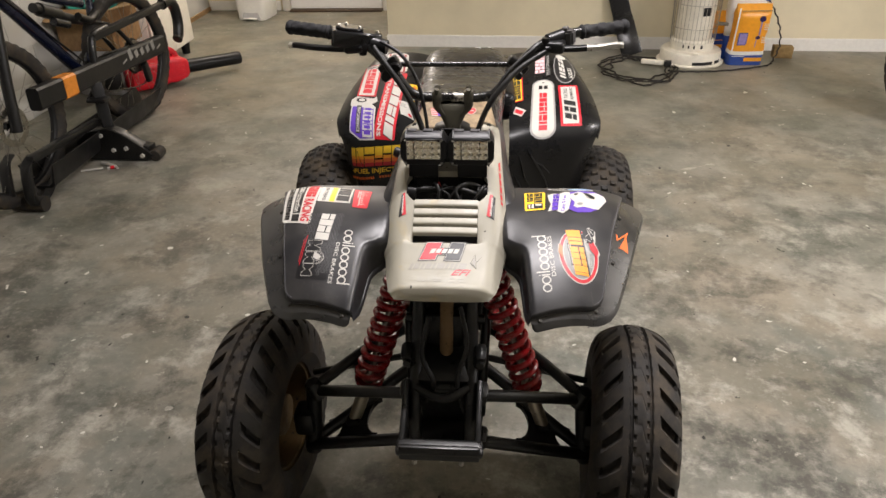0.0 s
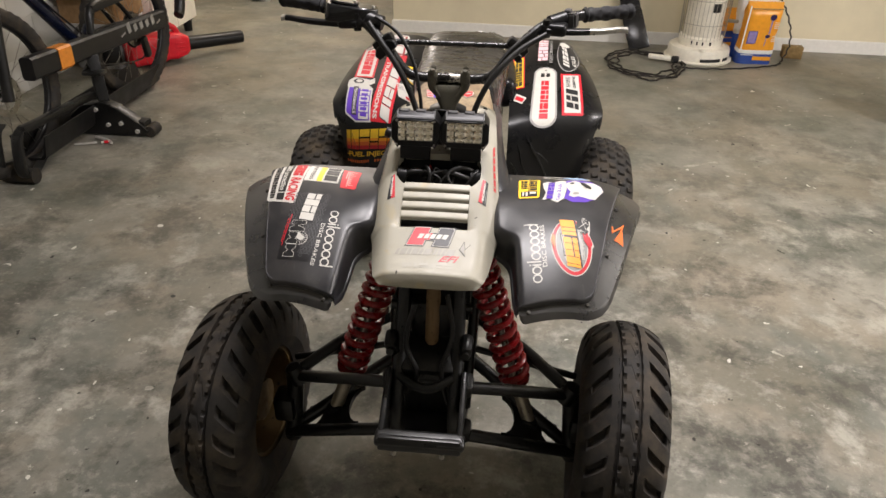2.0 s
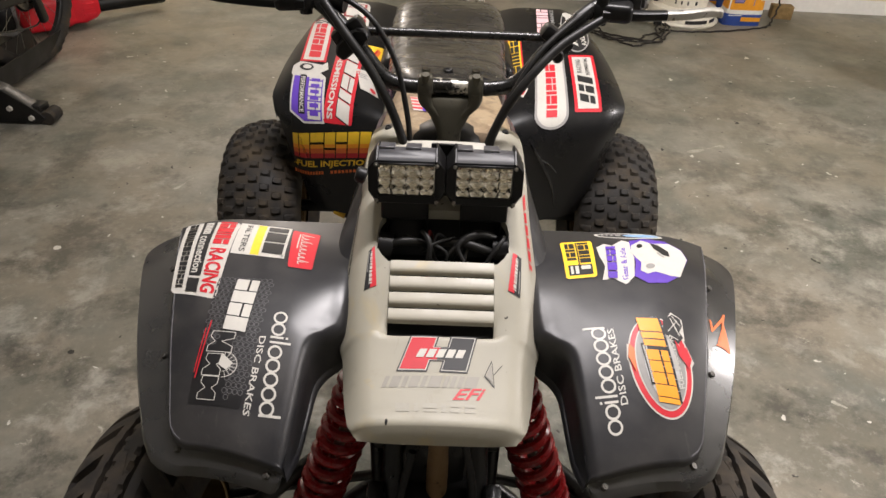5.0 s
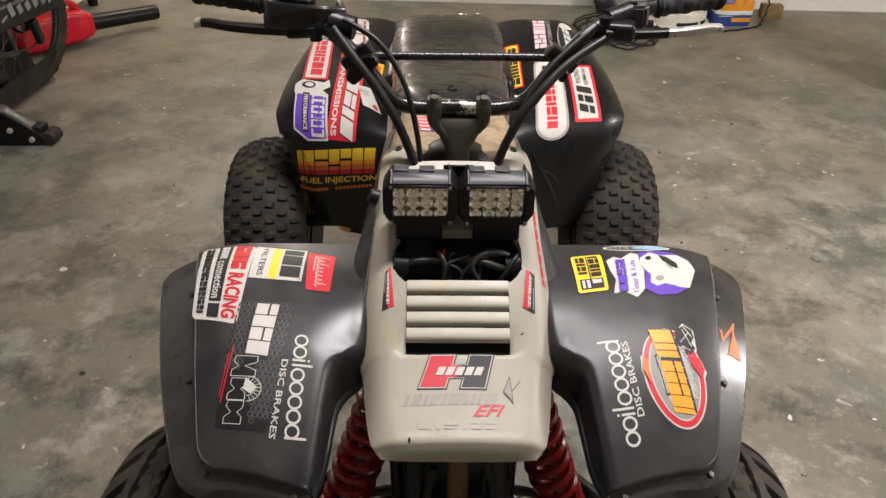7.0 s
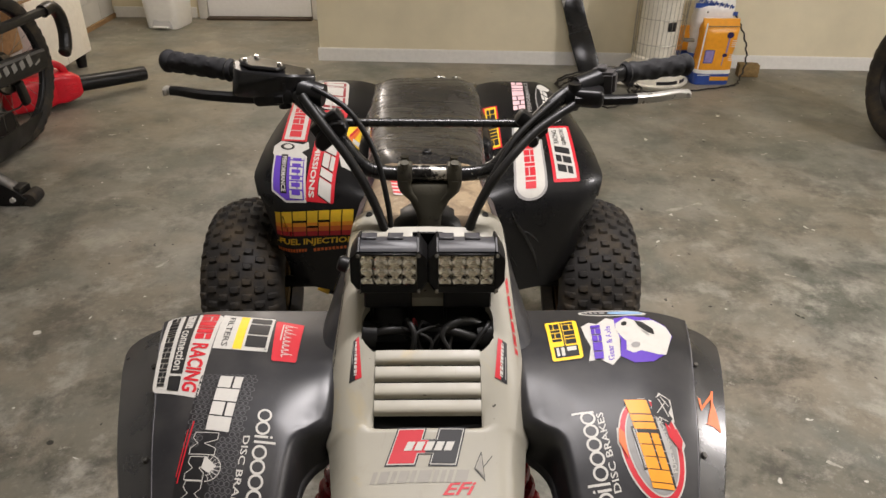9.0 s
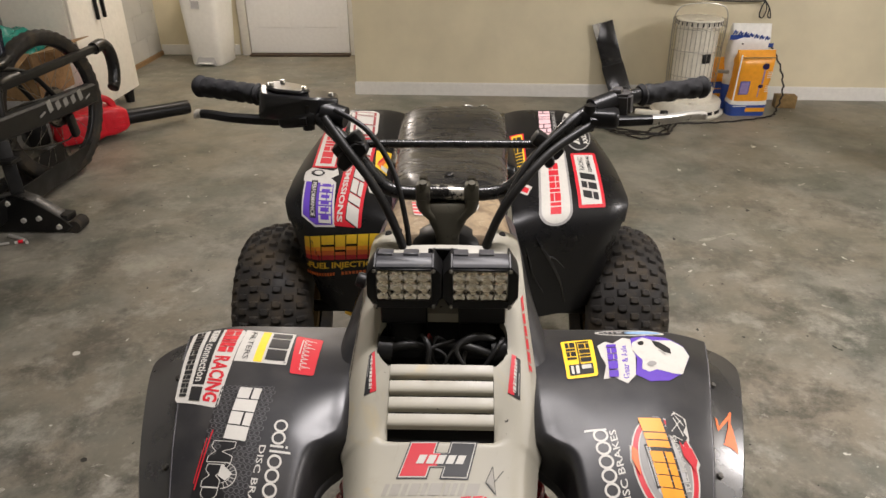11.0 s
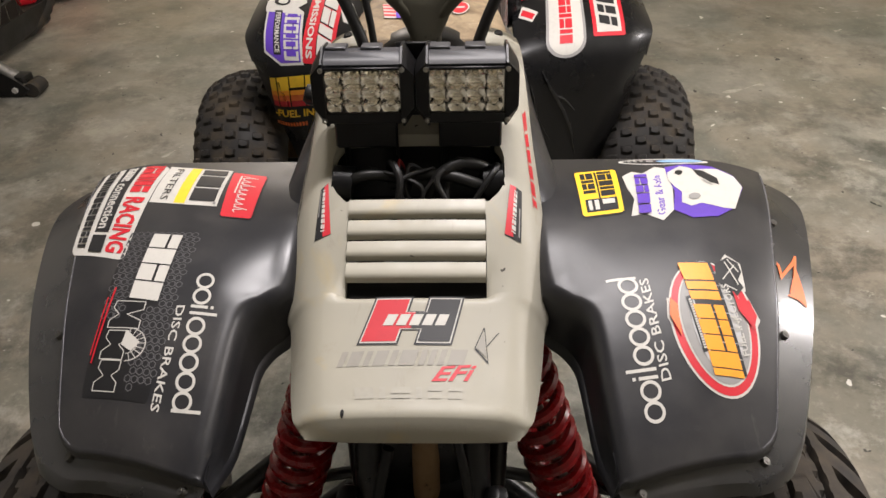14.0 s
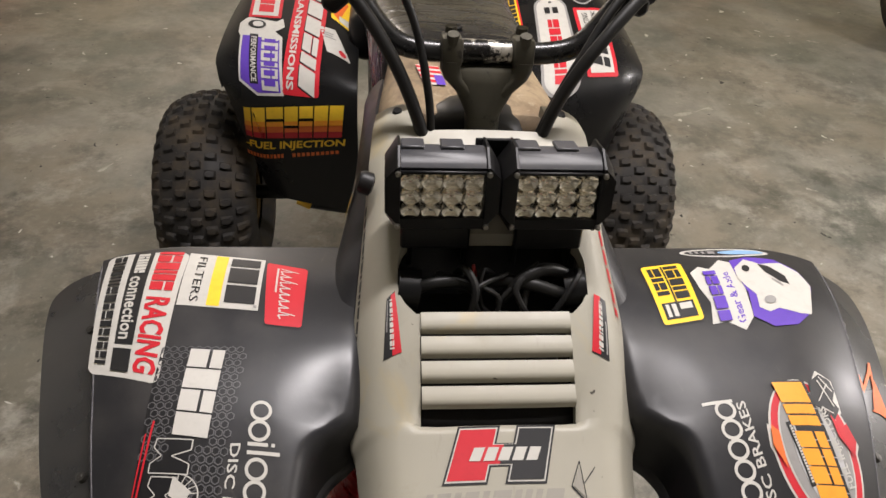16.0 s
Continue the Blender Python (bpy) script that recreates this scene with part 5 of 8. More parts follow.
# white bin, turned a little, wider towards the top
bin_ = thing("waste_bin", (-2.16, 6.56, 0), "tall white plastic pedal bin with an arched pedal recess", "bin")
BINM = pose(-2.155, 6.56, 0, 0, 0, -9)
bm = bmesh.new()
secs = []
for z, w, d in ((0.0, 0.132, 0.150), (0.012, 0.138, 0.156), (0.30, 0.155, 0.165), (0.60, 0.176, 0.175), (0.66, 0.182, 0.18)):
    secs.append([BINM @ Vector((x, y, z)) for x, y in superellipse(w, d, 7, 36)])
loft(bm, secs)
bmesh.ops.recalc_face_normals(bm, faces=bm.faces)
part("body", bm, M_BIN, bin_)
bm = bmesh.new()
secs = [[BINM @ Vector((x, y, z)) for x, y in superellipse(w, d, 7, 36)] for z, w, d in ((0.66, 0.186, 0.184), (0.70, 0.186, 0.184), (0.74, 0.16, 0.155))]
loft(bm, secs)
bmesh.ops.recalc_face_normals(bm, faces=bm.faces)
part("lid", bm, M_BIN, bin_)
# flat arch, its grey put in for the shade of the recess
bm = bmesh.new()
arch = [(0.088 * math.cos(a), 0.105 * math.sin(a)) for a in np.linspace(0, math.pi, 19)]
prism(bm, arch, 0, 0.010, BINM @ Matrix.Translation((0.006, -0.152, 0.006)) @ Matrix.Rotation(radians(86), 4, "X"))
part("pedal_recess", bm, M_BINSHADE, bin_, "arch greyed for the shade of the pedal recess")
bm = bmesh.new()
box(bm, (0.125, 0.05, 0.012), BINM @ pose(0.006, -0.175, 0.022, -8), 0.004, 2)
part("pedal", bm, M_BIN, bin_)
bm = bmesh.new()
box(bm, (0.10, 0.004, 0.004), BINM @ pose(0.006, -0.168, 0.010))
part("pedal_slot", bm, M_DARK, bin_)
bm = bmesh.new()
box(bm, (0.075, 0.002, 0.10), BINM @ pose(-0.01, -0.172, 0.52, -3), 0.004, 1)
part("paper_label", bm, M_BINSHADE, bin_, "small printed paper label")

# kerosene heater
heat = thing("kerosene_heater", (1.53, 5.08, 0), "round white kerosene heater with a wire guard", "heater")
HX, HY = 1.53, 5.08
hm = Matrix.Translation((HX, HY, 0))
bm = bmesh.new()
lathe(bm, [(0.001, 0.0), (0.225, 0.0), (0.235, 0.012), (0.235, 0.018), (0.215, 0.024), (0.212, 0.085), (0.205, 0.098), (0.15, 0.104), (0.145, 0.112)], hm, 48)
part("base", bm, M_ENAMEL, heat, "white enamel base tray and tank")
bm = bmesh.new()
lathe(bm, [(0.150, 0.104), (0.152, 0.165), (0.140, 0.172), (0.136, 0.178)], hm, 40)
part("burner_skirt", bm, M_ENAMEL, heat)
for a0, a1 in ((-1.72, -1.02), (-0.90, -0.60)):
    bm = bmesh.new()
    loft(bm, [[hm @ Vector((r_ * math.cos(q), r_ * math.sin(q), z)) for r_, z in ((0.206, 0.027), (0.2165, 0.027), (0.2160, 0.048), (0.206, 0.048))] for q in [a0 + (a1 - a0) * k / 10 for k in range(11)]])
    bmesh.ops.recalc_face_normals(bm, faces=bm.faces)
    part("air_slot", bm, M_DARK, heat, "dark air slot at the foot of the base")
for a in (-2.2, -1.95, -1.7, -1.35):
    bm = bmesh.new()
    p = hm @ Vector((0.1515 * math.cos(a), 0.1515 * math.sin(a), 0.138))
    box(bm, (0.004, 0.010 if a < -1.5 else 0.016, 0.024), Matrix.Translation(p) @ Matrix.Rotation(a, 4, "Z"), 0.002, 1)
    part("vent_slot", bm, M_DARK, heat)
bm = bmesh.new()
lathe(bm, [(0.128, 0.172), (0.128, 0.55), (0.132, 0.56), (0.142, 0.565), (0.142, 0.605), (0.132, 0.61), (0.02, 0.59)], hm, 40)
part("chimney", bm, M_ENAMEL, heat, "white enamel inner cylinder")
for k in range(26):
    bm = bmesh.new()
    a = 2 * math.pi * k / 26
    p = hm @ Vector((0.1435 * math.cos(a), 0.1435 * math.sin(a), 0.585))
    box(bm, (0.003, 0.008, 0.026), Matrix.Translation(p) @ Matrix.Rotation(a, 4, "Z"))
    part("top_slot", bm, M_DARK, heat)
for k in range(36):
    bm = bmesh.new()
    a = 2 * math.pi * k / 36
    c, s = math.cos(a), math.sin(a)
    tube(bm, [hm @ Vector((0.155 * c, 0.155 * s, 0.16)), hm @ Vector((0.160 * c, 0.160 * s, 0.36)), hm @ Vector((0.162 * c, 0.162 * s, 0.60))], 0.0016, 5)
    part("guard_wire", bm, M_WIREGUARD, heat)
for z, r in ((0.26, 0.158), (0.42, 0.161), (0.555, 0.1625), (0.60, 0.163)):
    bm = bmesh.new()
    tube(bm, [hm @ Vector((r * math.cos(2 * math.pi * k / 40), r * math.sin(2 * math.pi * k / 40), z)) for k in range(40)], 0.002, 6, True)
    part("guard_ring", bm, M_WIREGUARD, heat)
bm = bmesh.new()
box(bm, (0.058, 0.012, 0.058), hm @ Matrix.Rotation(radians(-72), 4, "Z") @ pose(0.131, 0, 0.375, 0, 0, 90), 0.006, 2)
part("sight_window", bm, M_DARK, heat, "dark mica window")
bm = bmesh.new()
pipe(bm, [hm @ Vector(p) for p in ((-0.165, 0.0, 0.40), (-0.165, -0.02, 0.62), (-0.10, -0.02, 0.69), (0.10, -0.02, 0.69), (0.165, -0.02, 0.62), (0.165, 0, 0.40))], 0.004, 8, 6)
part("carry_handle", bm, M_WIREGUARD, heat)
bm = bmesh.new()
box(bm, (0.07, 0.03, 0.02), hm @ Matrix.Rotation(radians(-15), 4, "Z") @ pose(0.19, -0.05, 0.29), 0.004, 1)
part("latch", bm, M_STEEL, heat)
bm = bmesh.new()
cyl(bm, hm @ Vector((-0.02, -0.19, 0.099)), hm @ Vector((-0.02, -0.19, 0.112)), 0.028, 0.026, 20)
part("fuel_cap", bm, M_ENAMEL, heat)


# bags of litter: a slumped, pillow-like sack
def sack(name, cx, cy, w, d, h, turn, mats, zones, label, lean=0.0, seed=0):
    bm = bmesh.new()
    m = pose(cx, cy, 0, lean, 0, turn)
    n, secs, nz = 32, [], 16
    for j in range(nz + 1):
        f = j / nz
        z = h * f
        dd = d * (0.92 if f < 0.05 else 1.0) * max(0.05, 1 - max(0, f - 0.84) / 0.16 * 0.90)
        ww = w * (0.97 + 0.03 * math.sin(f * 7 + seed)) * (1 - 0.02 * f)
        ring = []
        for k, (x, y) in enumerate(superellipse(ww / 2, dd / 2, 4.5, n)):
            b = 0.006 * noise.noise(Vector((x * 18 + seed, y * 18, z * 18)))
            ring.append(m @ Vector((x + b, y - b, z)))
        secs.append(ring)
    rings = loft(bm, secs)
    inv = m.inverted()
    bm.normal_update()
    bm.faces.ensure_lookup_table()
    for f in bm.faces:
        z = (inv @ f.calc_center_median()).z / h
        f.material_index = next((i for top, i in zones if z <= top), 0)
    bmesh.ops.recalc_face_normals(bm, faces=bm.faces)
    ob = thing(name, (cx, cy, 0), label, "bag", "bags by the heater")
    return ob, part("sack", bm, mats, ob), m


def flat_on(parent, m, y, rects, mat, name, label=""):
    for x0, z0, x1, z1 in rects:
        bm = bmesh.new()
        box(bm, (abs(x1 - x0), 0.0012, abs(z1 - z0)), m @ pose((x0 + x1) / 2, y, (z0 + z1) / 2))
        part(name, bm, mat, parent, label, smooth=False)


_, sk, bmat = sack("litter_bag", 1.897, 5.035, 0.245, 0.13, 0.425, 2, [M_BAG_ORANGE, M_BAG_BLUE, M_BAG_WHITE], [(0.20, 1), (0.265, 2), (0.985, 0), (2, 2)], "orange, white and blue plastic bag standing on the floor", 4, 1)
flat_on(sk, bmat, -0.0665, [(-0.02, 0.035, 0.105, 0.062)], M_BAG_ORANGE, "printed_bar")
flat_on(sk, bmat, -0.0665, [(-0.108, 0.088, 0.0, 0.093), (-0.108, 0.099, -0.01, 0.104), (0.02, 0.088, 0.108, 0.093), (0.02, 0.099, 0.10, 0.104)], M_BAG_WHITE, "printed_line")
flat_on(sk, bmat, -0.0655, [(-0.089, 0.151, -0.026, 0.239)], M_BAG_BLUE, "printed_frame", "blue frame round the picture")
flat_on(sk, bmat, -0.0665, [(-0.083, 0.157, -0.032, 0.233)], M_BAG_LILAC, "printed_picture", "lilac picture square")
flat_on(sk, bmat, -0.0662, [(-0.119, 0.09, -0.110, 0.41)], M_BAG_WHITE, "printed_margin", "white margin")
flat_on(sk, bmat, -0.0668, [(0.075, 0.170 + 0.012 * k, 0.105 - 0.006 * (k % 3), 0.174 + 0.012 * k) for k in range(4)] + [(0.072, 0.262 + 0.012 * k, 0.106 - 0.005 * (k % 2), 0.266 + 0.012 * k) for k in range(4)], M_BAG_WHITE, "printed_line")
flat_on(sk, bmat, -0.0668, [(-0.108, 0.070, -0.02, 0.075)], M_BAG_WHITE, "printed_line")
flat_on(sk, bmat, -0.0660, [(-0.105, 0.388, 0.105, 0.394)], M_CARD, "printed_stripe")
for k, (x, z, a, b) in enumerate(((0.052, 0.335, 0.022, 0.020), (0.045, 0.205, 0.016, 0.012))):
    bm = bmesh.new()
    prism(bm, superellipse(a, b, 2.2, 14), 0, 0.0015, bmat @ Matrix.Translation((x, -0.0655, z)) @ Matrix.Rotation(radians(90), 4, "X"))
    part("printed_patch", bm, M_BAG_NAVY, sk)
flat_on(sk, bmat, -0.0662, [(0.046, 0.22, 0.056, 0.32), (0.035, 0.135, 0.040, 0.195)], M_BAG_LILAC, "printed_trail")
_, sk2, bmat2 = sack("litter_bag", 1.90, 5.20, 0.265, 0.15, 0.56, -4, [M_BAG_WHITE, M_BAG_BLUE], [(0.3, 1), (2, 0)], "taller white and blue plastic bag against the wall", 4, 5)
flat_on(sk2, bmat2, -0.062, [(-0.14, 0.47, -0.02, 0.50), (-0.10, 0.44, 0.02, 0.455), (0.02, 0.425, 0.14, 0.45)], M_BAG_BLUE, "printed_band")
for k in range(7):
    bm = bmesh.new()
    pipe(bm, [bmat2 @ Vector((-0.125 + 0.034 * k + dx, -0.066, 0.505 - 0.006 * k + dz)) for dx, dz in ((0.0, 0.0), (0.010, 0.026), (0.016, 0.004), (0.026, 0.018))], 0.004, 6, 4)
    part("printed_stroke", bm, M_BAG_BLUE, sk2)
_, sk3, bmat3 = sack("litter_bag", 1.745, 5.235, 0.20, 0.14, 0.33, 8, [M_BAG_ORANGE, M_BAG_BLUE, M_BAG_WHITE], [(0.55, 1), (2, 0)], "orange and blue bag tucked behind the heater", 3, 9)
flat_on(sk3, bmat3, -0.0715, [(-0.09, 0.08, 0.09, 0.105), (-0.09, 0.135, 0.09, 0.14)], M_BAG_ORANGE, "printed_band")

# block of wood
bm = bmesh.new()
box(bm, (0.135, 0.075, 0.085), pose(2.225, 5.185, 0.0425, 0, 0, -6), 0.004, 2)
single("wood_block", bm, M_PINE, "rough offcut of brown timber on the floor", "wood block")

# extension lead: coils, connector, run to the bag and up over it
bm = bmesh.new()
random.seed(12)
pts = []
for k in range(46):
    a = 2 * math.pi * k / 11.5 + 0.4
    e = 0.62 + 0.38 * math.sin(k * 0.9 + 1.2)
    pts.append((1.115 + 0.265 * (0.70 + 0.35 * e) * math.cos(a) + 0.03 * math.sin(2.3 * k), 4.84 + 0.31 * (0.55 + 0.55 * e) * math.sin(a) + 0.03 * math.cos(1.7 * k), 0.007 + 0.006 * (k % 3)))
pts += [(1.36, 4.80, 0.008), (1.50, 4.79, 0.007), (1.72, 4.82, 0.007), (1.95, 4.90, 0.007), (2.06, 4.96, 0.008), (2.12, 5.05, 0.02), (2.17, 5.12, 0.10), (2.15, 5.13, 0.22), (2.09, 5.13, 0.34), (2.02, 5.14, 0.425), (1.92, 5.12, 0.462), (1.83, 5.10, 0.44)]
pts = [p + Vector((0.006 * math.sin(1.9 * k), 0.006 * math.cos(1.9 * k), 0.0)) for k, p in enumerate(curve_points(pts, 6))]
tube(bm, pts, 0.0054, 8)
lead = thing("extension_lead", (1.10, 4.80, 0), "dark brown extension lead coiled on the floor", "extension lead")
part("cord", bm, M_CORD, lead)
bm = bmesh.new()
box(bm, (0.16, 0.035, 0.035), pose(1.235, 4.93, 0.036, 0, 0, -18), 0.01, 3)
part("connector", bm, M_ENAMEL, lead, "cream plug connector")
bm = bmesh.new()
box(bm, (0.05, 0.045, 0.042), pose(1.335, 4.895, 0.034, 0, 0, -18), 0.008, 2)
part("plug", bm, M_DARK, lead)

# black hinged strip leaning on the wall, bent at its joint
strip = thing("folding_strip", (1.14, 5.20, 0), "black hinged plastic strip leaning against the wall", "strip")
P0, P1, P2 = Vector((1.142, 5.220, 0.008)), Vector((1.062, 5.345, 0.250)), Vector((0.979, 5.416, 0.520))
for a, b, w in ((P0, P1, 0.150), (P1 + Vector((0, 0, 0.004)), P2, 0.138)):
    ax = (b - a).normalized()
    side = Vector((0.95, 0.0, 0.30))
    side = (side - ax * side.dot(ax)).normalized()
    nrm = ax.cross(side)
    mm = Matrix.Translation((a + b) / 2) @ Matrix((side, nrm, ax)).transposed().to_4x4()
    bm = bmesh.new()
    box(bm, (w, 0.020, (b - a).length), mm, 0.005, 2)
    leaf = part("leaf", bm, M_GLOSSBLACK, strip)
    bm = bmesh.new()
    box(bm, (w - 0.02, 0.003, 0.022), mm @ pose(0, 0.0105, (b - a).length / 2 - 0.03), 0.001, 1)
    part("rib", bm, M_DARK, leaf)
bm = bmesh.new()
cyl(bm, P1 + Vector((-0.068, 0.002, -0.018)), P1 + Vector((0.068, 0.002, 0.024)), 0.010, None, 12)
part("hinge", bm, M_DARK, strip)
bm = bmesh.new()
ax = (P2 - P1).normalized()
side = Vector((0.95, 0.0, 0.30))
side = (side - ax * side.dot(ax)).normalized()
mm = Matrix.Translation(P2) @ Matrix((side, ax.cross(side), ax)).transposed().to_4x4()
prism(bm, [(-0.072, 0.004), (-0.008, 0.004), (-0.066, -0.11)], -0.004, 0.004, mm @ Matrix.Translation((0, -0.014, 0)) @ Matrix.Rotation(radians(90), 4, "X"))
part("corner_plate", bm, M_STEEL, strip, "silver corner plate")

# dark rail and loops of cable above the heater
bm = bmesh.new()
pipe(bm, [(1.36, 5.30, 0.70), (1.55, 5.325, 0.69), (1.75, 5.345, 0.672), (1.95, 5.35, 0.668), (2.03, 5.35, 0.672)], 0.006, 8, 5)
for k in range(2):
    pipe(bm, [(2.03, 5.35, 0.67), (2.01 + 0.05 * k, 5.345, 0.63), (2.005 + 0.055 * k, 5.345, 0.575), (2.03 + 0.05 * k, 5.345, 0.565), (2.045 + 0.02 * k, 5.345, 0.62), (2.03, 5.35, 0.67)], 0.004, 8, 5)
box(bm, (0.16, 0.06, 0.03), pose(1.46, 5.28, 0.715, 0, 6, 0), 0.008, 2)
single("hanging_cable", bm, M_DARK, "black cable looped along the wall above the bags", "cable")

# parked car's wheel at the edge of the view, its car left out
tyre = thing("car_wheel", (2.56, 3.95, 0), "large black wheel of a parked car that is left out", "wheel")
bm = bmesh.new()
base = pose(2.56, 3.95, 0.341, 0, 0, -3)
tyre_mesh(bm, base, tyre_profile(0.330, 0.25, 0.205, 0.006), 0.330, 0.25, "road")
bmesh.ops.recalc_face_normals(bm, faces=bm.faces)
part("tyre", bm, M_RUBBER2, tyre)
bm = bmesh.new()
lathe(bm, [(0.210, -0.095), (0.198, -0.090), (0.190, -0.07), (0.150, -0.050), (0.075, -0.060), (0.060, -0.075), (0.001, -0.075)], base @ AXIS, 40)
lathe(bm, [(0.190, -0.065), (0.185, 0.06), (0.205, 0.09)], base @ AXIS, 40)
part("rim", bm, M_FRAME, tyre)

# dried paint and scuffs on the slab
M_SMEAR = plain("dried_pale_paint", "b4afa3", 0.6, 0, 0.25)
random.seed(31)
for x, y, long, wide, turn in ((1.13, 3.175, 0.175, 0.020, 24), (1.215, 3.205, 0.030, 0.022, 60), (2.04, 3.965, 0.055, 0.018, -20), (1.58, 3.47, 0.030, 0.014, 10), (1.94, 4.03, 0.035, 0.016, 15), (1.85, 4.02, 0.030, 0.013, 0),
                             (1.75, 3.78, 0.050, 0.016, 30), (1.35, 2.62, 0.040, 0.012, -30), (-0.97, 2.72, 0.105, 0.010, 62), (-1.45, 2.45, 0.030, 0.018, 10), (-1.15, 1.70, 0.036, 0.024, 35), (-0.86, 1.36, 0.026, 0.020, 0), (1.05, 1.72, 0.040, 0.014, -40)):
    bm = bmesh.new()
    n = 22
    ring_ = []
    for k in range(n):
        a = 2 * math.pi * k / n
        q = 1 + 0.30 * noise.noise(Vector((math.cos(a) * 1.7 + x * 9, math.sin(a) * 1.7 + y * 7, 0.3)))
        px, py = long / 2 * q * math.cos(a), wide / 2 * q * math.sin(a) + 0.05 * long * math.cos(2.4 * a)
        c_, s_ = math.cos(radians(turn)), math.sin(radians(turn))
        ring_.append(bm.verts.new((x + px * c_ - py * s_, y + px * s_ + py * c_, 0.0012)))
    bm.faces.new(ring_)
    part("paint_smear", bm, M_SMEAR, floor_ob)

# leaf blower
blow = thing("leaf_blower", (-2.2, 4.5, 0), "red leaf blower with a black tube lying on the floor", "leaf blower")
bm = bmesh.new()
d = Vector((0.36, 0.36, 0.02))
secs = []
for f, w, h, zc in ((0.0, 0.05, 0.06, 0.115), (0.03, 0.085, 0.085, 0.105), (0.22, 0.095, 0.092, 0.108), (0.28, 0.070, 0.085, 0.110), (0.33, 0.085, 0.088, 0.112), (0.40, 0.080, 0.070, 0.112), (0.43, 0.058, 0.052, 0.110)):
    c = Vector((-2.36, 4.27, zc)) + Vector((0.7, 0.7, 0)) * f
    side = Vector((0.7, -0.7, 0))
    secs.append([c + side * x + Vector((0, 0, 1)) * y for x, y in superellipse(w, h, 6, 28)])
loft(bm, secs)
bmesh.ops.recalc_face_normals(bm, faces=bm.faces)
body = part("housing", bm, M_REDPLASTIC, blow, "glossy red plastic housing")
bm = bmesh.new()
hp = curve_points([(-2.32, 4.31, 0.17), (-2.30, 4.33, 0.235), (-2.25, 4.38, 0.265), (-2.17, 4.46, 0.260), (-2.115, 4.515, 0.225), (-2.10, 4.53, 0.165)], 6)
secs = []
for k, p in enumerate(hp):
    d = (hp[min(k + 1, len(hp) - 1)] - hp[max(k - 1, 0)]).normalized()
    side = Vector((0.7, -0.7, 0))
    up = side.cross(d).normalized()
    secs.append([p + side * x + up * y for x, y in superellipse(0.026, 0.020, 5, 16)])
loft(bm, secs)
bmesh.ops.recalc_face_normals(bm, faces=bm.faces)
part("handle", bm, M_REDPLASTIC, body)
for k in range(3):
    bm = bmesh.new()
    c = Vector((-2.36, 4.27, 0.075 + 0.028 * k)) + Vector((0.7, 0.7, 0)) * 0.36 + Vector((0.7, -0.7, 0)) * 0.084
    box(bm, (0.006, 0.07, 0.010), Matrix.Translation(c) @ pose(0, 0, 0, 0, 0, -45), 0.002, 1)
    part("cooling_rib", bm, M_REDPLASTIC, body)
bm = bmesh.new()
tip = Vector((-1.775, 4.865, 0.085))
start = Vector((-2.085, 4.545, 0.105))
tube(bm, [start, start.lerp(tip, 0.2), start.lerp(tip, 0.75), start.lerp(tip, 0.93), tip], [0.05, 0.047, 0.044, 0.046, 0.043], 20)
part("tube", bm, M_BLACK, blow, "black blower tube")
bm = bmesh.new()
cyl(bm, (-2.115, 4.48, 0.115), (-2.10, 4.465, 0.115), 0.028, 0.026, 18)
part("knob", bm, M_BLACK, body)
bm = bmesh.new()
box(bm, (0.12, 0.14, 0.14), pose(-2.43, 4.22, 0.12, 0, 0, 45), 0.02, 2)
part("motor_cover", bm, M_BLACK, blow)

# cardboard box with a crumpled teal bag in it
# pale stand added to raise the box, matched to the wall behind it
tote = thing("carton_stand", (-2.53, 4.43, 0), "pale grey stand added under the cardboard box", "tote")
bm = bmesh.new()
secs = [[Vector((-2.53 + x, 4.43 + y, z)) for x, y in superellipse(w, d, 8, 32)] for z, w, d in ((0.0, 0.165, 0.175), (0.02, 0.17, 0.18), (0.27, 0.182, 0.192), (0.27, 0.188, 0.198), (0.295, 0.188, 0.198))]
loft(bm, secs)
bmesh.ops.recalc_face_normals(bm, faces=bm.faces)
part("body", bm, M_BINSHADE, tote)
carton = thing("cardboard_box", (-2.53, 4.43, 0.295), "open brown cardboard box holding a teal bag", "box")
for sx, sy, lx, ly in ((0, -1, 0.36, 0.006), (0, 1, 0.36, 0.006), (-1, 0, 0.006, 0.372), (1, 0, 0.006, 0.372)):
    bm = bmesh.new()
    box(bm, (lx, ly, 0.245), pose(-2.53 + sx * 0.18, 4.43 + sy * 0.19, 0.4245))
    part("side", bm, M_CARD, carton)
bm = bmesh.new()
box(bm, (0.36, 0.38, 0.006), pose(-2.53, 4.43, 0.299))
part("bottom", bm, M_CARD, carton)
for m, size in ((pose(-2.275, 4.43, 0.565, 0, -12, 0), (0.16, 0.38, 0.005)), (pose(-2.53, 4.18, 0.532, 20, 0, 0), (0.36, 0.14, 0.005))):
    bm = bmesh.new()
    box(bm, size, m)
    part("flap", bm, M_CARD, carton)
bm = bmesh.new()
bmesh.ops.create_icosphere(bm, subdivisions=4, radius=1.0)
for v in bm.verts:
    k = 1 + 0.28 * noise.noise(v.co * 2.3) + 0.12 * noise.noise(v.co * 6)
    v.co = Vector((-2.55 + v.co.x * 0.15 * k, 4.43 + v.co.y * 0.17 * k, 0.53 + max(v.co.z, -0.5) * 0.13 * k))
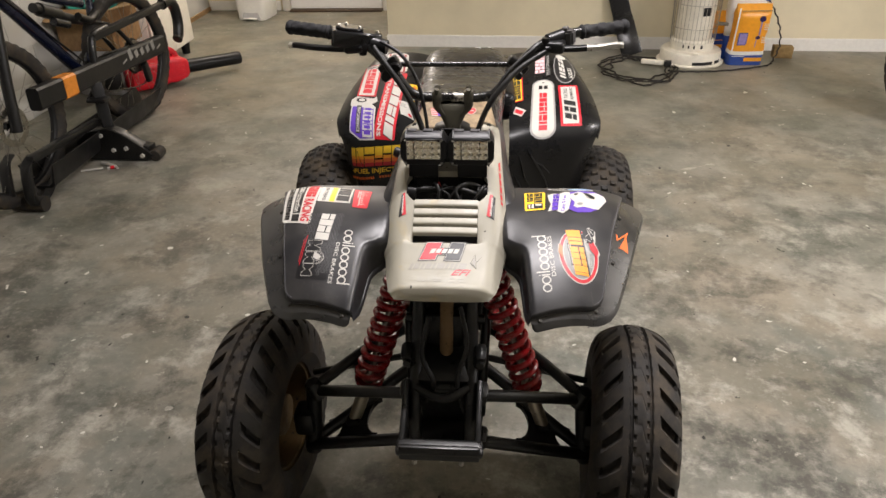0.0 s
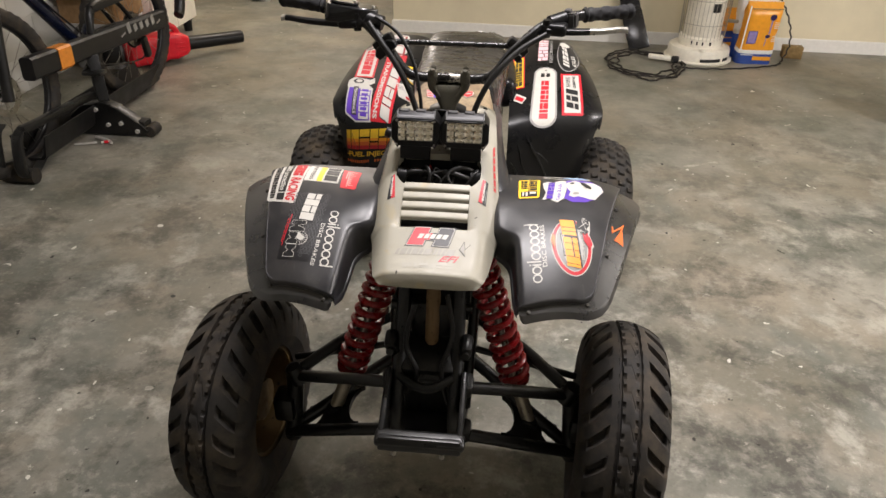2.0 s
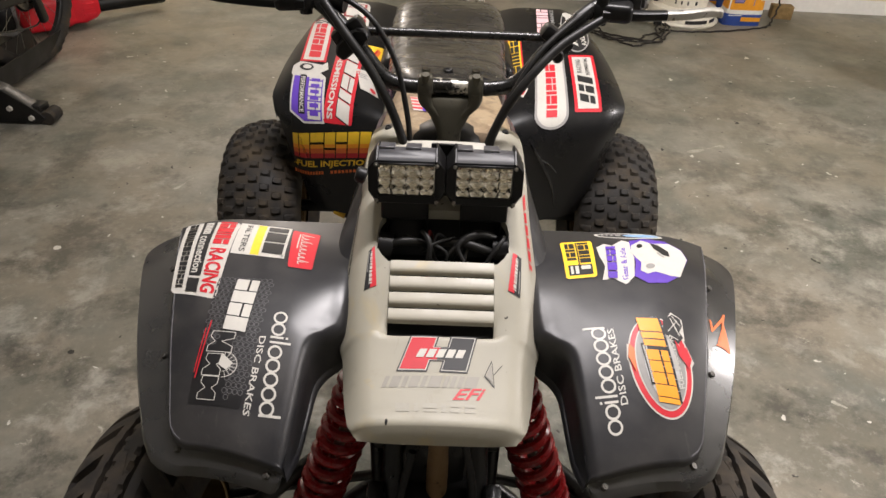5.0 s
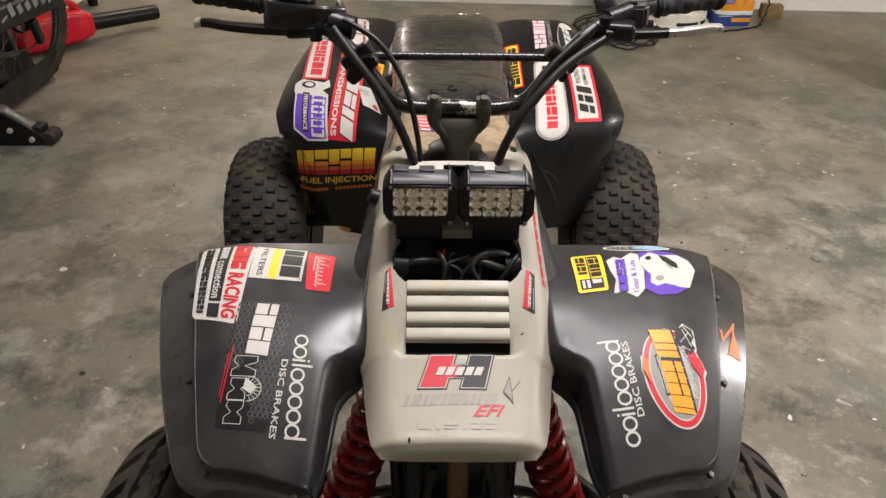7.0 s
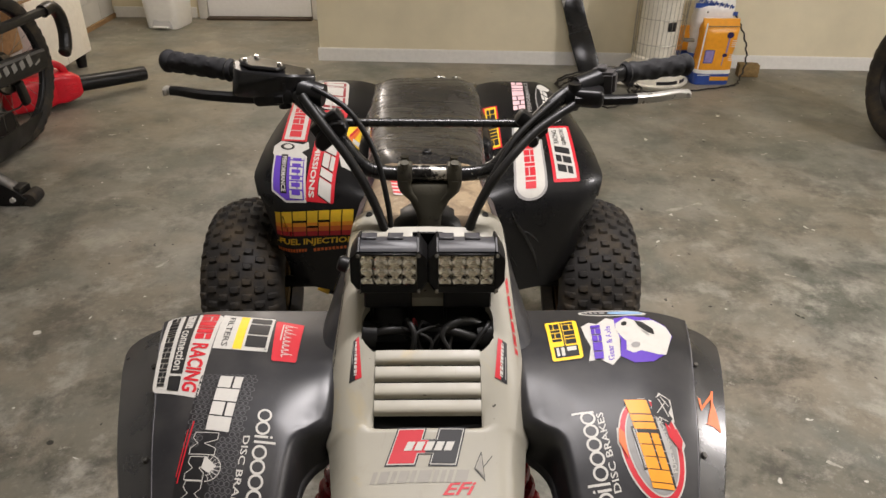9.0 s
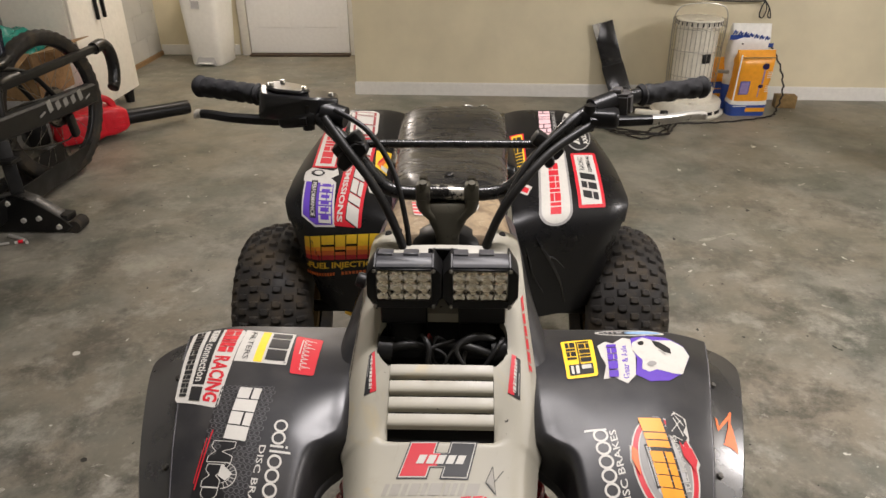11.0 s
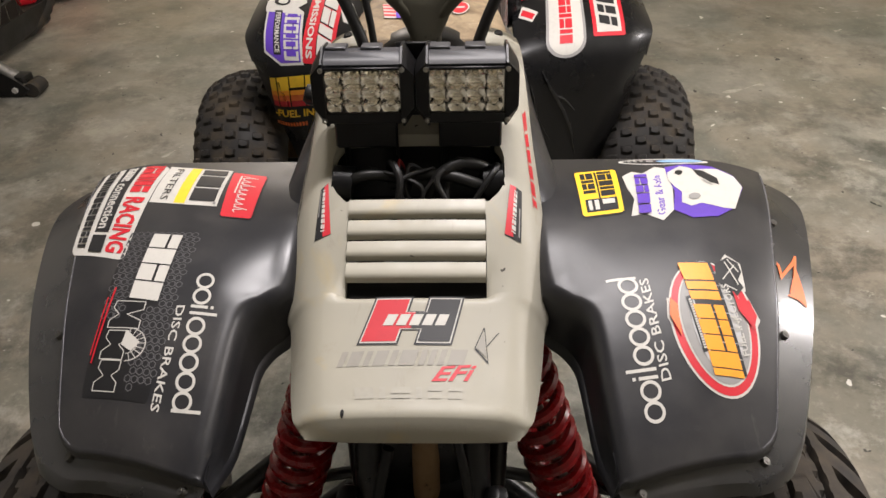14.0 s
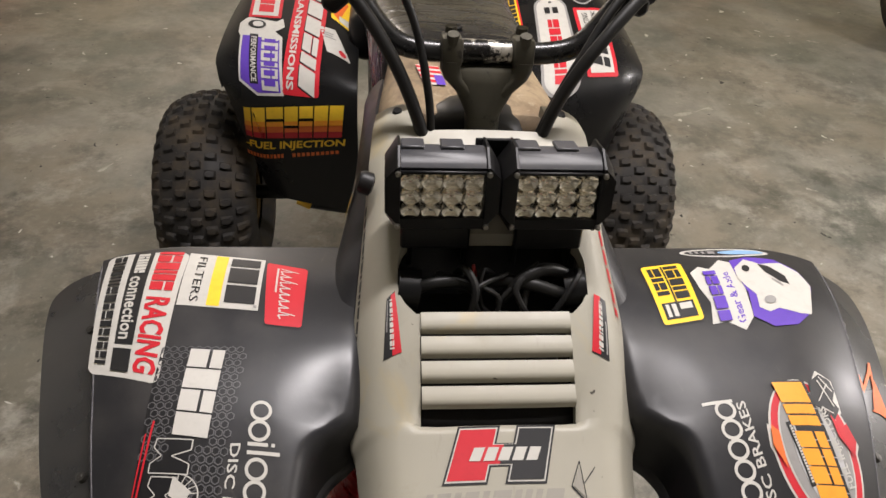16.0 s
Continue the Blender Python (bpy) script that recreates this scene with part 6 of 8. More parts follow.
single("teal_bag", bm, M_TEAL, "crumpled teal plastic bag in the cardboard box", "bag")

# small pliers on the floor
pl = thing("pliers", (-1.92, 3.07, 0), "small steel pliers with a red grip on the floor", "pliers")
bm = bmesh.new()
tube(bm, [(-2.02, 3.02, 0.008), (-1.97, 3.035, 0.009), (-1.92, 3.055, 0.009)], 0.006, 8)
tube(bm, [(-1.96, 3.125, 0.008), (-1.915, 3.105, 0.010), (-1.87, 3.085, 0.008)], 0.009, 8)
tube(bm, [(-1.90, 3.06, 0.008), (-1.865, 3.085, 0.008), (-1.845, 3.06, 0.008)], 0.007, 8)
part("jaws", bm, M_ZINC, pl)
bm = bmesh.new()
tube(bm, [(-1.885, 3.064, 0.010), (-1.868, 3.071, 0.010)], 0.0082, 8)
part("grip", bm, M_REDPLASTIC, pl)

# ---- bicycle rack
rack = thing("bicycle_rack", (-1.95, 3.25, 0), "dark grey bicycle rack with an orange band on the floor", "bicycle rack")


def beam(pts, w, h, mat, name, label="", parent=None, t=0.0):
    """A box-section beam along two points."""
    a, b = Vector(pts[0]), Vector(pts[1])
    d = b - a
    bm = bmesh.new()
    box(bm, (w, h, d.length), Matrix.Translation((a + b) / 2) @ d.to_track_quat("Z", "X").to_matrix().to_4x4(), 0.006, 2)
    return part(name, bm, mat, parent or rack, label)


def tray(a, b, name, label, sec=None):
    """An open channel, or a closed beam of another section."""
    a, b = Vector(a), Vector(b)
    d = (b - a).normalized()
    side = d.cross(Vector((0, 0, 1))).normalized()
    up = side.cross(d)
    sec = sec or [(-0.055, 0.055), (-0.060, 0.055), (-0.045, -0.012), (-0.03, -0.025), (0.03, -0.025), (0.045, -0.012), (0.060, 0.055), (0.055, 0.055), (0.038, -0.005), (0.025, -0.016), (-0.025, -0.016), (-0.038, -0.005)]
    bm = bmesh.new()
    n = 10
    loft(bm, [[a.lerp(b, k / n) + side * x + up * y for x, y in sec] for k in range(n + 1)])
    bmesh.ops.recalc_face_normals(bm, faces=bm.faces)
    return part(name, bm, M_RACK, rack, label)


def plank(w, lo, hi, c=0.010):
    return [(-w + c, hi), (-w, hi - c), (-w, lo + c), (-w + c, lo), (w - c, lo), (w, lo + c), (w, hi - c), (w - c, hi)]


upper = tray((-1.955, 2.75, 0.474), (-1.955, 4.06, 0.388), "upper_beam", "dark grey beam with pale maker's lettering", plank(0.030, -0.045, 0.055))
lower = tray((-2.02, 2.70, 0.100), (-2.06, 3.98, 0.060), "lower_tray", "black wheel tray near the floor", [(1.4 * x, 1.5 * y) for x, y in ((-0.055, 0.055), (-0.060, 0.055), (-0.045, -0.012), (-0.03, -0.025), (0.03, -0.025), (0.045, -0.012), (0.060, 0.055), (0.055, 0.055), (0.038, -0.005), (0.025, -0.016), (-0.025, -0.016), (-0.038, -0.005))])
# orange band round the upper beam
bm = bmesh.new()
a, b = Vector((-1.955, 2.95, 0.4608)), Vector((-1.955, 3.055, 0.4539))
d = (b - a).normalized()
side = d.cross(Vector((0, 0, 1))).normalized()
up = side.cross(d)
sec = plank(0.0325, -0.0475, 0.0575)
loft(bm, [[a + side * x + up * y for x, y in sec], [b + side * x + up * y for x, y in sec]])
bmesh.ops.recalc_face_normals(bm, faces=bm.faces)
part("band", bm, M_ORANGE, upper, "orange band")
# maker's lettering as plain bars on the side that faces the room
for k in range(7):
    f = 0.60 + 0.052 * k
    p = Vector((-1.955, 2.74, 0.475)).lerp(Vector((-1.955, 4.08, 0.385)), f) + Vector((0.031, 0, 0.018))
    h = (0.010, 0.056, 0.038, 0.038, 0.038, 0.052, 0.010)[k]
    bm = bmesh.new()
    box(bm, (0.002, 0.036 if h > 0.01 else 0.05, h), Matrix.Translation(p + Vector((0, 0, (h - 0.03) / 2 if h > 0.01 else -0.011))) @ pose(0, 0, 0, 14, 0, 0), 0.0)
    part("lettering_bar", bm, M_RACKMARK, upper, "pale grey bar")
beam([(-1.93, 3.22, 0.07), (-1.945, 3.24, 0.41)], 0.075, 0.055, M_RACK, "post")
beam([(-1.975, 2.62, 0.245), (-1.96, 3.19, 0.215)], 0.034, 0.036, M_FRAME, "side_bar")
beam([(-2.05, 3.24, 0.055), (-1.71, 3.21, 0.045)], 0.075, 0.07, M_FRAME, "foot_bar")
# bolted base bracket
bm = bmesh.new()
o = [(-0.26, -0.03), (0.16, -0.03), (0.20, 0.0), (0.16, 0.035), (0.05, 0.12), (-0.02, 0.15), (-0.14, 0.13), (-0.22, 0.06)]
prism(bm, o, -0.035, 0.035, Matrix.Translation((-1.89, 3.20, 0.035)) @ Matrix.Rotation(radians(90), 4, "X"))
bmesh.ops.bevel(bm, geom=list(bm.edges), offset=0.005, segments=1, affect="EDGES")
brk = part("base_bracket", bm, M_FRAME, rack, "black bolted base bracket")
for x, z in ((-1.80, 0.075), (-1.87, 0.065), (-1.92, 0.145), (-1.72, 0.035)):
    bm = bmesh.new()
    cyl(bm, (x - 0.03, 3.168, z), (x - 0.03, 3.154, z), 0.013, 0.011, 6)
    part("bolt", bm, M_ZINC, brk)
bm = bmesh.new()
cyl(bm, (-1.69, 3.17, 0.03), (-1.69, 3.25, 0.03), 0.03, None, 16)
part("end_roller", bm, M_RUBBER2, rack)
# hook arm
bm = bmesh.new()
pipe(bm, [(-1.96, 3.30, 0.43), (-1.96, 3.34, 0.60), (-1.96, 3.50, 0.62)], 0.02, 12, 5)
part("arm_pivot", bm, M_FRAME, rack)
arm = beam([(-1.96, 3.34, 0.605), (-1.96, 4.25, 0.595)], 0.036, 0.042, M_RACK, "hook_arm")
bm = bmesh.new()
pipe(bm, [(-1.96, 4.20, 0.595), (-1.95, 4.28, 0.60), (-1.945, 4.33, 0.55), (-1.945, 4.34, 0.46), (-1.945, 4.31, 0.385), (-1.945, 4.28, 0.36)], [0.033] * 1 + [0.033] * 24 + [0.031] * 5 + [0.026], 12, 6)
part("hook", bm, M_FRAME, arm, "rubber-coated hook")
# wheel cradle at the near end: two bent side plates and a round nose
for x in (-2.085, -1.985):
    bm = bmesh.new()
    secs = []
    for k, p in enumerate(curve_points([(x, 2.64, 0.250), (x, 2.595, 0.225), (x, 2.57, 0.15), (x, 2.56, 0.085), (x, 2.585, 0.045), (x, 2.65, 0.042), (x, 2.72, 0.075), (x, 2.79, 0.105)], 5)):
        secs.append([p + Vector((a, b, 0.35 * b)) for a, b in superellipse(0.024, 0.018, 4, 14)])
    loft(bm, secs)
    bmesh.ops.recalc_face_normals(bm, faces=bm.faces)
    part("wheel_cradle", bm, M_FRAME, rack, "black bent wheel cradle")
bm = bmesh.new()
tube(bm, [(-2.105, 2.60, 0.036), (-1.955, 2.60, 0.036)], 0.036, 18)
part("cradle_roller", bm, M_RUBBER2, rack)

# ---- mountain bike in the rack
bike = thing("mountain_bike", (-2.06, 3.3, 0.05), "dark navy full-suspension mountain bike standing in the rack", "bicycle")
RW, FW = Vector((-2.030, 3.795, 0.390)), Vector((-2.075, 2.67, 0.385))


def bike_wheel(c, turn, name):
    m = pose(c.x, c.y, c.z, 0, 0, turn) @ AXIS
    bm = bmesh.new()
    lathe(bm, [(0.318, -0.017), (0.304, -0.016), (0.297, -0.010), (0.297, 0.010), (0.304, 0.016), (0.318, 0.017)], m, 56, True)
    rim = part(name, bm, M_BLACK, bike, "black bicycle wheel rim")
    bm = bmesh.new()
    pr = [(0.308, -0.019), (0.322, -0.030), (0.343, -0.034), (0.358, -0.030), (0.366, -0.018), (0.369, 0.0), (0.366, 0.018), (0.358, 0.030), (0.343, 0.034), (0.322, 0.030), (0.308, 0.019)]
    rings = lathe(bm, pr, m, 180)
    for i in (3, 4, 5, 6, 7):
        for k, v in enumerate(rings[i]):
            if (k // 2 + (i % 2)) % 2 == 0:
                c0 = m.translation
                v.co = c0 + (v.co - c0) * 1.012
    bmesh.ops.recalc_face_normals(bm, faces=bm.faces)
    part("tyre", bm, M_RUBBER2, rim, "knobby bicycle tyre")
    bm = bmesh.new()
    cyl(bm, m @ Vector((0, 0, -0.055)), m @ Vector((0, 0, 0.055)), 0.018, None, 14)
    for s in (-1, 1):
        cyl(bm, m @ Vector((0, 0, s * 0.032)), m @ Vector((0, 0, s * 0.036)), 0.03, None, 18)
    part("hub", bm, M_FRAME, rim)
    for k in range(28):
        bm = bmesh.new()
        a = 2 * math.pi * k / 28
        s = 1 if k % 2 else -1
        b = a + (0.28 if k % 4 < 2 else -0.28)
        tube(bm, [m @ Vector((0.03 * math.cos(b), 0.03 * math.sin(b), s * 0.034)), m @ Vector((0.30 * math.cos(a), 0.30 * math.sin(a), 0))], 0.0012, 4)
        part("spoke", bm, M_STEEL, rim)
    bm = bmesh.new()
    lathe(bm, [(0.060, 0.044), (0.090, 0.044), (0.090, 0.0465), (0.060, 0.0465)], m, 36, True)
    for k in range(6):
        a = 2 * math.pi * k / 6
        tube(bm, [m @ Vector((0.02 * math.cos(a), 0.02 * math.sin(a), 0.045)), m @ Vector((0.064 * math.cos(a + 0.35), 0.064 * math.sin(a + 0.35), 0.045))], 0.004, 5)
    part("brake_disc", bm, M_STEEL, rim, "steel brake disc")
    return rim


bike_wheel(RW, -8, "rear_wheel")
bike_wheel(FW, -6, "front_wheel")


def bike_tube(name, pts, r, mat, label=""):
    bm = bmesh.new()
    pipe(bm, pts, r, 14, 5)
    return part(name, bm, mat, bike, label)


BB = Vector((-2.06, 3.36, 0.40))
HEAD = Vector((-2.075, 2.86, 0.93))
bike_tube("down_tube", [HEAD, HEAD.lerp(BB, 0.5) + Vector((0, 0, 0.0)), BB], 0.030, M_NAVY, "dark navy down tube")
bike_tube("top_tube", [HEAD + Vector((0, 0.02, 0.07)), Vector((-2.075, 3.2, 0.84)), Vector((-2.075, 3.52, 0.74))], 0.022, M_NAVY)
bike_tube("seat_tube", [BB, Vector((-2.075, 3.56, 0.60)), Vector((-2.075, 3.62, 0.80))], 0.020, M_NAVY)
bike_tube("seat_post", [Vector((-2.075, 3.615, 0.78)), Vector((-2.075, 3.68, 1.05))], 0.0155, M_STEEL, "steel seat post")
bike_tube("rear_shock", [Vector((-2.075, 3.12, 0.80)), Vector((-2.075, 3.42, 0.68))], 0.024, M_FRAME, "black rear shock")
for s in (-1, 1):
    bike_tube("chain_stay", [BB + Vector((s * 0.03, 0.02, 0)), Vector((-2.075 + s * 0.065, 3.75, 0.41)), RW + Vector((s * 0.065, 0, 0))], 0.012, M_BLACK)
    bike_tube("seat_stay", [Vector((-2.075 + s * 0.03, 3.46, 0.66)), Vector((-2.075 + s * 0.06, 3.68, 0.58)), RW + Vector((s * 0.065, 0, 0.01))], 0.012, M_BLACK)
    bike_tube("fork_leg", [FW + Vector((s * 0.065, -0.02, -0.02)), FW + Vector((s * 0.062, 0.03, 0.22)), FW + Vector((s * 0.060, 0.10, 0.50))], [0.024] * 11, M_FRAME, "black suspension fork leg")
bike_tube("head_tube", [HEAD + Vector((0, -0.03, 0.12)), HEAD + Vector((0, 0.015, -0.02))], 0.028, M_NAVY)
bike_tube("bicycle_handlebar", [HEAD + Vector((-0.37, 0.02, 0.24)), HEAD + Vector((-0.15, -0.04, 0.20)), HEAD + Vector((0.15, -0.04, 0.20)), HEAD + Vector((0.37, 0.02, 0.24))], 0.014, M_FRAME)
bike_tube("rocker_link", [Vector((-2.035, 3.40, 0.70)), Vector((-2.035, 3.50, 0.66)), Vector((-2.035, 3.58, 0.68))], 0.020, M_FRAME, "black suspension link")
bike_tube("shock_spring", [Vector((-2.075, 3.16, 0.785)), Vector((-2.075, 3.30, 0.73))], 0.033, M_FRAME)
bike_tube("reservoir", [Vector((-2.045, 3.20, 0.72)), Vector((-2.045, 3.31, 0.68))], 0.020, M_GLOSSBLACK)
for k, dx in enumerate((-0.018, 0.0, 0.018)):
    bike_tube("brake_hose", [HEAD + Vector((0.03 + dx, -0.06, 0.18)), HEAD + Vector((0.05 + dx, -0.12, 0.05)), HEAD + Vector((0.035 + dx, 0.05, -0.06)), HEAD.lerp(BB, 0.5) + Vector((0.032 + dx * 0.3, 0, 0.02)), BB + Vector((0.03, 0.04, 0.03))], 0.0035, M_WIRE)
bike_tube("pedal_axle", [BB + Vector((-0.07, 0, 0)), BB + Vector((-0.08, 0.10, 0.05)), BB + Vector((-0.085, 0.165, 0.07))], 0.013, M_FRAME)
bm = bmesh.new()
for k in range(4):
    lathe(bm, [(0.02, 0.0), (0.050 + 0.017 * k, 0.0), (0.050 + 0.017 * k, -0.003), (0.02, -0.003)], pose(RW.x + 0.05 - 0.008 * k, RW.y, RW.z, 0, 0, 0) @ AXIS, 24)
part("cassette", bm, M_FRAME, bike, "dark sprocket cassette")
bm = bmesh.new()
box(bm, (0.03, 0.05, 0.12), pose(RW.x + 0.075, RW.y + 0.02, RW.z - 0.10, 12), 0.01, 2)
part("derailleur", bm, M_FRAME, bike)
bm = bmesh.new()
lathe(bm, [(0.06, 0.0), (0.085, 0.0), (0.085, 0.004), (0.06, 0.004)], Matrix.Translation(BB + Vector((0.055, 0, 0))) @ AXIS, 32, True)
for k in range(4):
    a = math.pi * k / 2 + 0.4
    tube(bm, [BB + Vector((0.057, 0, 0)), BB + Vector((0.057, 0.065 * math.cos(a), 0.065 * math.sin(a)))], 0.007, 6)
part("chainring", bm, M_FRAME, bike)
bm = bmesh.new()
pipe(bm, [BB + Vector((0.07, 0, 0)), BB + Vector((0.08, -0.10, -0.045)), BB + Vector((0.085, -0.165, -0.07))], 0.013, 10, 4)
box(bm, (0.10, 0.07, 0.018), Matrix.Translation(BB + Vector((0.135, -0.165, -0.07))), 0.005, 2)
part("crank", bm, M_FRAME, bike)
bm = bmesh.new()
pts = [RW + Vector((0.045, 0.0, 0.055)), BB + Vector((0.06, 0, 0.082)), BB + Vector((0.06, -0.08, 0)), BB + Vector((0.06, 0, -0.082)), RW + Vector((0.06, -0.02, -0.16)), RW + Vector((0.055, 0.05, -0.06))]
tube(bm, curve_points(pts, 4, True), 0.0045, 5, True)
part("chain", bm, M_FRAME, bike)


# ---------------------------------------------------------------- stickers
def vinyl(name, colour, rough=0.45):
    m = Mat(name, colour, rough)
    n = m.noise(70, 5, 0.7)
    dark = tuple(x * 0.8 for x in m.c[:3]) + (1,)
    m.base(m.mix(m.grey(n, 0.50, 0.75, 0, 0.6), m.c, dark))
    return m.m


V = {
    "white": vinyl("white_vinyl", "bfbcb4"), "red": vinyl("red_vinyl", "c01d2b"), "black": vinyl("black_vinyl_print", (0.012, 0.012, 0.013)),
    "yellow": vinyl("yellow_vinyl", "f0c42c"), "purple": vinyl("purple_vinyl", "5a3aa6"), "orange": vinyl("orange_vinyl", "dd6a2a"),
    "grey": vinyl("grey_vinyl", "8d8b88"), "dim": vinyl("faded_print", "5a595a"), "faint": vinyl("faint_moulding", "a19d90"), "ghost": vinyl("ghost_print", "928e84"), "blue": vinyl("pale_blue_vinyl", "7fa3c4"),
    "amber": vinyl("amber_vinyl", "ee9a24"), "darkred": vinyl("dark_red_vinyl", "8c1a24"), "pink": vinyl("pink_vinyl", "e3bcc0"), "film": vinyl("dark_glossy_film", (0.014, 0.014, 0.015), 0.30), "silver": vinyl("silver_print", "b9b8b8"),
}


def rect(x0, y0, x1, y1, slant=0.0):
    return [(x0, y0), (x1, y0), (x1 + slant, y1), (x0 + slant, y1)]


def rrect(x0, y0, x1, y1, rx, ry, n=5):
    out = []
    for cx, cy, a in ((x1 - rx, y1 - ry, 0), (x0 + rx, y1 - ry, 90), (x0 + rx, y0 + ry, 180), (x1 - rx, y0 + ry, 270)):
        out += [(cx + rx * math.cos(radians(a + 90 * k / n)), cy + ry * math.sin(radians(a + 90 * k / n))) for k in range(n + 1)]
    return out


def oval(cx, cy, rx, ry, n=28):
    return [(cx + rx * math.cos(2 * math.pi * k / n), cy + ry * math.sin(2 * math.pi * k / n)) for k in range(n)]


def ring(cx, cy, rx, ry, tx, ty, a0=0, a1=360, n=20):
    """A band of quads, so that its middle stays open."""
    out = []
    for k in range(n):
        a, b = radians(a0 + (a1 - a0) * k / n), radians(a0 + (a1 - a0) * (k + 1) / n)
        out.append([(cx + (rx - s * tx) * math.cos(t), cy + (ry - s * ty) * math.sin(t)) for t, s in ((a, 0), (b, 0), (b, 1), (a, 1))])
    return out


def stroke(x0, y0, x1, y1, wx, wy):
    dx, dy = x1 - x0, y1 - y0
    k = math.hypot(dx, dy) or 1
    nx, ny = -dy / k * wx / 2, dx / k * wy / 2
    return [(x0 + nx, y0 + ny), (x0 - nx, y0 - ny), (x1 - nx, y1 - ny), (x1 + nx, y1 + ny)]


def bars(n, x0, y0, x1, y1, gap=0.16, slant=0.0, seed=0, solid=False):
    """A maker's name as a row of plain upright blocks of uneven width, some with a slit across."""
    rng = random.Random(seed)
    h = y1 - y0
    sizes = [1.0 if solid else rng.choice((0.6, 1.0, 1.25)) for _ in range(n)]
    unit = (x1 - x0) / sum(sizes)
    out = []
    x = x0
    for size in sizes:
        b = x + unit * (size - gap)
        cut = 0 if solid or size < 1 else rng.choice((0, 0, 0.38, 0.60))
        cells = [(x, y0, b, y1)] if not cut else [(x, y0, b, y0 + (cut - 0.045) * h), (x, y0 + (cut + 0.045) * h, b, y1)]
        out += [[(px + slant * (py - y0) / h, py) for px, py in rect(*c)] for c in cells]
        x += unit * size
    return out


def banded(polys, y0, y1, lo, hi):
    """The part of upright shapes that lies between two heights."""
    a, b = y0 + (y1 - y0) * lo, y0 + (y1 - y0) * hi
    out = []
    for p in polys:
        l, h = min(y for _, y in p), max(y for _, y in p)
        c, d = max(l, a), min(h, b)
        if d > c:
            out.append(rect(min(x for x, _ in p), c, max(x for x, _ in p), d))
    return out


TEXTS = {}


def lettering(text, x0, y0, x1, y1, bold=0.0):
    """Triangles of a word in the built-in font, fitted to a box."""
    if (text, bold) not in TEXTS:
        cu = bpy.data.curves.new("word", "FONT")
        cu.body, cu.resolution_u, cu.offset = text, 2, bold
        ob = bpy.data.objects.new("word", cu)
        scene.collection.objects.link(ob)
        bpy.context.view_layer.update()
        me = ob.evaluated_get(bpy.context.evaluated_depsgraph_get()).to_mesh()
        me.calc_loop_triangles()
        tris = [[(me.vertices[i].co.x, me.vertices[i].co.y) for i in t.vertices] for t in me.loop_triangles]
        bpy.data.objects.remove(ob)
        bpy.data.curves.remove(cu)
        xs, ys = [p[0] for t in tris for p in t], [p[1] for t in tris for p in t]
        TEXTS[(text, bold)] = [[((x - min(xs)) / (max(xs) - min(xs)), (y - min(ys)) / (max(ys) - min(ys))) for x, y in t] for t in tris]
    return [[(x0 + x * (x1 - x0), y0 + y * (y1 - y0)) for x, y in t] for t in TEXTS[(text, bold)]]


def sticker(name, surf, quad, size, layers, parent, label, edge=0.014):
    """Lays flat coloured shapes, given in a unit square, on a curved surface. quad: where the square's upper left, upper right,
    lower right and lower left corners lie on it; layers: (colour, shapes), from the bottom up."""
    w, h = size
    colours = []
    verts, faces, mats = [], [], []
    for level, (colour, polys) in enumerate(layers):
        if colour not in colours:
            colours.append(colour)
        bm = bmesh.new()
        for p in polys:
            vs = [bm.verts.new((x * w, y * h, 0)) for x, y in p]
            try:
                bm.faces.new(vs)
            except ValueError:
                pass
        bmesh.ops.triangulate(bm, faces=bm.faces)
        for _ in range(5):
            long = [e for e in bm.edges if e.calc_length() > edge]
            if not long:
                break
            bmesh.ops.subdivide_edges(bm, edges=long, cuts=1)
            bmesh.ops.triangulate(bm, faces=[f for f in bm.faces if len(f.verts) > 3])
        base = len(verts)
        bm.verts.index_update()
        tl, tr, br, bl = quad
        for v in bm.verts:
            a, b = v.co.x / w, v.co.y / h
            top = (tl[0] + (tr[0] - tl[0]) * a, tl[1] + (tr[1] - tl[1]) * a)
            low = (bl[0] + (br[0] - bl[0]) * a, bl[1] + (br[1] - bl[1]) * a)
            verts.append(surf(low[0] + (top[0] - low[0]) * b, low[1] + (top[1] - low[1]) * b, 0.0006 + 0.00035 * level))
        for f in bm.faces:
            faces.append([base + v.index for v in f.verts])
            mats.append(colours.index(colour))
        bm.free()
    me = bpy.data.meshes.new(name)
    me.from_pydata(verts, [], faces)
    me.polygons.foreach_set("material_index", mats)
    for c in colours:
        me.materials.append(V[c])
    me.validate()
    me.update()
    # faces look outwards, away from the quad
    bm = bmesh.new()
    bm.from_mesh(me)
    for f in bm.faces:
        if f.normal.z < 0 and f.normal.y > -0.9 or (abs(f.normal.z) < 0.3 and f.normal.y > 0):
            f.normal_flip()
        f.smooth = True
    bm.to_mesh(me)
    bm.free()
    ob = new(name, me)
    ob.parent = parent
    return tagged(ob, label)


def on_fl(x, y, lift):
    return fender_at(-1, x, y, lift)


def on_fr(x, y, lift):
    return fender_at(1, x, y, lift)


def on_rl(x, s, lift):
    return rear_at(-1, x, s, lift * 1.6)


def on_rr(x, s, lift):
    return rear_at(1, x, s, lift * 1.6)


def on_flare(x, y, lift):
    return fender_at(1, x, y, lift - (0.0115 if x > smooth_table(PANEL_EDGE, y) + 0.002 else 0.0))


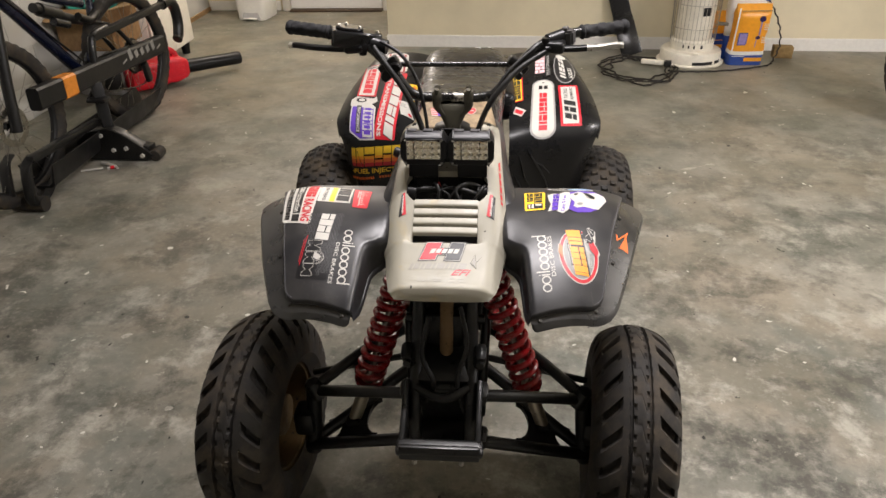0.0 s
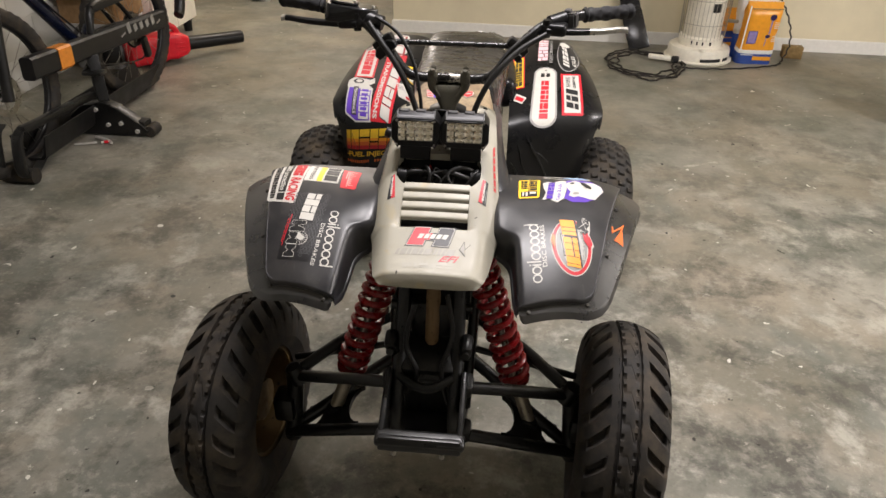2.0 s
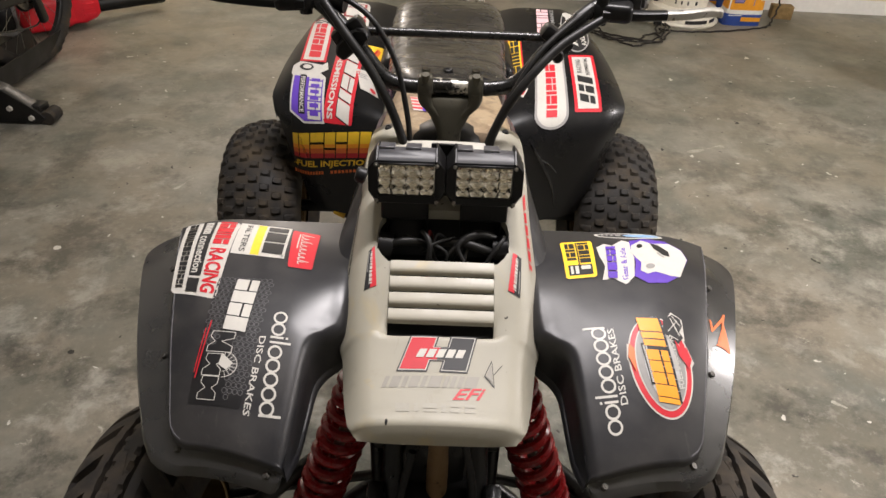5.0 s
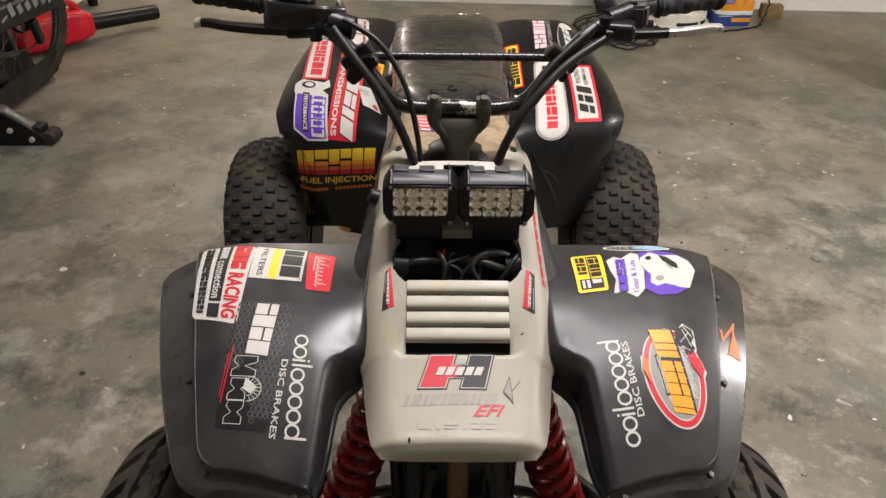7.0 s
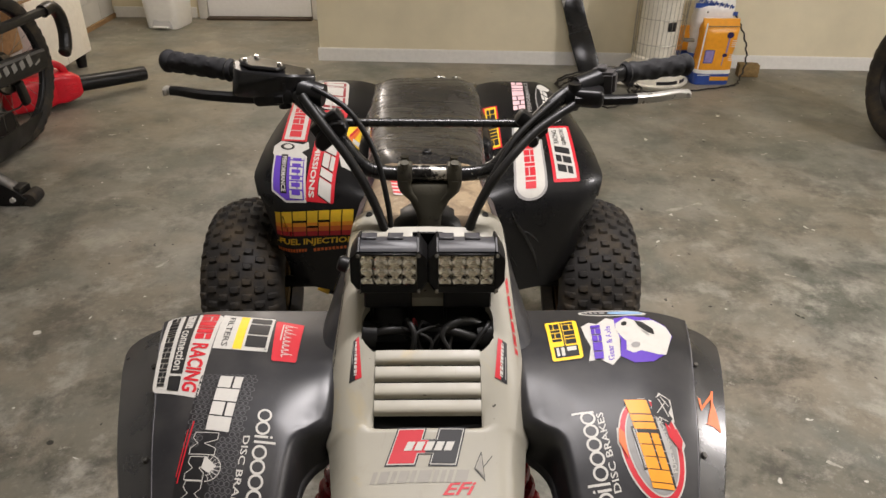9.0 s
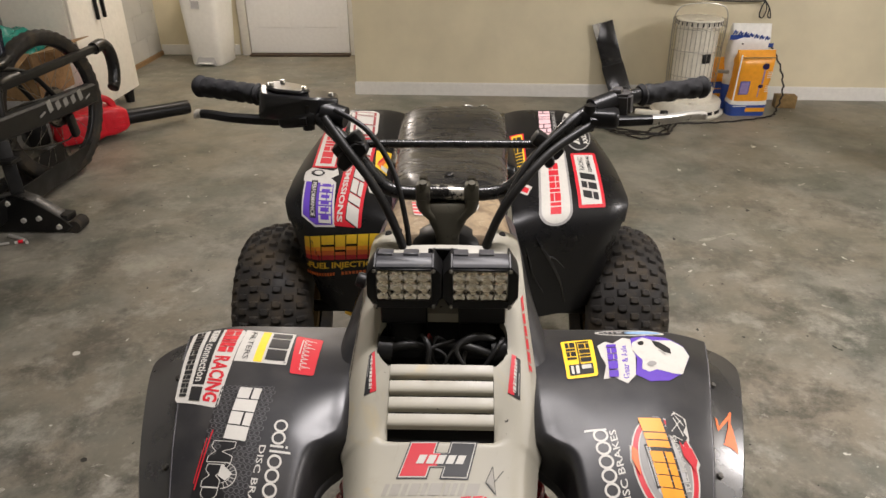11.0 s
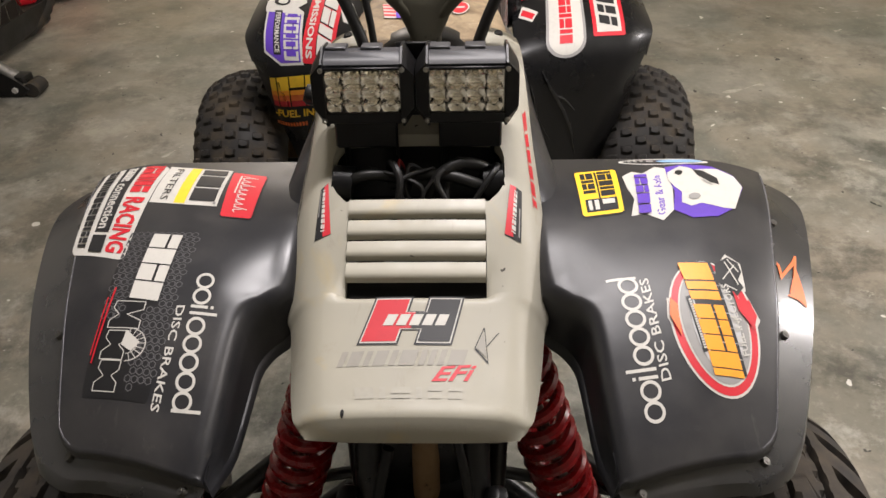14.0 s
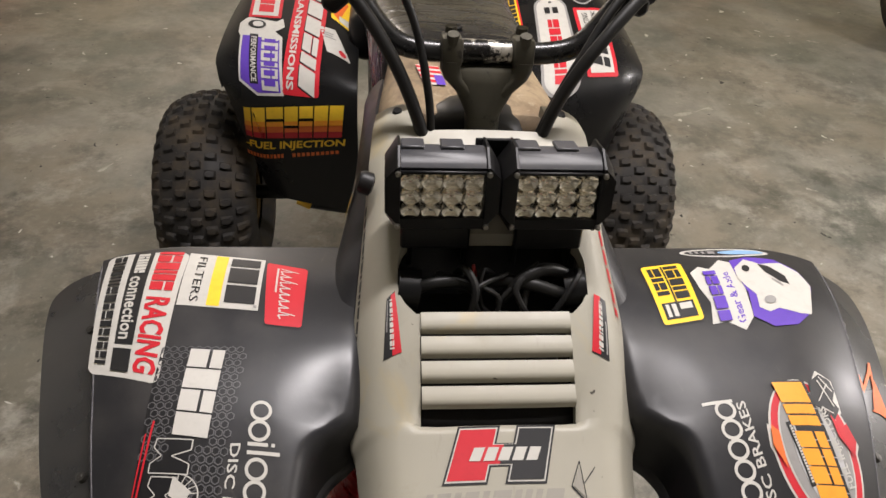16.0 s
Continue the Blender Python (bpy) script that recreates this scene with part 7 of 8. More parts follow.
def on_tank(x, y, lift):
    return Vector((x, y, smooth_table([(1.435, 0.872), (1.50, 0.876), (1.58, 0.872), (1.66, 0.866)], y) + lift + 0.0004))


full = rect(0, 0, 1, 1)

# left front mudguard
sticker("sticker", on_fl, [(0.2975, 1.322), (0.2902, 1.1523), (0.3575, 1.1756), (0.386, 1.336)], (0.178, 0.078), [
    ("white", [rrect(0, 0, 1, 1, 0.05, 0.11)]), ("black", [rect(0.0, 0.33, 0.80, 0.58)]),
    ("red", bars(6, 0.0, 0.64, 0.40, 0.93, 0.14, 0, 3) + lettering("RACING", 0.45, 0.63, 0.96, 0.94, 0.03)),
    ("white", bars(7, 0.02, 0.39, 0.24, 0.53, 0.2, 0, 5) + lettering("connection", 0.27, 0.37, 0.77, 0.54, 0.02)), ("black", bars(17, 0.03, 0.09, 0.95, 0.25, 0.24, 0, 6) + [rect(0.83, 0.33, 0.97, 0.58)])],
    fender_l, "white racing sticker with red and black print")
sticker("sticker", on_fl, [(0.2197, 1.3082), (0.2167, 1.2296), (0.2925, 1.2384), (0.2975, 1.3223)], (0.084, 0.078), [
    ("white", [full]), ("yellow", [rect(0.02, 0.36, 0.98, 0.52)]), ("black", bars(3, 0.05, 0.57, 0.95, 0.95, 0.12, 0, 8) + lettering("FILTERS", 0.08, 0.14, 0.94, 0.25)), ("grey", [rect(0.93, 0.94, 0.97, 0.98)])],
    fender_l, "white sticker with a yellow stripe and black print")
script = []
for k in range(8):
    x = 0.10 + 0.10 * k
    script += [stroke(x, 0.36, x + 0.035, 0.62 if k not in (0, 2, 7) else 0.78, 0.014, 0.05), stroke(x + 0.035, 0.62, x + 0.05, 0.36, 0.014, 0.05), stroke(x + 0.05, 0.36, x + 0.10, 0.42, 0.012, 0.05)]
sticker("sticker", on_fl, [(0.1741, 1.2907), (0.1736, 1.2071), (0.2095, 1.212), (0.2187, 1.3047)], (0.086, 0.039), [
    ("black", [rrect(0, 0, 1, 1, 0.04, 0.08)]), ("red", [rrect(0.015, 0.03, 0.985, 0.97, 0.04, 0.08)]), ("white", script + [stroke(0.10, 0.30, 0.52, 0.27, 0.01, 0.045)])],
    fender_l, "small red sticker with a white scribble")
hexes = []
for i in range(25):
    for j in range(10):
        cx, cy = 0.02 + 0.040 * i, 0.05 + 0.100 * j + (0.050 if i % 2 else 0)
        if (cy > 0.80 and cx < 0.92) or (cy < 0.34 and cx < 0.62) or (0.62 < cy <= 0.80 and 0.50 < cx < 0.96) or (cx < 0.06):
            hexes += ring(cx, cy, 0.021, 0.054, 0.0055, 0.015, 0, 360, 6)
outline = []
for k, (x, top) in enumerate(((0.50, 0.62), (0.665, 0.50), (0.82, 0.50))):
    pts = [(x, 0.20), (x, top), (x + 0.045, top), (x + 0.075, 0.40), (x + 0.105, top), (x + 0.15, top), (x + 0.15, 0.16), (x + 0.11, 0.16), (x + 0.075, 0.28), (x + 0.04, 0.18), (x, 0.20)]
    outline += [stroke(*a, *b, 0.005, 0.015) for a, b in zip(pts, pts[1:])]
gauge = [stroke(0.735 + 0.045 * math.cos(q), 0.52 + 0.13 * math.sin(q), 0.735 + 0.085 * math.cos(q), 0.52 + 0.26 * math.sin(q), 0.004, 0.012) for q in [radians(20 + 20 * k) for k in range(9)]]
sticker("sticker", on_fl, [(0.2222, 1.188), (0.2315, 1.0158), (0.2962, 1.0266), (0.2939, 1.1897)], (0.172, 0.066), [
    ("film", [rrect(0, 0, 1, 1, 0.02, 0.05)]), ("dim", hexes), ("white", outline + gauge + ring(0.735, 0.52, 0.088, 0.27, 0.005, 0.016, 5, 190, 14) + ring(0.735, 0.52, 0.05, 0.15, 0.004, 0.014, 5, 190, 10)),
    ("white", bars(4, 0.02, 0.36, 0.49, 0.78, 0.08, 0.01, 16) + [[(0.66, 0.46), (0.72, 0.70), (0.77, 0.60), (0.74, 0.44)]]), ("red", [stroke(0.42, 0.12, 0.84, 0.05, 0.008, 0.025), stroke(0.48, 0.05, 0.80, 0.01, 0.006, 0.018)])],
    fender_l, "dark film sticker with honeycomb print and white shapes")


def ring_word(side, quad, size, parent):
    """A white name drawn as plain rings, half rings and bars."""
    polys = []
    x = 0.0
    for kind in "rrbBrrrrR":
        if kind in "bB":
            polys.append(rect(x + 0.012, 0.02, x + 0.032, 0.62 if kind == "b" else 0.98))
            if kind == "b":
                polys.append(rect(x + 0.012, 0.72, x + 0.032, 0.82))
            x += 0.046
        else:
            polys += ring(x + 0.062, 0.33, 0.062, 0.33, 0.020, 0.095, *((150, 390) if kind == "u" else (0, 360)), 20)
            x += 0.104 if kind == "u" else 0.116 if kind == "r" else 0.128
            if kind == "R":
                polys.append(rect(x - 0.024, 0.02, x - 0.004, 0.98))
    k = 1.0 / x
    polys = [[(a * k, b) for a, b in p] for p in polys]
    return sticker("sticker", on_fr if side > 0 else on_fl, quad, size, [("white", polys)], parent, "white name of plain rings and bars")


ring_word(-1, [(0.1832, 1.1335), (0.1815, 1.0065), (0.2090, 1.0085), (0.2105, 1.1365)], (0.139, 0.028), fender_l)
sticker("sticker", on_fl, [(0.2143, 1.1013), (0.2187, 1.0081), (0.2277, 1.0104), (0.2236, 1.1013)], (0.106, 0.011), [("white", lettering("DISC BRAKES", 0, 0.06, 1, 0.94, 0.012))], fender_l, "white lettering disc brakes")

# right front mudguard
ring_word(1, [(0.1902, 0.9992), (0.1785, 1.1275), (0.2079, 1.1305), (0.2175, 1.0030)], (0.140, 0.031), fender_r)
sticker("sticker", on_fr, [(0.2165, 1.0339), (0.2092, 1.1261), (0.2192, 1.1292), (0.2264, 1.0362)], (0.102, 0.0105), [("white", lettering("DISC BRAKES", 0, 0.06, 1, 0.94, 0.012))], fender_r, "white lettering disc brakes")
sticker("sticker", on_fr, [(0.1664, 1.206), (0.1671, 1.2952), (0.2181, 1.3053), (0.2124, 1.2144)], (0.090, 0.049), [
    ("black", [rrect(0, 0, 1, 1, 0.05, 0.09)]), ("yellow", [rrect(0.02, 0.035, 0.98, 0.965, 0.05, 0.09)]),
    ("black", bars(4, 0.44, 0.58, 0.94, 0.86, 0.16, 0, 4) + bars(5, 0.36, 0.16, 0.96, 0.48, 0.16, 0, 7) + [rect(0.08, 0.14, 0.32, 0.86), rect(0.32, 0.50, 0.94, 0.54)]),
    ("white", [rect(0.11, 0.56, 0.29, 0.66), rect(0.11, 0.72, 0.29, 0.80), rect(0.20, 0.20, 0.29, 0.48)])],
    fender_r, "yellow sticker with black shapes")
sticker("sticker", on_fr, [(0.2213, 1.3053), (0.3682, 1.3267), (0.3276, 1.2045), (0.2023, 1.198)], (0.140, 0.113), [
    ("white", [[(0.02, 0.80), (0.10, 0.90), (0.18, 0.84), (0.28, 0.99), (0.38, 0.92), (0.42, 0.60), (0.44, 0.16), (0.36, 0.02), (0.22, 0.12), (0.10, 0.10), (0.12, 0.36), (0.06, 0.56)]]),
    ("purple", [[(0.36, 0.96), (0.50, 1.0), (0.74, 0.94), (0.92, 0.76), (1.0, 0.54), (0.94, 0.20), (0.80, 0.06), (0.60, 0.04), (0.44, 0.16), (0.44, 0.45), (0.38, 0.70)]]),
    ("white", [[(0.44, 0.52), (0.38, 0.66), (0.38, 0.82), (0.48, 0.96), (0.60, 0.86), (0.78, 0.88), (0.92, 0.74), (0.995, 0.54), (0.94, 0.18), (0.84, 0.18), (0.66, 0.24), (0.58, 0.20), (0.50, 0.26), (0.50, 0.42)]]),
    ("black", [oval(0.47, 0.80, 0.032, 0.055, 12), [(0.58, 0.86), (0.66, 0.82), (0.78, 0.66), (0.80, 0.54), (0.72, 0.58), (0.62, 0.72)], oval(0.62, 0.34, 0.03, 0.03, 10)]),
    ("grey", [oval(0.60, 0.34, 0.05, 0.05, 12), stroke(0.66, 0.62, 0.74, 0.52, 0.012, 0.012)]),
    ("purple", [[(0.21 - 0.10 * y + 0.05 * (1 - x), 0.12 + x * 0.70) for x, y in p] for p in bars(5, 0.0, 0.0, 1, 1, 0.16, 0, 9)])],
    fender_r, "purple and white shield-shaped sticker")
sticker("sticker", on_fr, [(0.2436, 1.2099), (0.2535, 1.2841), (0.2625, 1.2878), (0.2533, 1.2129)], (0.076, 0.010), [("purple", lettering("Gear & Axle", 0, 0, 1, 1, 0.02))], fender_r, "purple lettering gear and axle")
sticker("sticker", on_fr, [(0.2421, 1.0138), (0.2226, 1.1394), (0.3057, 1.1631), (0.3199, 1.0372)], (0.136, 0.078), [
    ("white", [oval(0.48, 0.50, 0.485, 0.49, 44), [(0.44, 0.94), (0.60, 1.0), (0.74, 0.94), (0.70, 0.84)], [(0.34, 0.10), (0.44, -0.04), (0.60, 0.02), (0.56, 0.14)], [(0.60, 0.16), (0.66, 0.02), (0.88, -0.04), (0.98, 0.10), (0.86, 0.30)]]),
    ("red", [oval(0.48, 0.50, 0.470, 0.465, 44)]), ("white", [oval(0.48, 0.50, 0.420, 0.385, 40)]),
    ("grey", [oval(0.48, 0.50, 0.408, 0.365, 40)]), ("silver", [oval(0.46, 0.50, 0.34, 0.26, 32)]),
    ("black", [[(0.62, 0.16), (0.68, 0.04), (0.74, 0.08), (0.80, 0.0), (0.88, 0.0), (0.94, 0.10), (0.88, 0.20), (0.90, 0.28), (0.76, 0.34), (0.70, 0.26), (0.64, 0.28)], rect(0.30, 0.68, 0.70, 0.74)] + bars(8, 0.10, 0.32, 0.93, 0.66, 0.06, 0.06, 14, True)),
    ("amber", bars(5, 0.09, 0.36, 0.58, 0.69, 0.10, 0.06, 14) + bars(3, 0.61, 0.36, 0.93, 0.69, 0.10, 0.06, 15)),
    ("white", lettering("FUEL INJECTORS", 0.22, 0.20, 0.72, 0.31, 0.02) + bars(20, 0.32, 0.695, 0.68, 0.725, 0.3, 0, 3, True) + [stroke(0.70, 0.10, 0.90, 0.16, 0.008, 0.016), stroke(0.76, 0.26, 0.86, 0.06, 0.008, 0.016), stroke(0.66, 0.14, 0.72, 0.26, 0.008, 0.016), stroke(0.80, 0.04, 0.92, 0.12, 0.008, 0.016)]),
    ("red", [[(0.38, 0.08), (0.46, 0.0), (0.58, 0.04), (0.56, 0.12), (0.66, 0.20), (0.52, 0.20)]]), ("orange", [[(0.44, 0.92), (0.60, 0.98), (0.72, 0.92), (0.66, 0.86)]])],
    fender_r, "oval red-rimmed sticker with amber shapes")
sticker("sticker", on_flare, [(0.3600, 1.1808), (0.4075, 1.2071), (0.3820, 1.1332), (0.3470, 1.1171)], (0.058, 0.075), [
    ("orange", [[(0.02, 0.92), (0.10, 0.86), (0.16, 0.60), (0.08, 0.60)], [(0.10, 0.56), (0.12, 0.66), (0.46, 0.88), (0.56, 1.0), (0.52, 0.80)], [(0.54, 1.0), (0.62, 0.98), (0.58, 0.62), (0.44, 0.28), (0.34, 0.30), (0.50, 0.62)], [(0.60, 0.70), (0.46, 0.30), (0.26, 0.26), (0.60, 0.16), (0.96, 0.0), (0.80, 0.30)]])], flare_r, "orange scribbled lightning mark")
sticker("sticker", on_fr, [(0.222, 1.333), (0.330, 1.335), (0.326, 1.319), (0.226, 1.315)], (0.104, 0.016), [("white", [oval(0.5, 0.5, 0.5, 0.5)]), ("black", [oval(0.45, 0.5, 0.40, 0.34)]), ("blue", [oval(0.68, 0.5, 0.26, 0.26)]), ("grey", bars(4, 0.1, 0.35, 0.42, 0.65, 0.3, 0, 2))], fender_r, "oval sticker at the mudguard's rear edge")

# small label on the outer edge of the left side strip
def on_strip(y, f, lift):
    a = Vector((-smooth_table([(r[0], r[1]) for r in STRIP_UP], y), y, smooth_table([(r[0], r[2]) for r in STRIP_UP], y)))
    b = Vector((-smooth_table([(r[0], r[1]) for r in STRIP_LO], y), y, smooth_table([(r[0], r[2]) for r in STRIP_LO], y)))
    out = Vector((-(a.z - b.z), 0, (a.x - b.x))).normalized()
    return a.lerp(b, f) + out * (0.0045 * (1 - (2 * f - 1) ** 2) + lift + 0.0006)


sticker("sticker", on_strip, [(1.410, 0.55), (1.400, 0.97), (1.350, 0.99), (1.375, 0.60)], (0.03, 0.045), [("white", [rrect(0, 0, 1, 1, 0.1, 0.1)]), ("black", [rect(0.2, 0.55, 0.85, 0.85)]), ("yellow", [rect(0.15, 0.12, 0.8, 0.42)])], bpy.data.objects["side_panel.001"], "small white and yellow label")

# nose
HQ = [(-0.0369, 1.1145), (0.047, 1.1148), (0.0349, 1.0714), (-0.0526, 1.0718)]
legs = lambda g: [rect(g, g * 1.8, 0.43 - g, 1 - g * 1.8), rect(0.60 + g, g * 1.8, 1 - g, 1 - g * 1.8), rect(0.43 - g, 0.30 + g, 0.60 + g, 0.70 - g)]
sticker("sticker", hood_at, HQ, (0.088, 0.049), [
    ("black", legs(0.0)), ("white", legs(0.020)), ("red", [rect(0.034, 0.065, 0.396, 0.935), rect(0.396, 0.335, 0.51, 0.665)]), ("black", [rect(0.634, 0.065, 0.966, 0.935), rect(0.51, 0.335, 0.634, 0.665)]),
    ("white", bars(5, 0.20, 0.385, 0.90, 0.615, 0.22, 0.02, 24, True))], hood, "red and black block-shaped logo sticker")
sticker("sticker", hood_at, [(0.0266, 1.0527), (0.0585, 1.0552), (0.0493, 1.0402), (0.0169, 1.0394)], (0.028, 0.012), [("red", lettering("EFi", 0, 0, 1, 1, 0.02))], hood, "red hand-drawn lettering")
sticker("sticker", hood_at, [(-0.0669, 1.0662), (0.0507, 1.068), (0.0485, 1.0541), (-0.0693, 1.0529)], (0.122, 0.013), [("ghost", bars(10, 0, 0, 1, 1, 0.22, 0.02, 31))], hood, "faint ghost of an old sticker")
for quad in ([(-0.0902, 1.2163), (-0.0842, 1.1686), (-0.1002, 1.1641), (-0.0974, 1.2102)], [(0.0857, 1.1673), (0.0926, 1.2134), (0.1043, 1.2103), (0.1018, 1.1621)]):
    sticker("sticker", hood_at, quad, (0.053, 0.016), [("black", [full]), ("red", [rect(0.02, 0.5, 1.0, 1.0)]), ("white", bars(10, 0.08, 0.36, 0.92, 0.62, 0.3, 0.02, 3)), ("grey", [rect(0.06, 0.10, 0.60, 0.18)])], hood, "narrow red and black sticker")
sticker("sticker", hood_at, [(-0.1165, 1.315), (-0.124, 1.192), (-0.1258, 1.194), (-0.1183, 1.313)], (0.123, 0.006), [("black", bars(13, 0, 0.0, 1, 1.0, 0.22, 0, 13))], hood, "black bars along the nose's edge")
sticker("sticker", hood_at, [(0.1135, 1.315), (0.1215, 1.205), (0.1165, 1.205), (0.1095, 1.305)], (0.108, 0.006), [("red", bars(6, 0, 0.1, 1, 0.9, 0.2, 0.0, 17) + [stroke(0, 0.0, 1, 0.0, 0.01, 0.12)])], hood, "red bars along the nose's edge")
sticker("sticker", hood_at, [(0.054, 1.088), (0.078, 1.088), (0.076, 1.056), (0.054, 1.056)], (0.023, 0.032), [
    ("black", [stroke(0.45, 1.0, 0.08, 0.42, 0.035, 0.03), stroke(0.45, 1.0, 0.62, 0.0, 0.03, 0.03), stroke(0.08, 0.42, 0.62, 0.02, 0.05, 0.05), stroke(1.0, 0.86, 0.56, 0.48, 0.03, 0.03)]), ("ghost", [[(0.15, 0.42), (0.42, 0.85), (0.56, 0.15)]])], hood, "dark scratches in the plastic")
for x, y, r in ((-0.055, 1.193, 0.004), (-0.048, 1.191, 0.003), (-0.044, 1.174, 0.004), (-0.036, 1.172, 0.003), (0.020, 1.195, 0.002), (-0.060, 1.0125, 0.003), (-0.030, 1.158, 0.002), (0.035, 1.140, 0.002)):
    sticker("paint_chip", hood_at, [(x - r, y + r * 1.3), (x + r, y + r), (x + r * 0.8, y - r), (x - r, y - r * 1.2)], (2 * r, 2 * r), [("black", [oval(0.5, 0.5, 0.3, 0.5, 7)])], hood, "")

sticker("sticker", hood_at, [(-0.0514, 1.0345), (0.0502, 1.0345), (0.0491, 1.0245), (-0.050, 1.0245)], (0.092, 0.011), [("faint", bars(6, 0, 0, 1, 1, 0.3, 0.0, 33))], hood, "faint moulded bars of an old name")

# left rear mudguard
sticker("sticker", on_rl, [(0.312, 0.645), (0.312, 0.454), (0.380, 0.448), (0.378, 0.660)], (0.189, 0.075), [
    ("red", [full]), ("white", [rect(0.02, 0.10, 0.97, 0.90)]), ("red", bars(7, 0.16, 0.28, 0.93, 0.74, 0.14, 0, 41)), ("black", [rect(0.03 + 0.03 * i, 0.16 + 0.17 * j, 0.06 + 0.03 * i, 0.33 + 0.17 * j) for i in range(4) for j in range(4) if (i + j) % 2 == 0])], rear_l, "white sticker with a red rim and red bars")
sticker("sticker", on_rl, [(0.303, 0.455), (0.293, 0.260), (0.386, 0.252), (0.399, 0.445)], (0.186, 0.090), [
    ("white", [[(0.0, 0.95), (0.06, 0.82), (0.0, 0.20), (0.08, 0.02), (0.24, 0.0), (0.30, 0.05), (0.86, 0.02), (1.0, 0.40), (0.98, 0.98), (0.30, 0.96), (0.22, 0.80), (0.14, 1.0)]]),
    ("purple", [[(0.30, 0.10), (0.84, 0.06), (0.97, 0.42), (0.95, 0.92), (0.34, 0.90)]]), ("black", [rect(0.28, 0.26, 0.88, 0.44), oval(0.12, 0.40, 0.07, 0.20, 10)]),
    ("white", bars(6, 0.32, 0.52, 0.96, 0.88, 0.18, 0, 43) + lettering("PERFORMANCE", 0.32, 0.29, 0.86, 0.41, 0.02) + [oval(0.12, 0.42, 0.045, 0.12, 10)]), ("purple", [[(x, y) for x, y in p] for p in bars(6, 0.345, 0.58, 0.94, 0.82, 0.45, 0, 44, True)])], rear_l, "purple and white sticker with lettering")
sticker("sticker", on_rl, [(0.214, 0.600), (0.225, 0.272), (0.298, 0.267), (0.285, 0.590)], (0.334, 0.078), [
    ("red", [rrect(0, 0, 1, 1, 0.02, 0.08)]), ("black", [[(x + 0.006, y - 0.03) for x, y in p] for p in bars(6, 0.05, 0.44, 0.96, 0.88, 0.12, 0.06, 45)]), ("white", bars(6, 0.05, 0.44, 0.96, 0.88, 0.12, 0.06, 45) + lettering("TRANSMISSIONS", 0.10, 0.10, 0.97, 0.30, 0.03))], rear_l, "long red sticker with white print")
sticker("sticker", on_rl, [(0.224, 0.745), (0.216, 0.590), (0.300, 0.590), (0.312, 0.745)], (0.165, 0.092), [
    ("white", [rrect(0, 0.05, 0.96, 1, 0.2, 0.3)]), ("darkred", bars(3, 0.05, 0.16, 0.92, 0.90, 0.10, 0.05, 3)), ("white", bars(3, 0.08, 0.24, 0.90, 0.82, 0.22, 0.05, 3))], rear_l, "white and dark red block sticker")
sticker("sticker", on_rl, [(0.212, 0.542), (0.164, 0.542), (0.166, 0.444), (0.208, 0.476)], (0.048, 0.08), [("yellow", [full]), ("orange", [[(0.1, 0.2), (0.6, 0.9), (0.8, 0.8), (0.4, 0.1)]]), ("red", [stroke(0.2, 0.3, 0.6, 0.8, 0.1, 0.1)]), ("white", [rect(0.4, 0.05, 0.95, 0.25)])], rear_l, "small yellow sticker with orange flames")
sticker("sticker", on_rl, [(0.230, 0.446), (0.198, 0.440), (0.164, 0.364), (0.212, 0.378)], (0.045, 0.085), [("white", [full]), ("grey", [rect(0.1, 0.75, 0.7, 0.79), rect(0.1, 0.66, 0.6, 0.70), rect(0.1, 0.57, 0.7, 0.61)]), ("red", [oval(0.75, 0.15, 0.15, 0.10)])], rear_l, "small white printed label")
KQ = [(0.383, 0.223), (0.172, 0.269), (0.179, 0.199), (0.388, 0.148)]
kl = bars(7, 0.0, 0.0, 1.0, 1.0, 0.10, 0, 54)
sticker("sticker", on_rl, KQ, (0.238, 0.079), [("yellow", kl), ("red", banded(kl, 0, 1, 0.0, 0.20)), ("orange", banded(kl, 0, 1, 0.20, 0.40)), ("amber", banded(kl, 0, 1, 0.40, 0.56))], rear_l, "flame-coloured name of yellow to red bars")
sticker("sticker", on_rl, [(0.391, 0.137), (0.174, 0.196), (0.177, 0.174), (0.394, 0.109)], (0.235, 0.026), [("yellow", lettering("FUEL INJECTION", 0.04, 0, 1, 1, 0.03) + [rect(0.0, 0.42, 0.05, 0.56)])], rear_l, "yellow lettering fuel injection")
sticker("sticker", on_rl, [(0.395, 0.101), (0.182, 0.168), (0.182, 0.158), (0.396, 0.086)], (0.235, 0.012), [("orange", bars(11, 0, 0.1, 0.42, 0.9, 0.3, 0, 1, True) + bars(10, 0.50, 0.1, 0.98, 0.9, 0.3, 0, 2, True))], rear_l, "orange line of small bars")

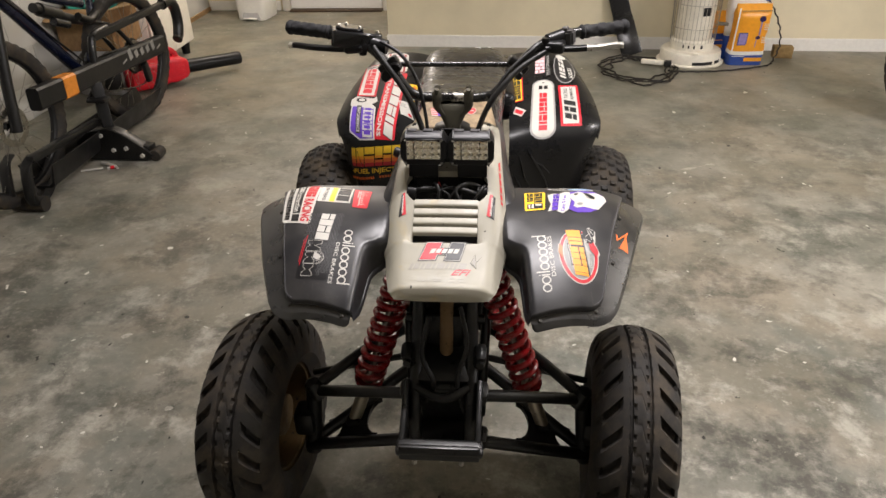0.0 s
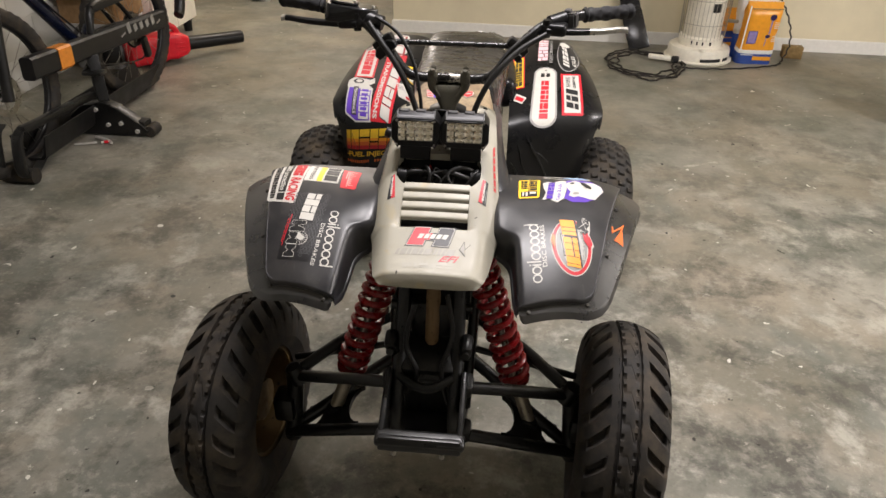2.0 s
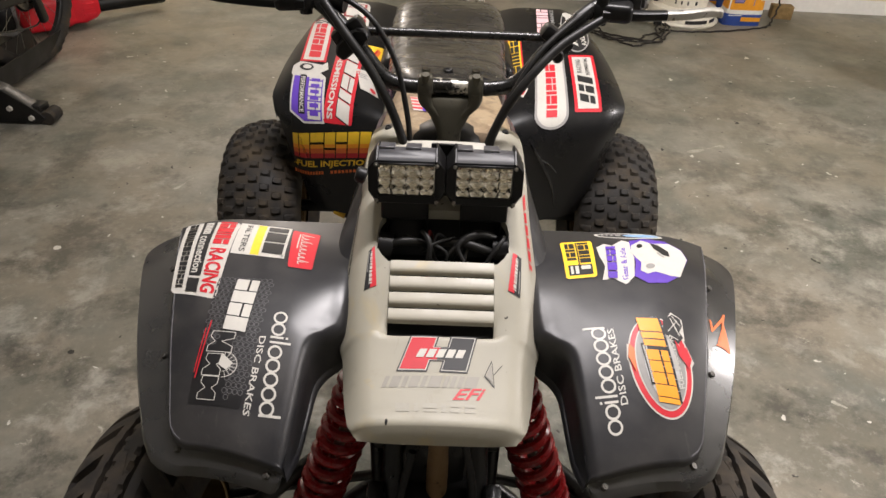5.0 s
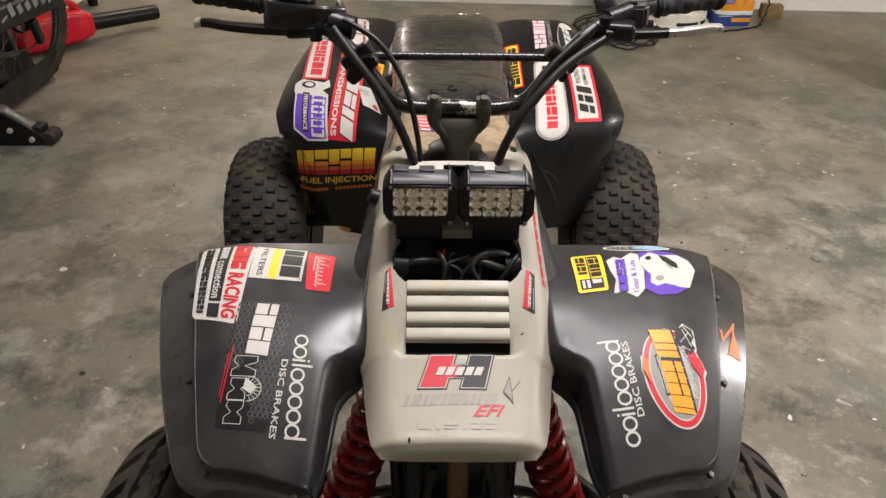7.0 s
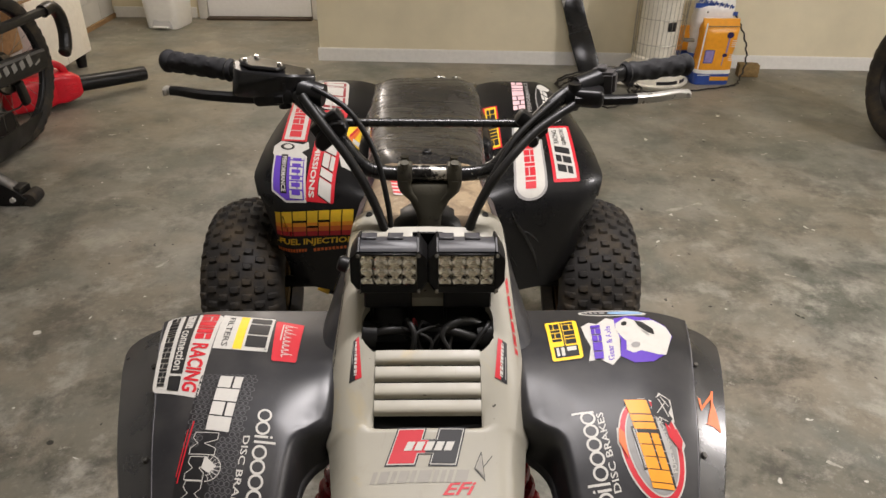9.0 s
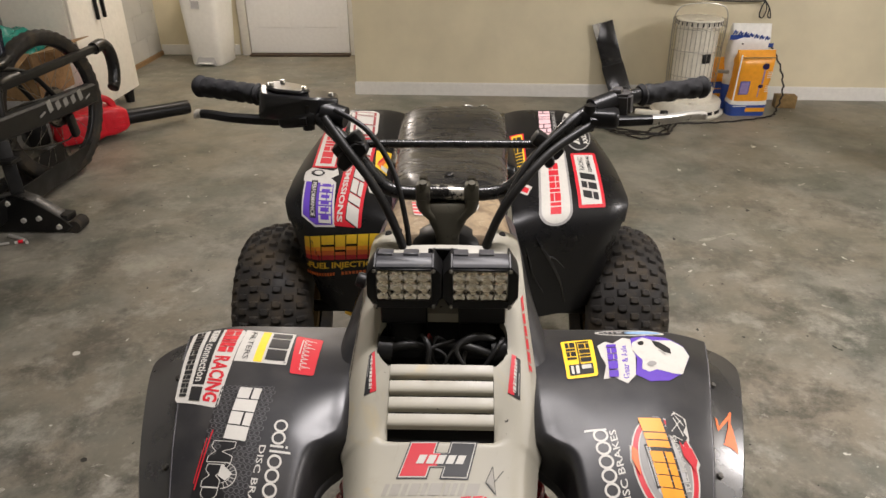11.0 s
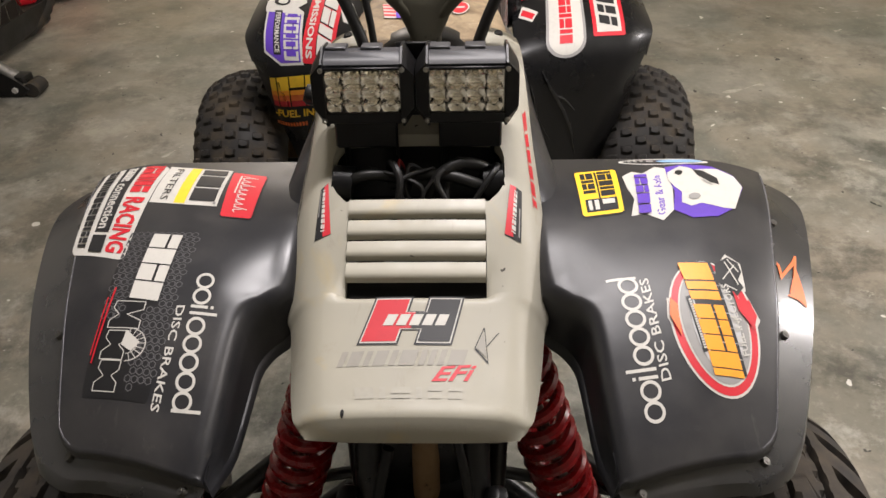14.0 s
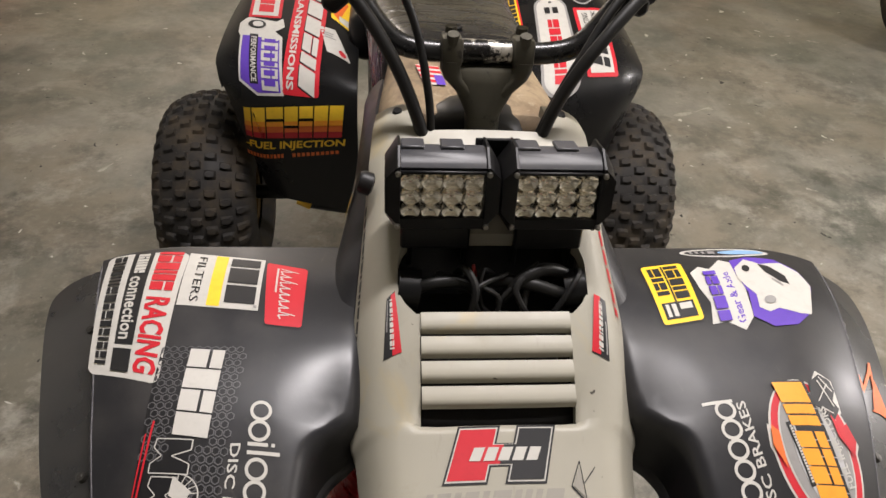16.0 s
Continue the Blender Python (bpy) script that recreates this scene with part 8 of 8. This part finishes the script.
# right rear mudguard
sticker("sticker", on_rr, [(0.213, 0.280), (0.233, 0.562), (0.308, 0.562), (0.302, 0.272)], (0.306, 0.083), [
    ("grey", [rrect(0, 0, 1, 1, 0.13, 0.48, 9)]), ("white", [rrect(0.02, 0.07, 0.98, 0.93, 0.12, 0.43, 9)]), ("red", bars(8, 0.10, 0.34, 0.74, 0.66, 0.16, 0, 61)), ("black", [rect(0.80, 0.30, 0.87, 0.46), rect(0.80, 0.54, 0.87, 0.70), oval(0.93, 0.5, 0.01, 0.05, 8)])], rear_r, "white capsule sticker with red bars")
sticker("sticker", on_rr, [(0.319, 0.312), (0.320, 0.524), (0.388, 0.520), (0.390, 0.304)], (0.213, 0.067), [
    ("red", [rrect(0, 0, 1, 1, 0.02, 0.06)]), ("white", [rect(0.045, 0.12, 0.955, 0.88)]), ("black", bars(3, 0.10, 0.22, 0.58, 0.78, 0.28, 0.06, 63) + lettering("RACING", 0.64, 0.56, 0.90, 0.76, 0.01) + lettering("EQUIPMENT INC", 0.60, 0.26, 0.93, 0.44, 0.01))], rear_r, "white sticker with a red rim and black print")
sticker("sticker", on_rr, [(0.243, 0.598), (0.251, 0.752), (0.284, 0.750), (0.277, 0.604)], (0.17, 0.038), [("pink", bars(7, 0, 0, 1, 1, 0.16, 0, 65))], rear_r, "pale pink name of bars")
sticker("sticker", on_rr, [(0.283, 0.587), (0.287, 0.745), (0.299, 0.745), (0.295, 0.589)], (0.15, 0.013), [("grey", lettering("PERFORMANCE", 0, 0, 1, 1, 0.02))], rear_r, "grey lettering performance")
sticker("sticker", on_rr, [(0.308, 0.523), (0.313, 0.745), (0.374, 0.735), (0.398, 0.548)], (0.19, 0.080), [
    ("grey", [oval(0.5, 0.5, 0.5, 0.5, 36)]), ("black", [oval(0.5, 0.5, 0.475, 0.455, 36)]), ("white", [oval(0.86, 0.56, 0.10, 0.28, 16)] + bars(5, 0.12, 0.50, 0.74, 0.74, 0.2, 0.1, 67) + lettering("AXLES", 0.10, 0.20, 0.46, 0.38, 0.03))], rear_r, "black oval sticker with a pale rim")
sticker("sticker", on_rr, [(0.162, 0.450), (0.158, 0.622), (0.198, 0.622), (0.198, 0.452)], (0.18, 0.040), [("red", [full]), ("yellow", [rect(0.03, 0.12, 0.97, 0.88)]), ("black", bars(8, 0.07, 0.22, 0.93, 0.78, 0.14, 0, 69))], rear_r, "yellow sticker with a red rim and black bars")
sticker("sticker", on_rr, [(0.205, 0.40), (0.172, 0.43), (0.162, 0.40), (0.19, 0.375)], (0.035, 0.03), [("white", [full]), ("red", [rect(0.1, 0.2, 0.9, 0.7)])], rear_r, "small red and white label")

# tank cover
tank = bpy.data.objects["tank_cover"]
sticker("sticker", on_tank, [(-0.062, 1.558), (-0.034, 1.552), (-0.028, 1.494), (-0.054, 1.498)], (0.027, 0.058), [("white", [full]), ("red", [rect(0.0, 0.1 + 0.24 * k, 1, 0.22 + 0.24 * k) for k in range(4)]), ("purple", [rect(0.6, 0.0, 1.0, 0.45)])], tank, "small striped red and white label")
sticker("sticker", on_tank, [(0.030, 1.564), (0.056, 1.564), (0.052, 1.508), (0.028, 1.508)], (0.025, 0.056), [("white", [oval(0.5, 0.5, 0.5, 0.5)]), ("red", [oval(0.5, 0.5, 0.43, 0.44)]), ("white", [rect(0.25, 0.42, 0.75, 0.56)])], tank, "small red round label")

# painted blocks of the left wall
BLOCK_H, BLOCK_L = 0.20, 0.40
block_mesh = {}
for row in range(13):
    off = 0.2 if row % 2 else 0.0
    for k in range(17):
        y0 = 0.2 + off + k * BLOCK_L
        y1 = min(y0 + BLOCK_L, FAR_Y)
        if y0 > FAR_Y - 0.05:
            continue
        key = round(y1 - y0, 3)
        if key not in block_mesh:
            bm = bmesh.new()
            box(bm, (0.012, key - 0.005, BLOCK_H - 0.005), None, 0.002, 1)
            me = bpy.data.meshes.new("block")
            bm.to_mesh(me)
            bm.free()
            me.materials.append(M_WHITEWALL)
            block_mesh[key] = me
        ob = new("block", block_mesh[key])
        ob.matrix_basis = Matrix.Translation((LEFT_X - 0.006, (y0 + y1) / 2, row * BLOCK_H + BLOCK_H / 2))
        ob.parent = bpy.data.objects["wall_west"]
